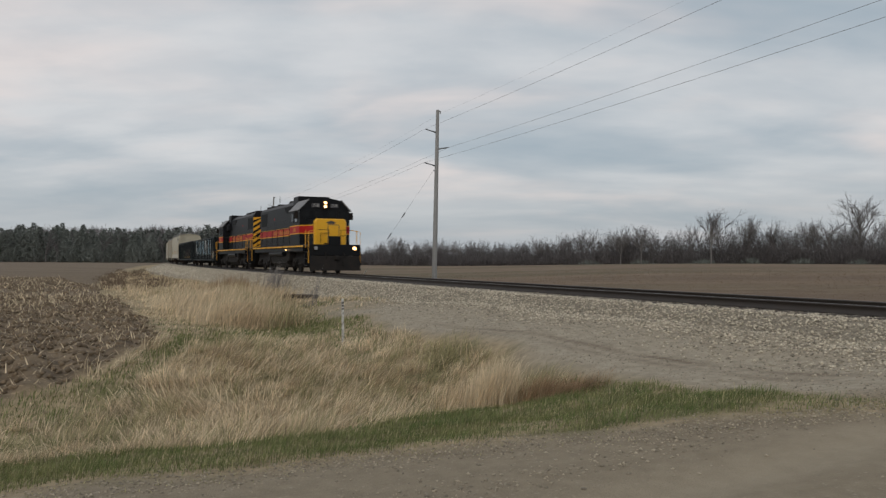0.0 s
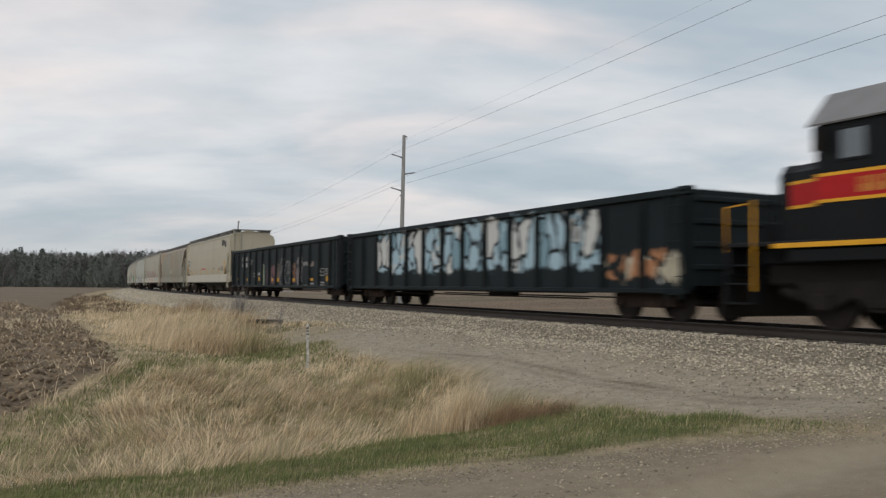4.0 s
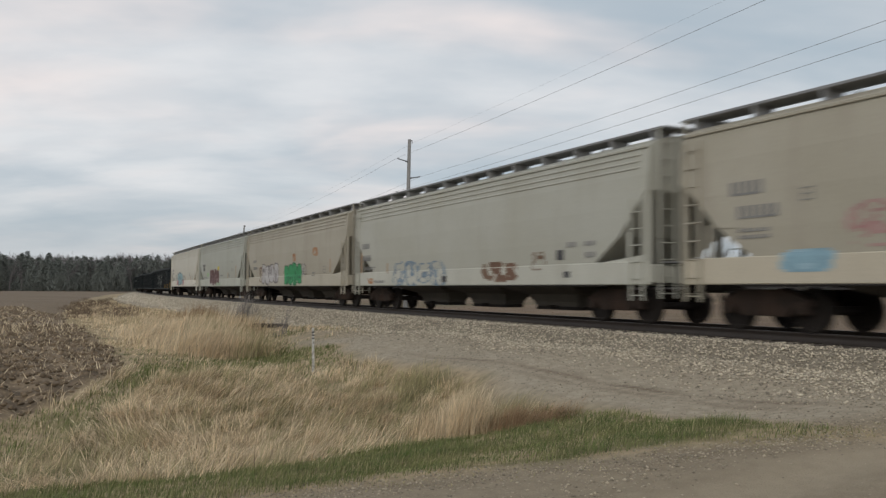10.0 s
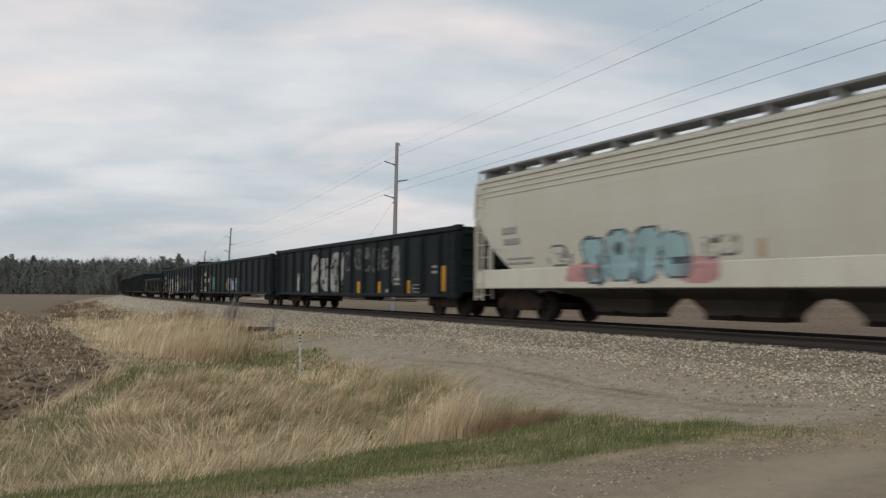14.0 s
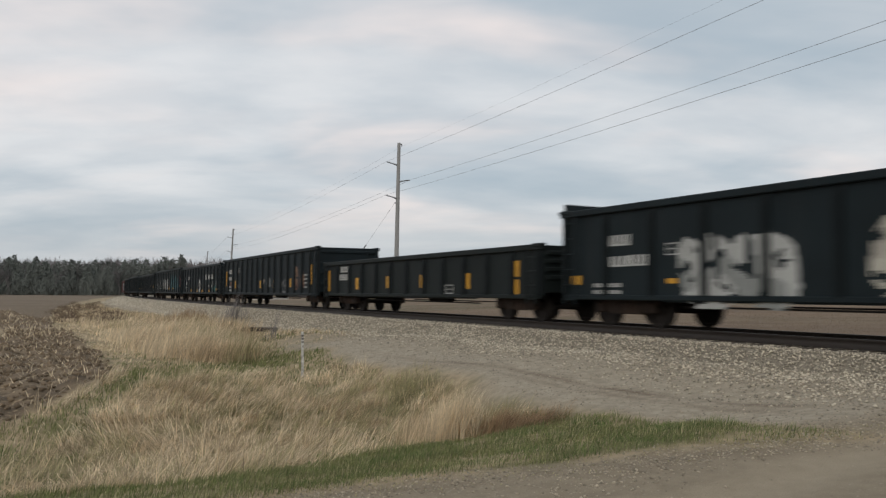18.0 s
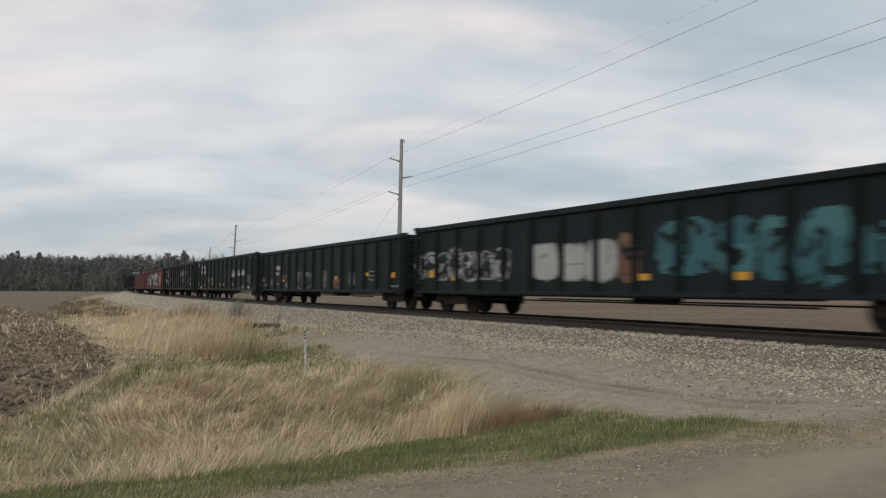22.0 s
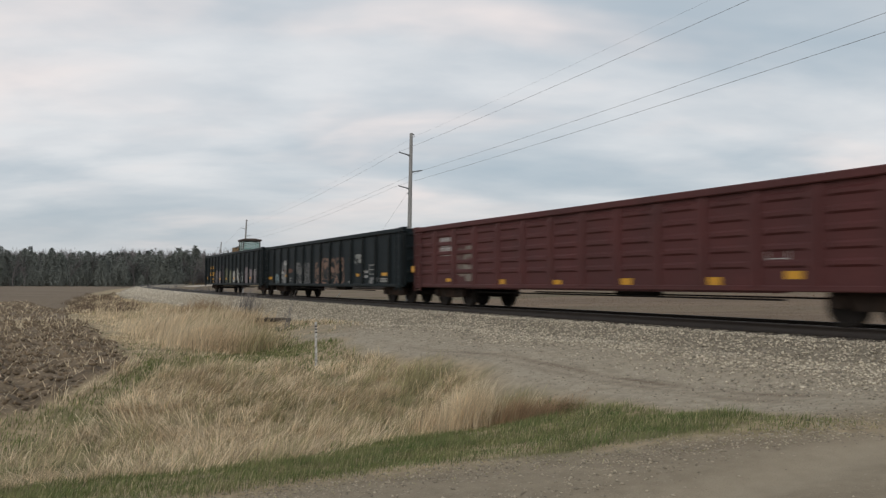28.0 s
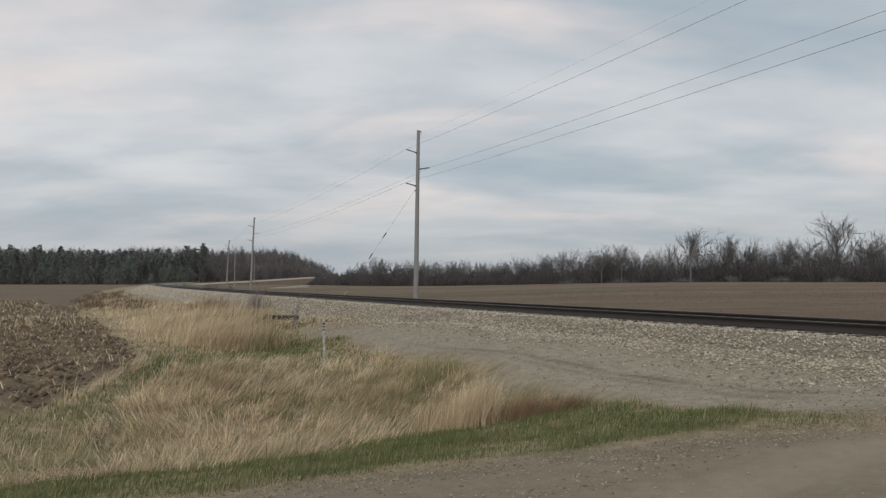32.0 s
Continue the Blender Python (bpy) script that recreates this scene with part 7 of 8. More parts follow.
    tags(h, [(-5.69, -1.01, 1.51, 2.34, 'rosy', 'line', 4), (-1.01, 1.71, 1.46, 2.25, 'violet', 'line', 3), (1.71, 4.29, 1.49, 2.25, 'brick', 'line', 3), (4.45, 6.39, 1.49, 2.07, 'rosy', 'line', 2), (6.25, 7.17, 1.07, 1.63, 'azure', 'fill', 1), (-7.09, -6.02, 1.11, 1.52, 'azure', 'fill', 1), (-3.3, -2.31, 1.16, 1.45, 'violet', 'fill', 1), (1.71, 2.31, 1.12, 1.34, 'brick', 'fill', 1), (4.2, 4.93, 1.19, 1.43, 'azure', 'fill', 1), (-1, -0.39, 1.14, 1.36, 'brick', 'fill', 1)])
    CARS.append(h)
    h = hopper_car(L[7], *paints("hopper_pale", (0.45, 0.455, 0.43), (0.41, 0.405, 0.37), 0.12), "pale covered hopper car with blue scrawl and brown stain", cut=2.0, grooves=3)
    tags(h, [(-5.09, -0.84, 0.91, 1.77, 'slate', 'line', 4), (1.7, 3.58, 0.98, 1.62, 'umber', 'worn', 1), (4.43, 5.01, 1.29, 1.83, 'umber', 'line', 1), (-7.65, -7.16, 0.96, 1.23, 'ochre', 'worn', 1)])
    marks(h, "plate", [(5.74, 1.69, 0.36, 0.26), (-0.9, 1.12, 0.4, 0.2), (6.04, 1.18, 0.31, 0.16)], M["dark_bar"])
    marks(h, "stencil", [(6.26, 1.94, 0.41, 0.13), (7.02, 1.94, 0.44, 0.11), (7.02, 1.66, 0.44, 0.14), (-7.88, 2.5, 0.87, 0.21), (-7.79, 2.02, 0.94, 0.23), (-7.46, 1.64, 1.22, 0.05), (-7.54, 1.56, 1.05, 0.04), (-6.51, 1.07, 1.2, 0.1)], M["stencil"])
    marks(h, "reflector", [(-8.38, 1.84, 0.23, 0.84), (-5.72, 1.6, 0.19, 0.44)], M["old_tape"])
    CARS.append(h)
    h = hopper_car(L[8], *paints("hopper_green_tag", (0.41, 0.385, 0.335), (0.36, 0.33, 0.28), 0.25), "tan covered hopper car with a bright green sprayed tag", cut=2.0, grooves=3)
    tags(h, [(-5.5, -1.78, 0.95, 2.17, 'pearl', 'fill', 4), (-0.56, 2.67, 0.92, 2.13, 'emerald', 'fill', 4), (2.66, 3.44, 1.42, 2, 'pearl', 'line', 1), (4.58, 5.32, 2.32, 2.8, 'ochre', 'worn', 1), (1.16, 1.65, 2.22, 2.61, 'ochre', 'worn', 1), (-6.08, -5.32, 1.17, 2.02, 'umber', 'line', 1)])
    marks(h, "stencil", [(-7.16, 2.39, 0.92, 0.16), (-7.05, 1.99, 1.12, 0.16), (4.62, 1.54, 0.48, 0.07), (4.62, 1.42, 0.47, 0.05)], M["stencil"])
    panels(h, [(6.33, 1.68, 0.46, 0.31)], M["stencil"])
    marks(h, "reflector", [(7.2, 1.89, 0.21, 0.68)], M["old_tape"])
    CARS.append(h)
    h = hopper_car(L[9], *paints("hopper_maroon_tag", (0.40, 0.415, 0.39), (0.36, 0.365, 0.335), 0.12), "grey-green covered hopper car with a dark red tag", cut=2.0, grooves=3)
    tags(h, [(-3.61, 0.16, 1.01, 2.18, 'maroon', 'fill', 4), (-1.04, 0.71, 0.95, 1.22, 'mint', 'fill', 1)])
    marks(h, "stencil", [(-6.19, 2.55, 1.04, 0.22), (-6.18, 2.26, 1.01, 0.23), (-5.54, 1.62, 1.71, 0.04), (-5.54, 1.51, 1.72, 0.04), (5.05, 2.61, 0.48, 0.04), (5.05, 2.51, 0.48, 0.03), (5.09, 2.09, 0.58, 0.05), (5.09, 1.98, 0.58, 0.06), (1.2, 1.7, 1.06, 0.09)], M["stencil"])
    marks(h, "placard", [(-4.47, 1.83, 0.44, 0.3)], M["green_placard"])
    marks(h, "placard", [(-0.02, 2.24, 0.79, 0.26)], M["yellow_placard"])
    panels(h, [(3.94, 1.66, 0.43, 0.27)], M["stencil"])
    marks(h, "reflector", [(3.46, 1.71, 0.24, 0.42), (6.27, 1.96, 0.24, 0.87)], M["old_tape"])
    CARS.append(h)
    h = hopper_car(L[10], *paints("hopper_clean", CLEAN, (0.52, 0.50, 0.455), 0.07), "whitish covered hopper car with pale blue and pink tag", cut=2.0, grooves=3)
    tags(h, [(-3.82, -0.25, 0.99, 2.2, 'skyblue', 'fill', 4), (-4.43, -3.27, 1, 1.57, 'blush', 'fill', 1), (-0.61, 0.54, 0.99, 1.53, 'blush', 'fill', 1), (0.13, 1.03, 1.52, 1.99, 'ash', 'line', 2), (-5.27, -4.24, 1.45, 1.99, 'ash', 'line', 1)])
    marks(h, "stencil", [(-7.12, 2.52, 0.82, 0.2), (-7, 2.21, 0.91, 0.18), (-6.63, 1.73, 1.48, 0.06), (-6.62, 1.6, 1.49, 0.06), (4.46, 2.02, 0.58, 0.09), (4.46, 1.88, 0.58, 0.07), (5.99, 1.82, 1.12, 0.04), (5.98, 1.72, 1.11, 0.03), (5.86, 1.6, 0.89, 0.03)], M["stencil"])
    marks(h, "plate", [(6.94, 1.08, 0.34, 0.08), (7.82, 1.18, 0.24, 0.12)], M["dark_bar"])
    marks(h, "reflector", [(1.57, 1.68, 0.24, 0.38), (4.96, 1.68, 0.25, 0.39), (7.46, 1.89, 0.19, 0.86)], M["old_tape"])
    CARS.append(h)
    g = gondola_car(L[11], 2.86, dark("gondola_white_tag"), "black gondola car with worn white sprayed letters", 16)
    tags(g, [(-6.69, -5.9, 0.73, 1.85, 'chalk', 'worn', 1), (-4.78, -0.38, 0.69, 2.41, 'chalk', 'worn', 3), (-0.06, 0.61, 1.59, 2.59, 'ash', 'line', 1), (1, 1.75, 1.57, 2.57, 'ash', 'line', 1), (1.99, 2.57, 1.55, 2.52, 'ash', 'line', 1), (2.87, 3.52, 1.47, 2.51, 'ash', 'line', 1), (3.78, 4.49, 1.66, 2.45, 'ash', 'line', 1), (4.79, 5.36, 1.06, 2.4, 'ash', 'worn', 1)])
    marks(g, "reflector", [(1.43, 0.98, 0.42, 0.45), (3.35, 0.96, 0.32, 0.44), (6.06, 0.98, 0.3, 0.45), (8.7, 1.24, 0.35, 0.83)], M["amber"])
    marks(g, "stencil", [(8.2, 1.64, 0.37, 0.08), (8.2, 1.46, 0.37, 0.09), (4.33, 0.84, 0.34, 0.13), (5.17, 1.26, 0.56, 0.08), (5.17, 1.09, 0.56, 0.08)], M["white_bar"])
    panels(g, [(6.86, 0.92, 0.71, 0.27)], M["white_bar"])
    CARS.append(g)
    g = gondola_car(L[12], 2.77, dark("gondola_blue_white"), "black gondola car with white and blue sprayed letters", 15)
    marks(g, "reflector", [(-9.93, 1.46, 0.24, 0.89), (-6.38, 1.21, 0.29, 0.46), (-3.24, 1.19, 0.25, 0.46), (-1.12, 1.16, 0.31, 0.39)], M["amber"])
    marks(g, "stencil", [(-8.48, 2.02, 0.78, 0.25), (-8.39, 1.56, 0.68, 0.25), (-7.38, 1.57, 0.68, 0.26), (-8.55, 1.03, 1.18, 0.12), (-8.53, 0.84, 1.04, 0.13), (-10.2, 0.84, 0.99, 0.07)], M["white_bar"])
    panels(g, [(-6.4, 1.77, 0.37, 0.26)], M["white_bar"])
    tags(g, [(-5.74, -4.98, 0.88, 1.86, 'jade', 'fill', 1), (-0.67, 0.26, 0.78, 1.69, 'icy', 'fill', 2), (0.4, 1.86, 0.76, 1.62, 'icy', 'fill', 3)])
    CARS.append(g)
    g = gondola_car(L[13], 2.8, dark("gondola_cream_tag"), "black gondola car with cream sprayed figures", 14, end_high=3.05)
    tags(g, [(-6.1, -3.22, 0.56, 2.1, 'chalk', 'worn', 2), (-1.68, 0.05, 0.56, 2.1, 'cream', 'worn', 1), (0.48, 1.29, 0.99, 1.86, 'dust', 'worn', 1), (1.49, 2.24, 1.19, 1.93, 'dust', 'worn', 1), (2.57, 3.3, 1.18, 1.94, 'dust', 'worn', 1), (3.6, 4.35, 1.12, 1.91, 'ash', 'worn', 1), (4.58, 6.89, 1.48, 1.66, 'dust', 'worn', 3), (6.64, 9.55, 1.47, 1.76, 'dust', 'line', 4)])
    marks(g, "reflector", [(1.96, 1.04, 0.56, 0.13), (5.04, 1.06, 0.52, 0.13), (8.41, 1.05, 0.48, 0.36), (-9.7, 1.11, 0.55, 0.22), (-6.37, 1.06, 0.44, 0.11)], M["amber"])
    marks(g, "stencil", [(7.48, 1.52, 0.65, 0.06), (7.48, 1.38, 0.65, 0.06), (7.48, 1.24, 0.65, 0.06), (7.47, 1.12, 0.64, 0.05), (6.05, 0.82, 0.4, 0.09), (6.88, 0.82, 0.37, 0.11), (8.85, 0.81, 1.1, 0.06), (-8.4, 2.02, 0.83, 0.25), (-8.34, 1.53, 0.79, 0.24), (-7.36, 1.54, 0.72, 0.25), (-8.52, 0.98, 1.14, 0.09), (-8.53, 0.82, 1.16, 0.08)], M["white_bar"])
    panels(g, [(7.51, 0.93, 0.66, 0.3), (-6.36, 1.75, 0.4, 0.26)], M["white_bar"])
    CARS.append(g)
    g = gondola_car(L[14], 2.06, dark("low_gondola", (), (0.0075, 0.0105, 0.0105), 0.5), "low dark gondola car with yellow edge markers", 13)
    marks(g, "reflector", [(-4.81, 1.14, 0.42, 0.47), (-1.72, 1.17, 0.29, 0.43), (1.38, 1.17, 0.31, 0.44), (4.46, 1.15, 0.3, 0.48), (7.19, 1.46, 0.3, 0.44), (7.2, 0.95, 0.27, 0.42), (-8.14, 1.28, 0.4, 0.92)], M["amber"])
    panels(g, [(3.1, 0.9, 0.63, 0.28)], M["white_bar"])
    marks(g, "stencil", [(-6.29, 1.75, 0.98, 0.24), (-6.34, 1.42, 1.12, 0.25)], M["white_bar"])
    CARS.append(g)
    g = gondola_car(L[15], 2.85, dark("tall_gondola"), "black gondola car with yellow edge markers and small tags", 17)
    marks(g, "reflector", [(8.95, 1.62, 0.36, 0.94), (5.44, 1.25, 0.31, 0.44), (2.4, 1.23, 0.36, 0.44), (-0.58, 1.21, 0.34, 0.43), (-9.44, 1.64, 0.29, 0.94), (-6.84, 1.25, 0.32, 0.47)], M["amber"])
    marks(g, "stencil", [(8.02, 1.62, 0.43, 0.07), (8.02, 1.42, 0.43, 0.07), (8.02, 1.23, 0.43, 0.07), (8.02, 1.03, 0.43, 0.06), (-8.12, 2.08, 1.15, 0.27), (-8.07, 1.64, 1.33, 0.21), (-8.04, 1.1, 1.19, 0.09), (-8.05, 0.88, 1.2, 0.09)], M["white_bar"])
    tags(g, [(3.95, 4.79, 0.64, 1.49, 'ash', 'line', 1), (6.14, 6.72, 0.87, 2.03, 'rust', 'worn', 1), (7.1, 7.78, 0.87, 1.78, 'rust', 'worn', 1), (0.9, 1.6, 1.05, 1.56, 'ash', 'worn', 1), (0.02, 0.47, 1.06, 1.52, 'dust', 'worn', 1), (-8.59, -7.93, 1.03, 1.44, 'rust', 'worn', 1), (-6.32, -5.5, 1.01, 1.43, 'ash', 'line', 2)])
    panels(g, [(-5.9, 2.11, 0.46, 0.28)], M["white_bar"])
    CARS.append(g)
    g = gondola_car(L[16], 2.73, dark("gondola_emblem"), "black gondola car with slanted white lettering", 14)
    letters(g, [(2.76, 1.88, 0.82, 0.38), (3.67, 1.88, 0.76, 0.35), (4.49, 1.87, 0.71, 0.34), (5.28, 1.88, 0.67, 0.31)], M["white_bar"])
    part("emblem", Geo().loft([[(x, y, z) for x, z in ring_points(-0.23, 1.23, 0.33, 0.52)] for y in (-1.432, -1.424)]), M["white_bar"], g, "pale round emblem")
    part("emblem_centre", Geo().loft([[(x, y, z) for x, z in ring_points(-0.23, 1.23, 0.20, 0.24)] for y in (-1.436, -1.430)]), M["dark_bar"], g)
    marks(g, "reflector", [(-4.1, 0.88, 0.52, 0.19), (-1.26, 0.85, 0.54, 0.18), (0.82, 0.84, 0.59, 0.17), (3.74, 0.84, 0.53, 0.13), (6.68, 0.94, 0.82, 0.15)], M["amber"])
    marks(g, "stencil", [(6.52, 1.46, 0.45, 0.09), (6.52, 1.29, 0.45, 0.1), (3.65, 1.21, 0.44, 0.11), (4.49, 1.2, 0.45, 0.1), (-5.62, 1.88, 0.62, 0.25), (-4.87, 1.87, 0.56, 0.24), (-5.74, 1.48, 0.9, 0.25), (-4.84, 1.48, 0.54, 0.24), (-5.76, 1.14, 0.88, 0.06), (-5.76, 0.98, 0.88, 0.06)], M["white_bar"])
    panels(g, [(5.48, 1.38, 0.65, 0.31)], M["white_bar"])
    tags(g, [(5.15, 6.04, 0.73, 1.2, 'jade', 'worn', 1), (-7.64, -6.73, 0.89, 2, 'frost', 'line', 2)])
    CARS.append(g)
    g = gondola_car(L[17], 2.84, dark("gondola_long_tag"), "gondola car covered in white, teal and magenta letters", 15)
    tags(g, [(-6.69, -3.96, 0.99, 1.97, 'chalk', 'line', 3), (-2.84, 0.8, 0.98, 2.04, 'chalk', 'fill', 3), (0.79, 1.53, 1.03, 2.15, 'rust', 'worn', 1), (2.16, 3.8, 1.02, 2.3, 'teal', 'worn', 1), (3.91, 4.86, 1.01, 2.23, 'teal', 'worn', 1), (4.96, 5.74, 1.01, 2.24, 'teal', 'worn', 1), (5.84, 6.84, 0.8, 2.24, 'teal', 'worn', 1), (7.1, 8.08, 1, 2.02, 'teal', 'worn', 1), (8.24, 9.06, 1.04, 2.34, 'magenta', 'worn', 1), (9.34, 9.82, 1.07, 2.51, 'magenta', 'worn', 1), (-10.12, -6.75, 1.04, 2.06, 'chalk', 'line', 4)])
    marks(g, "reflector", [(-8.84, 1.3, 0.49, 0.23), (-7.32, 1.12, 0.42, 0.11), (1.41, 1.08, 0.52, 0.15), (4.39, 1.07, 0.53, 0.16), (8.89, 1.25, 0.49, 0.21)], M["amber"])
    marks(g, "stencil", [(8.76, 2.54, 0.45, 0.1), (8.76, 2.38, 0.45, 0.09)], M["white_bar"])
    CARS.append(g)
    g = gondola_car(L[18], 2.74, dark("gondola_patched"), "black gondola car with patched sides, heaped with scrap", 16)
    marks(g, "reflector", [(6.23, 1.36, 0.4, 0.14), (8.74, 1.29, 0.45, 0.2), (2.56, 1.26, 0.43, 0.14), (-9.69, 1.25, 0.44, 0.2), (-5.86, 1.19, 0.55, 0.12)], M["amber"])
    marks(g, "stencil", [(-6.1, 1.86, 0.45, 0.25), (-4.99, 0.99, 0.42, 0.14), (8.66, 1, 0.71, 0.05), (8.66, 0.89, 0.71, 0.06), (-6.78, 1.87, 0.53, 0.16), (-6.78, 1.56, 0.53, 0.18), (-5.94, 1.86, 0.8, 0.25), (-6.68, 1.02, 0.31, 0.11), (-4.93, 1, 0.42, 0.07), (-4.94, 0.86, 0.43, 0.07), (-8.92, 0.95, 1.1, 0.06)], M["white_bar"])
    panels(g, [(7.16, 1.3, 0.79, 0.36)], M["white_bar"])
    tags(g, [(-3.29, -0.94, 0.72, 1.63, 'ash', 'line', 2), (0.49, 1.22, 0.79, 1.62, 'dust', 'worn', 1), (4.18, 4.83, 0.8, 1.53, 'ash', 'worn', 1), (2.24, 2.99, 0.8, 1.24, 'rust', 'worn', 1), (-6.3, -5.58, 1.27, 1.51, 'rust', 'worn', 1), (-5.36, -4.61, 1.28, 1.5, 'rust', 'worn', 1), (-8, -7.19, 0.86, 1.27, 'dust', 'worn', 1)])
    CARS.append(g)
    g = gondola_car(L[19], 2.84, dark("gondola_lettered"), "black gondola car with slanted white lettering and stencils", 15)
    letters(g, [(3.14, 1.72, 0.77, 0.42), (4.14, 1.74, 0.76, 0.39), (5.13, 1.75, 0.7, 0.36), (6.15, 1.75, 0.71, 0.34)], M["white_bar"])
    panels(g, [(7.43, 1.36, 0.63, 0.35), (-5.92, 2.16, 0.41, 0.29)], M["white_bar"])
    marks(g, "reflector", [(8.58, 1.09, 0.5, 0.26), (0.11, 1.02, 0.52, 0.15), (3.18, 1.03, 0.47, 0.14), (-0.9, 1.02, 0.47, 0.14), (-9.26, 1.06, 0.54, 0.23), (-6.88, 1.04, 0.57, 0.13), (-3.78, 1.06, 0.58, 0.12)], M["amber"])
    marks(g, "stencil", [(5.15, 0.76, 0.58, 0.11), (6.28, 0.85, 0.47, 0.14), (7.78, 0.82, 0.5, 0.17), (8.54, 1.48, 0.58, 0.09), (8.54, 1.33, 0.58, 0.09), (9.21, 0.8, 0.82, 0.06), (8.3, 2.66, 0.39, 0.05), (9.5, 2.66, 0.69, 0.05), (-9.32, 2.53, 0.51, 0.19), (-7.88, 2.35, 0.55, 0.28), (-7.06, 2.34, 0.54, 0.27), (-7.88, 1.98, 0.69, 0.28), (-6.92, 1.96, 0.75, 0.25), (-4.91, 1.45, 0.56, 0.1), (-4.92, 1.27, 0.57, 0.1), (-3.86, 1.45, 0.62, 0.1), (-3.84, 1.28, 0.6, 0.07), (-8.34, 0.84, 0.45, 0.19), (-6.89, 0.75, 0.68, 0.06), (-6.9, 0.64, 0.69, 0.06), (-4.8, 0.77, 0.75, 0.09), (-3.8, 0.66, 0.77, 0.06)], M["white_bar"])
    CARS.append(g)
    g = gondola_car(L[20], 2.84, dark("gondola_lettered_worn"), "black gondola car with white lettering, loaded with scrap", 15)
    letters(g, [(2.08, 2.04, 0.79, 0.39), (3, 2.07, 0.81, 0.38), (4, 2.08, 0.79, 0.38), (5.02, 2.09, 0.61, 0.35)], M["white_bar"])
    tags(g, [(2.67, 3.46, 1.16, 1.8, 'ash', 'worn', 1), (3.62, 4.51, 1.16, 1.84, 'ash', 'worn', 1)])
    marks(g, "stencil", [(-7.91, 2.39, 0.44, 0.2), (-7.05, 2.34, 0.46, 0.23), (-7.88, 2, 0.7, 0.24), (-7, 1.97, 0.67, 0.24), (-8.02, 1.44, 0.74, 0.45), (-6.8, 1.32, 0.75, 0.13), (-6.8, 1.08, 0.75, 0.13), (6.24, 1.3, 0.92, 0.07), (7.8, 1.08, 0.48, 0.15), (8.31, 2.7, 0.3, 0.07), (8.51, 2.54, 0.54, 0.07), (8.51, 2.42, 0.54, 0.06), (8.5, 2.28, 0.53, 0.07), (8.68, 1.08, 0.52, 0.08), (9.32, 1.2, 0.46, 0.04), (9.54, 2.7, 0.65, 0.08)], M["white_bar"])
    panels(g, [(7.54, 1.47, 0.55, 0.3), (-5.65, 1.48, 0.47, 0.25), (-0.53, 1.78, 0.31, 0.25)], M["white_bar"])
    marks(g, "reflector", [(8.68, 1.27, 0.57, 0.19), (7.16, 1.08, 0.43, 0.11), (1.2, 1.03, 0.42, 0.12)], M["amber"])
    CARS.append(g)
    rd = streaks(mat("red_oxide", (0.074, 0.016, 0.015), 0.7, (0.045, 0.012, 0.012), 0.7, amount=0.7, fine=20, grain=0.1, bump=0.08), (0.045, 0.018, 0.014), 0.5, 1.2)
    g = gondola_car(L[21], 2.72, spray(streaks(mat("red_sprayed", (0.072, 0.016, 0.015), 0.7, (0.045, 0.012, 0.012), 0.7, amount=0.7, fine=20, grain=0.1, bump=0.08), (0.045, 0.018, 0.014), 0.5, 1.2), [(-4.9, 4.4, 1.0, 2.35, [(0.34, 0.36, 0.36), (0.26, 0.28, 0.29), INK, (0.14, 0.27, 0.30), WHITE], 0.95, 32.0, 1.0), (5.9, 7.8, 1.0, 2.5, [CREAM, ORANGE], 0.9, 34.0, 0.5)]), "oxide red gondola car with large grey sprayed letters", 14)
    tags(g, [(-9.76, -8.67, 1.65, 2.44, 'ash', 'line', 2), (-8.42, -7.09, 2.06, 2.31, 'ash', 'line', 2), (-7.84, -6.91, 0.65, 1.64, 'blush', 'fill', 1), (-8.39, -7.84, 0.76, 1.6, 'ash', 'worn', 1), (-6.86, -5.14, 0.63, 2.06, 'navy', 'fill', 2)])
    marks(g, "reflector", [(-7.8, 0.85, 0.53, 0.22), (-9.39, 0.89, 1, 0.2)], M["amber"])
    CARS.append(g)
    g = gondola_car(L[22], 2.7, rd, "oxide red gondola car with corrugated side panels", 15, wave=True)
    panels(g, [(6.1, 1.25, 0.58, 0.33)], M["white_bar"])
    marks(g, "reflector", [(8.7, 1.28, 0.66, 0.21), (6.46, 0.94, 0.6, 0.15), (4.31, 0.82, 0.56, 0.18), (1.52, 0.81, 0.59, 0.18), (-1.2, 0.79, 0.53, 0.16), (-4.01, 0.8, 0.46, 0.18), (-9.79, 1.28, 0.58, 0.23), (-7.26, 0.88, 0.61, 0.11)], M["amber"])
    marks(g, "stencil", [(-7.6, 2.15, 0.82, 0.3), (-7.48, 1.83, 1.13, 0.28)], M["white_bar"])
    tags(g, [(-6.72, -5.74, 0.87, 1.99, 'dust', 'worn', 2)])
    CARS.append(g)
    g = gondola_car(L[23], 2.8, dark("gondola_dusty"), "dark gondola car with brown and grey tags", 15)
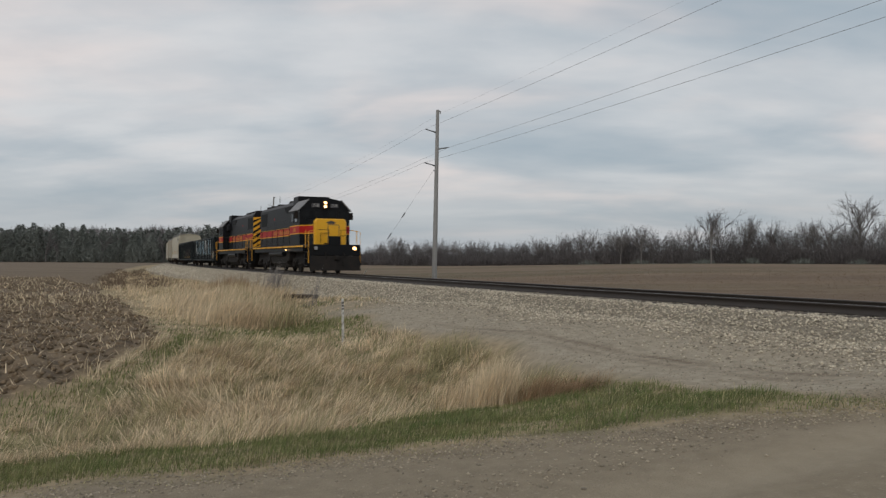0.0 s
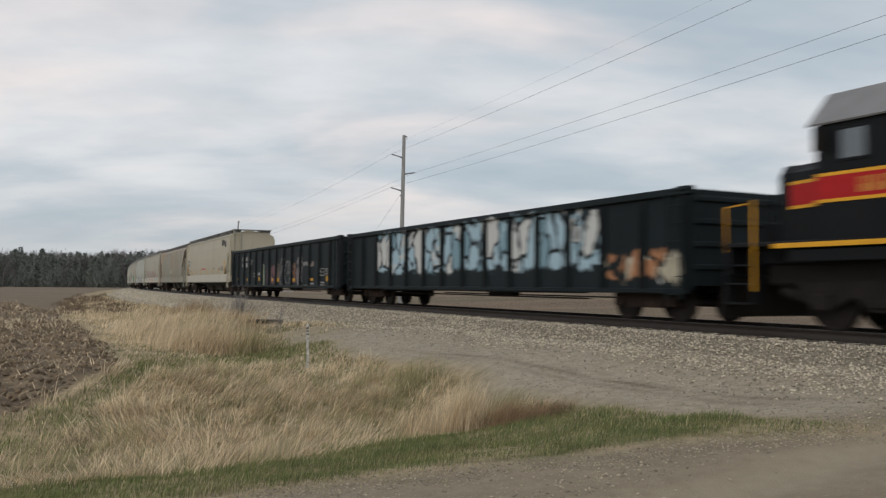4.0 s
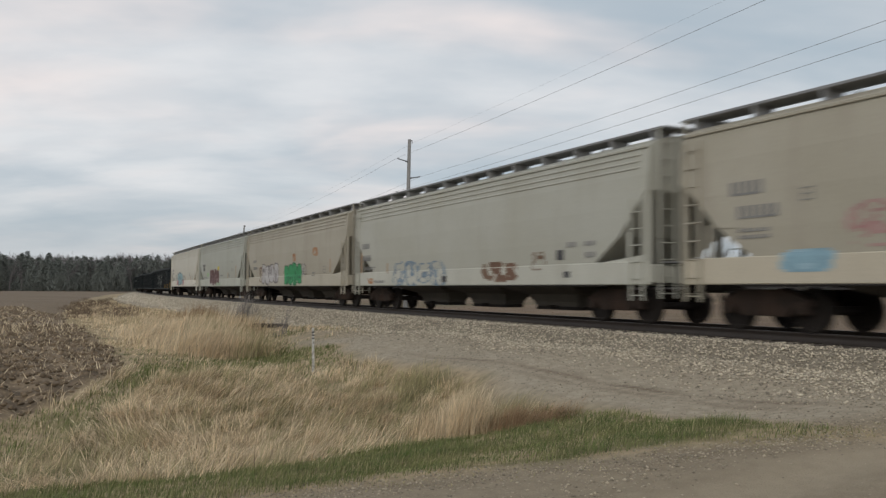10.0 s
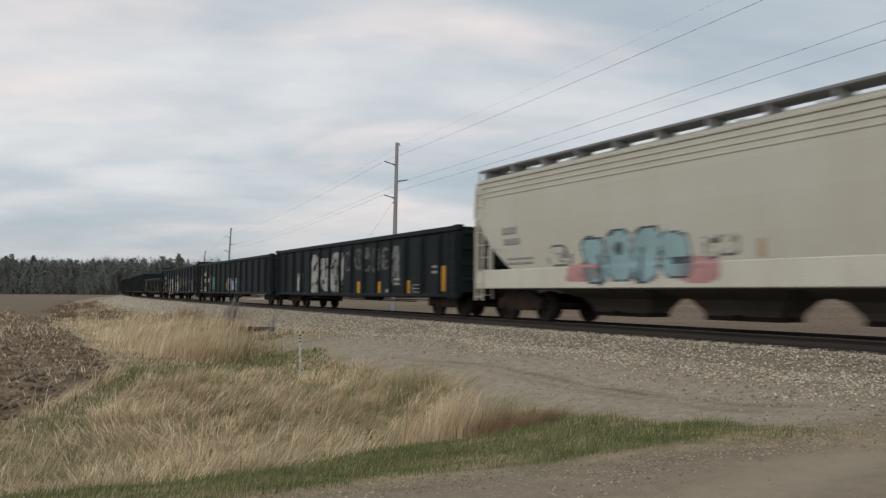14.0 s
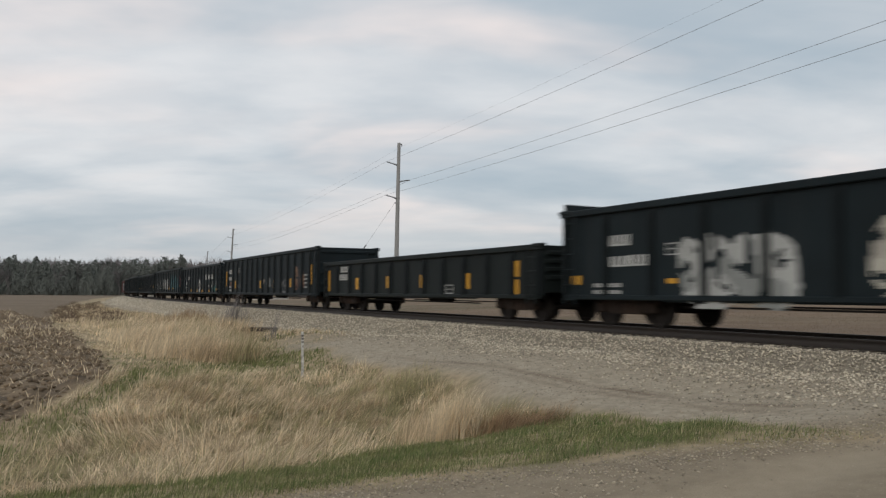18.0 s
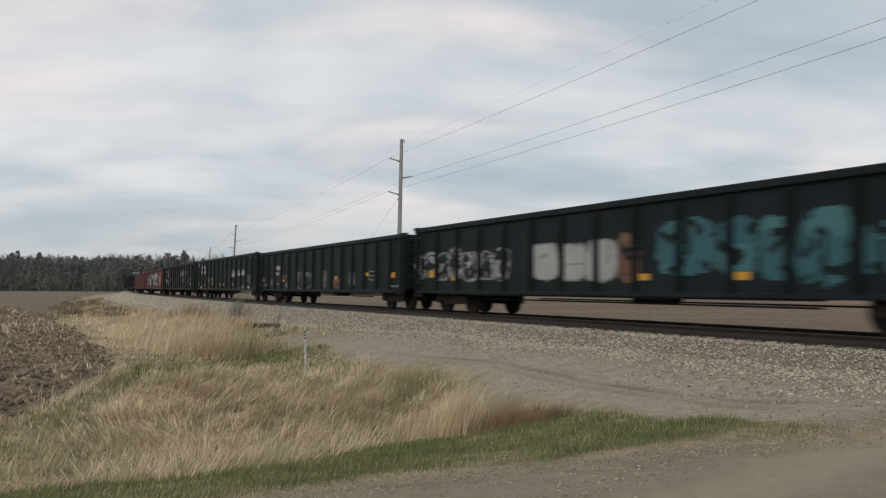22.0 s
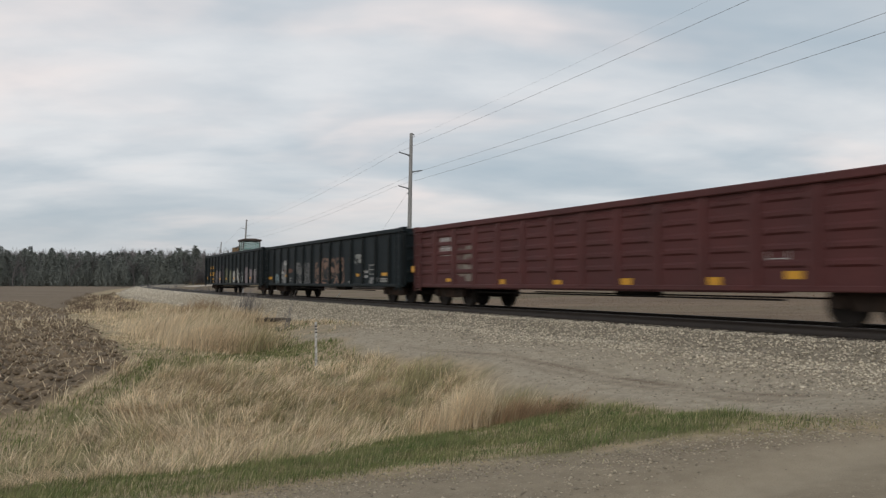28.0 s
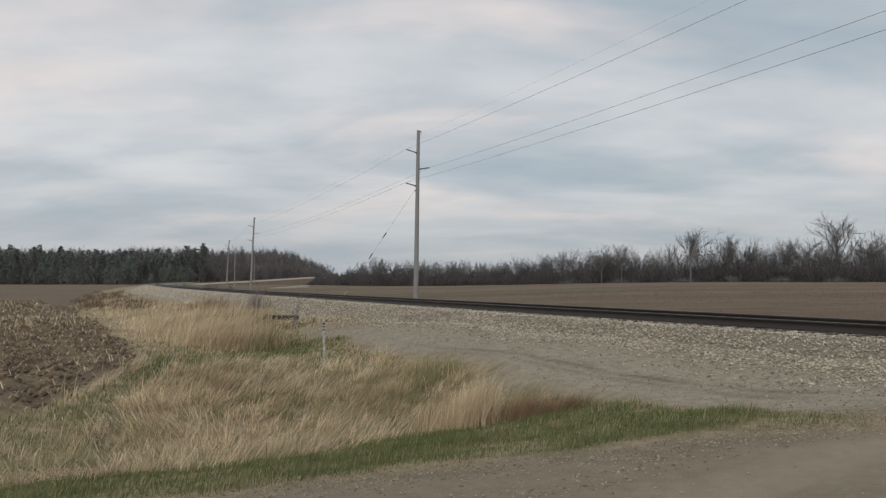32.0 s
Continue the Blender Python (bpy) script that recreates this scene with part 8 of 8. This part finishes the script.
    tags(g, [(-4.3, -1.51, 0.67, 1.84, 'ash', 'line', 3), (-6.99, -6.18, 0.65, 2.03, 'ash', 'worn', 1), (-0.91, 3.25, 0.68, 1.89, 'peach', 'line', 4), (4.7, 5.41, 1.59, 2.02, 'chalk', 'worn', 1), (6.44, 7.34, 0.73, 1.02, 'ash', 'worn', 1), (-6.56, -5.75, 1.28, 1.52, 'rust', 'worn', 1), (-5.65, -4.86, 1.27, 1.5, 'rust', 'worn', 1), (-4.31, -1.9, 0.67, 1.77, 'ash', 'line', 4), (-8.28, -7.64, 0.73, 1.24, 'frost', 'worn', 1)])
    marks(g, "reflector", [(8.08, 1.12, 0.94, 0.12), (5.04, 1.11, 0.48, 0.12), (-9.42, 1.04, 1.18, 0.14), (-6.12, 1.15, 0.43, 0.12)], M["amber"])
    marks(g, "stencil", [(5.89, 1.24, 0.42, 0.1), (5.88, 1.04, 0.41, 0.1), (7.98, 0.94, 0.85, 0.05), (7.98, 0.85, 0.85, 0.06), (4.15, 1, 0.3, 0.08), (4.15, 0.82, 0.3, 0.09), (-6.17, 1.86, 0.76, 0.24), (-7, 1.33, 0.53, 0.14), (-6.96, 1.04, 0.33, 0.11), (-5.22, 1.01, 0.41, 0.06), (-5.22, 0.88, 0.41, 0.06)], M["white_bar"])
    panels(g, [(6.82, 1.32, 0.75, 0.39)], M["white_bar"])
    CARS.append(g)
    g = gondola_car(L[24], 2.86, dark("gondola_last"), "black gondola car with grey tags, carrying a loader", 16)
    marks(g, "reflector", [(-9.4, 1.12, 0.48, 0.24), (-7.08, 1.06, 0.59, 0.15), (-4, 1.06, 0.75, 0.16), (-1.95, 1.06, 0.66, 0.14), (1.1, 1.06, 0.63, 0.13), (3.17, 1.06, 0.58, 0.12), (6.22, 1.07, 0.63, 0.12), (8.41, 1.13, 0.34, 0.22)], M["amber"])
    marks(g, "stencil", [(-7.98, 1.93, 0.35, 0.2), (-7.19, 1.94, 0.36, 0.21), (-8.05, 1.44, 0.5, 0.26), (-7.1, 1.44, 0.61, 0.28), (-7.08, 0.82, 0.59, 0.07)], M["amber"])
    panels(g, [(7.67, 1.45, 0.64, 0.32)], M["white_bar"])
    tags(g, [(-6.51, -5.63, 0.6, 1.74, 'mauve', 'fill', 1), (-5.43, -4.61, 0.67, 1.74, 'mauve', 'fill', 1), (-4.47, -3.7, 0.65, 1.67, 'mauve', 'fill', 1), (-3.57, -2.89, 0.68, 2.11, 'plum', 'worn', 1), (-2.44, -1.6, 0.68, 1.91, 'olive', 'fill', 1), (-1.36, -0.52, 0.69, 1.79, 'olive', 'fill', 1), (-0.35, 0.47, 0.69, 1.67, 'olive', 'fill', 1), (0.67, 1.53, 0.72, 1.61, 'chalk', 'fill', 1), (1.57, 2.53, 0.75, 1.82, 'chalk', 'worn', 1), (2.59, 3.32, 0.75, 1.48, 'chalk', 'worn', 1), (3.38, 4, 0.78, 1.5, 'chalk', 'line', 1), (4.69, 5.74, 0.72, 1.79, 'mauve', 'fill', 1), (5.84, 6.69, 0.74, 1.66, 'mauve', 'fill', 1), (6.77, 7.8, 0.73, 1.61, 'mauve', 'fill', 1)])
    CARS.append(g)


consist()


def scrap_heap(n, high, seed, label):
    """Scrap that lies in a gondola, peeping over its rim here and there."""
    rg = np.random.default_rng(seed)
    e = Geo()
    for _ in range(n):
        x, y = rg.uniform(-9, 9), rg.uniform(-1.1, 1.1)
        s = rg.uniform(0.15, 0.55)
        z = high * rg.uniform(0.25, 1.0) * (0.75 + 0.25 * math.sin(x * 0.9 + seed))
        e.box((x, y, 1.12 + z), (s * rg.uniform(0.5, 2.2), s, s * rg.uniform(0.15, 0.6)), 0.02, Matrix.Rotation(rg.uniform(0, 3), 3, "Z") @ Matrix.Rotation(rg.uniform(-0.5, 0.5), 3, "X"))
    e.box((0, 0, 1.35), (18.5, 2.6, 0.5), 0.05)
    return tagged(new("scrap_heap", e.mesh("scrap_heap", M["scrap"])), label, "scrap metal", kind="stuff")


def loader():
    """A wheeled loader with a glazed cab, standing in the last gondola."""
    e = new("wheel_loader")
    part("chassis", Geo().box((0, 0, 1.75), (3.2, 1.3, 0.6), 0.08).box((1.2, 0, 2.2), (1.5, 1.0, 0.6), 0.12), M["arm"], e)
    for x in (-0.9, 1.3):
        for y in (-0.85, 0.85):
            g = Geo()
            disc(g, x, y, 1.11 + 0.6, 0.6, 0.36, 18)
            w = part("wheel", g, M["rubber"], e)
            part("rim", Geo().tube((x, y * 1.18, 1.71), (x, y * 1.24, 1.71), 0.3, n=14), M["arm"], w)
    cab = part("cab", Geo().box((-0.35, 0, 2.25), (1.75, 1.55, 0.5), 0.06), M["black"], e)
    for x in (-1.18, -0.35, 0.46):
        for y in (-0.74, 0.74):
            part("pillar", Geo().box((x, y, 3.2), (0.07, 0.07, 1.5), 0.012), M["scrap"], cab)
    for x in (-0.76, 0.06):
        for y in (-0.74, 0.74):
            part("pane", Geo().box((x, y, 3.2), (0.74, 0.02, 1.36), 0.004), M["clear"], cab)
    for x in (-1.18, 0.46):
        part("pane", Geo().box((x, 0, 3.2), (0.02, 1.4, 1.36), 0.004), M["clear"], cab)
    part("roof", Geo().box((-0.35, 0, 4.0), (2.0, 1.75, 0.16), 0.06).box((-0.35, 0, 4.1), (1.3, 1.1, 0.1), 0.04), M["scrap"], cab)
    part("seat", Geo().box((-0.6, 0, 2.75), (0.5, 0.5, 0.15), 0.04).box((-0.85, 0, 3.1), (0.14, 0.5, 0.7), 0.04), M["black"], cab)
    boom = part("boom", Geo().path([(-1.4, 0, 2.0), (-3.3, 0, 2.7), (-3.8, 0, 3.45), (-4.2, 0, 3.62)], 0.17, 8).path([(-4.1, 0, 3.6), (-4.9, 0, 3.5), (-5.6, 0, 3.36)], 0.13, 8), M["arm"], e, "dull yellow digging arm")
    part("cylinder", Geo().tube((-2.9, 0.22, 2.4), (-4.0, 0.22, 3.6), 0.07).tube((-4.2, -0.2, 3.66), (-5.8, -0.2, 3.6), 0.06), M["scrap"], boom)
    part("bucket", Geo().loft([[(x, y, z) for x, z in ((-3.9, 2.4), (-3.85, 3.28), (-4.6, 3.3), (-5.55, 3.2), (-5.6, 3.62), (-5.95, 3.6), (-6.1, 3.15), (-5.9, 2.6))] for y in (-0.45, 0.45)]), M["arm"], e)
    size = Matrix.Translation((0, 0, 1.11)) @ Matrix.Diagonal((0.8, 0.8, 0.93, 1)) @ Matrix.Translation((0, 0, -1.11))
    for ob in e.children_recursive:
        ob.data.transform(size)
    return tagged(e, "wheeled loader with glazed cab and dull yellow arm", "loader")


CARGO = [(18, scrap_heap(90, 1.75, 1, "dark scrap metal heaped in a gondola car"), 0.0), (20, scrap_heap(80, 1.8, 2, "rusty scrap metal heaped in a gondola car"), 0.0), (23, scrap_heap(70, 1.55, 3, "dark scrap metal filling a gondola car"), 0.0), (24, loader(), -0.25)]


def train_pose(index, t):
    """Where a car stands at t seconds, resting with both trucks on the line."""
    mid = sum(LENGTHS[:index]) + LENGTHS[index] / 2
    s = START - SPEED * t - GAIN * t * t / 2 + mid
    half = LENGTHS[index] / 2 - 2.4
    x0, y0, _ = on_track(s - half)
    x1, y1, _ = on_track(s + half)
    return pose((x0 + x1) / 2, (y0 + y1) / 2, RAIL, 0, 0, math.degrees(math.atan2(y0 - y1, x0 - x1)))


def motions():
    """The whole train runs along the line, and its wheels turn while it passes the road."""
    for i, car in enumerate(CARS):
        turn = pose(0, 0, 0, 0, 0, 180 if i == 1 else 0)
        walk(car, [(k, train_pose(i, k) @ turn) for k in range(0, 33)])
    for i, thing, x in CARGO:
        walk(thing, [(k, train_pose(i, k) @ pose(x, 0, 0)) for k in range(0, 33)])
    for w, x, r in WHEELS:
        i = CARS.index(w.parent.parent)
        mid = sum(LENGTHS[:i]) + LENGTHS[i] / 2
        t0 = (START + mid - 38) / SPEED
        t1 = min(t0 + 3.6, 31.9)
        way = -1 if i == 1 else 1
        rows, t = [], max(t0, 0.0)
        t = round(t * FPS) / FPS
        if t > 0:
            rows.append((0, pose(x, 0, r)))
        start = SPEED * t + GAIN * t * t / 2
        angle = 0.0
        while t < t1:
            angle = way * math.degrees((SPEED * t + GAIN * t * t / 2 - start) / r)
            rows.append((t, pose(x, 0, r) @ Matrix.Rotation(radians(angle), 4, "Y")))
            t += 1 / FPS
        rows.append((32, pose(x, 0, r) @ Matrix.Rotation(radians(angle), 4, "Y")))
        walk(w, rows)


motions()
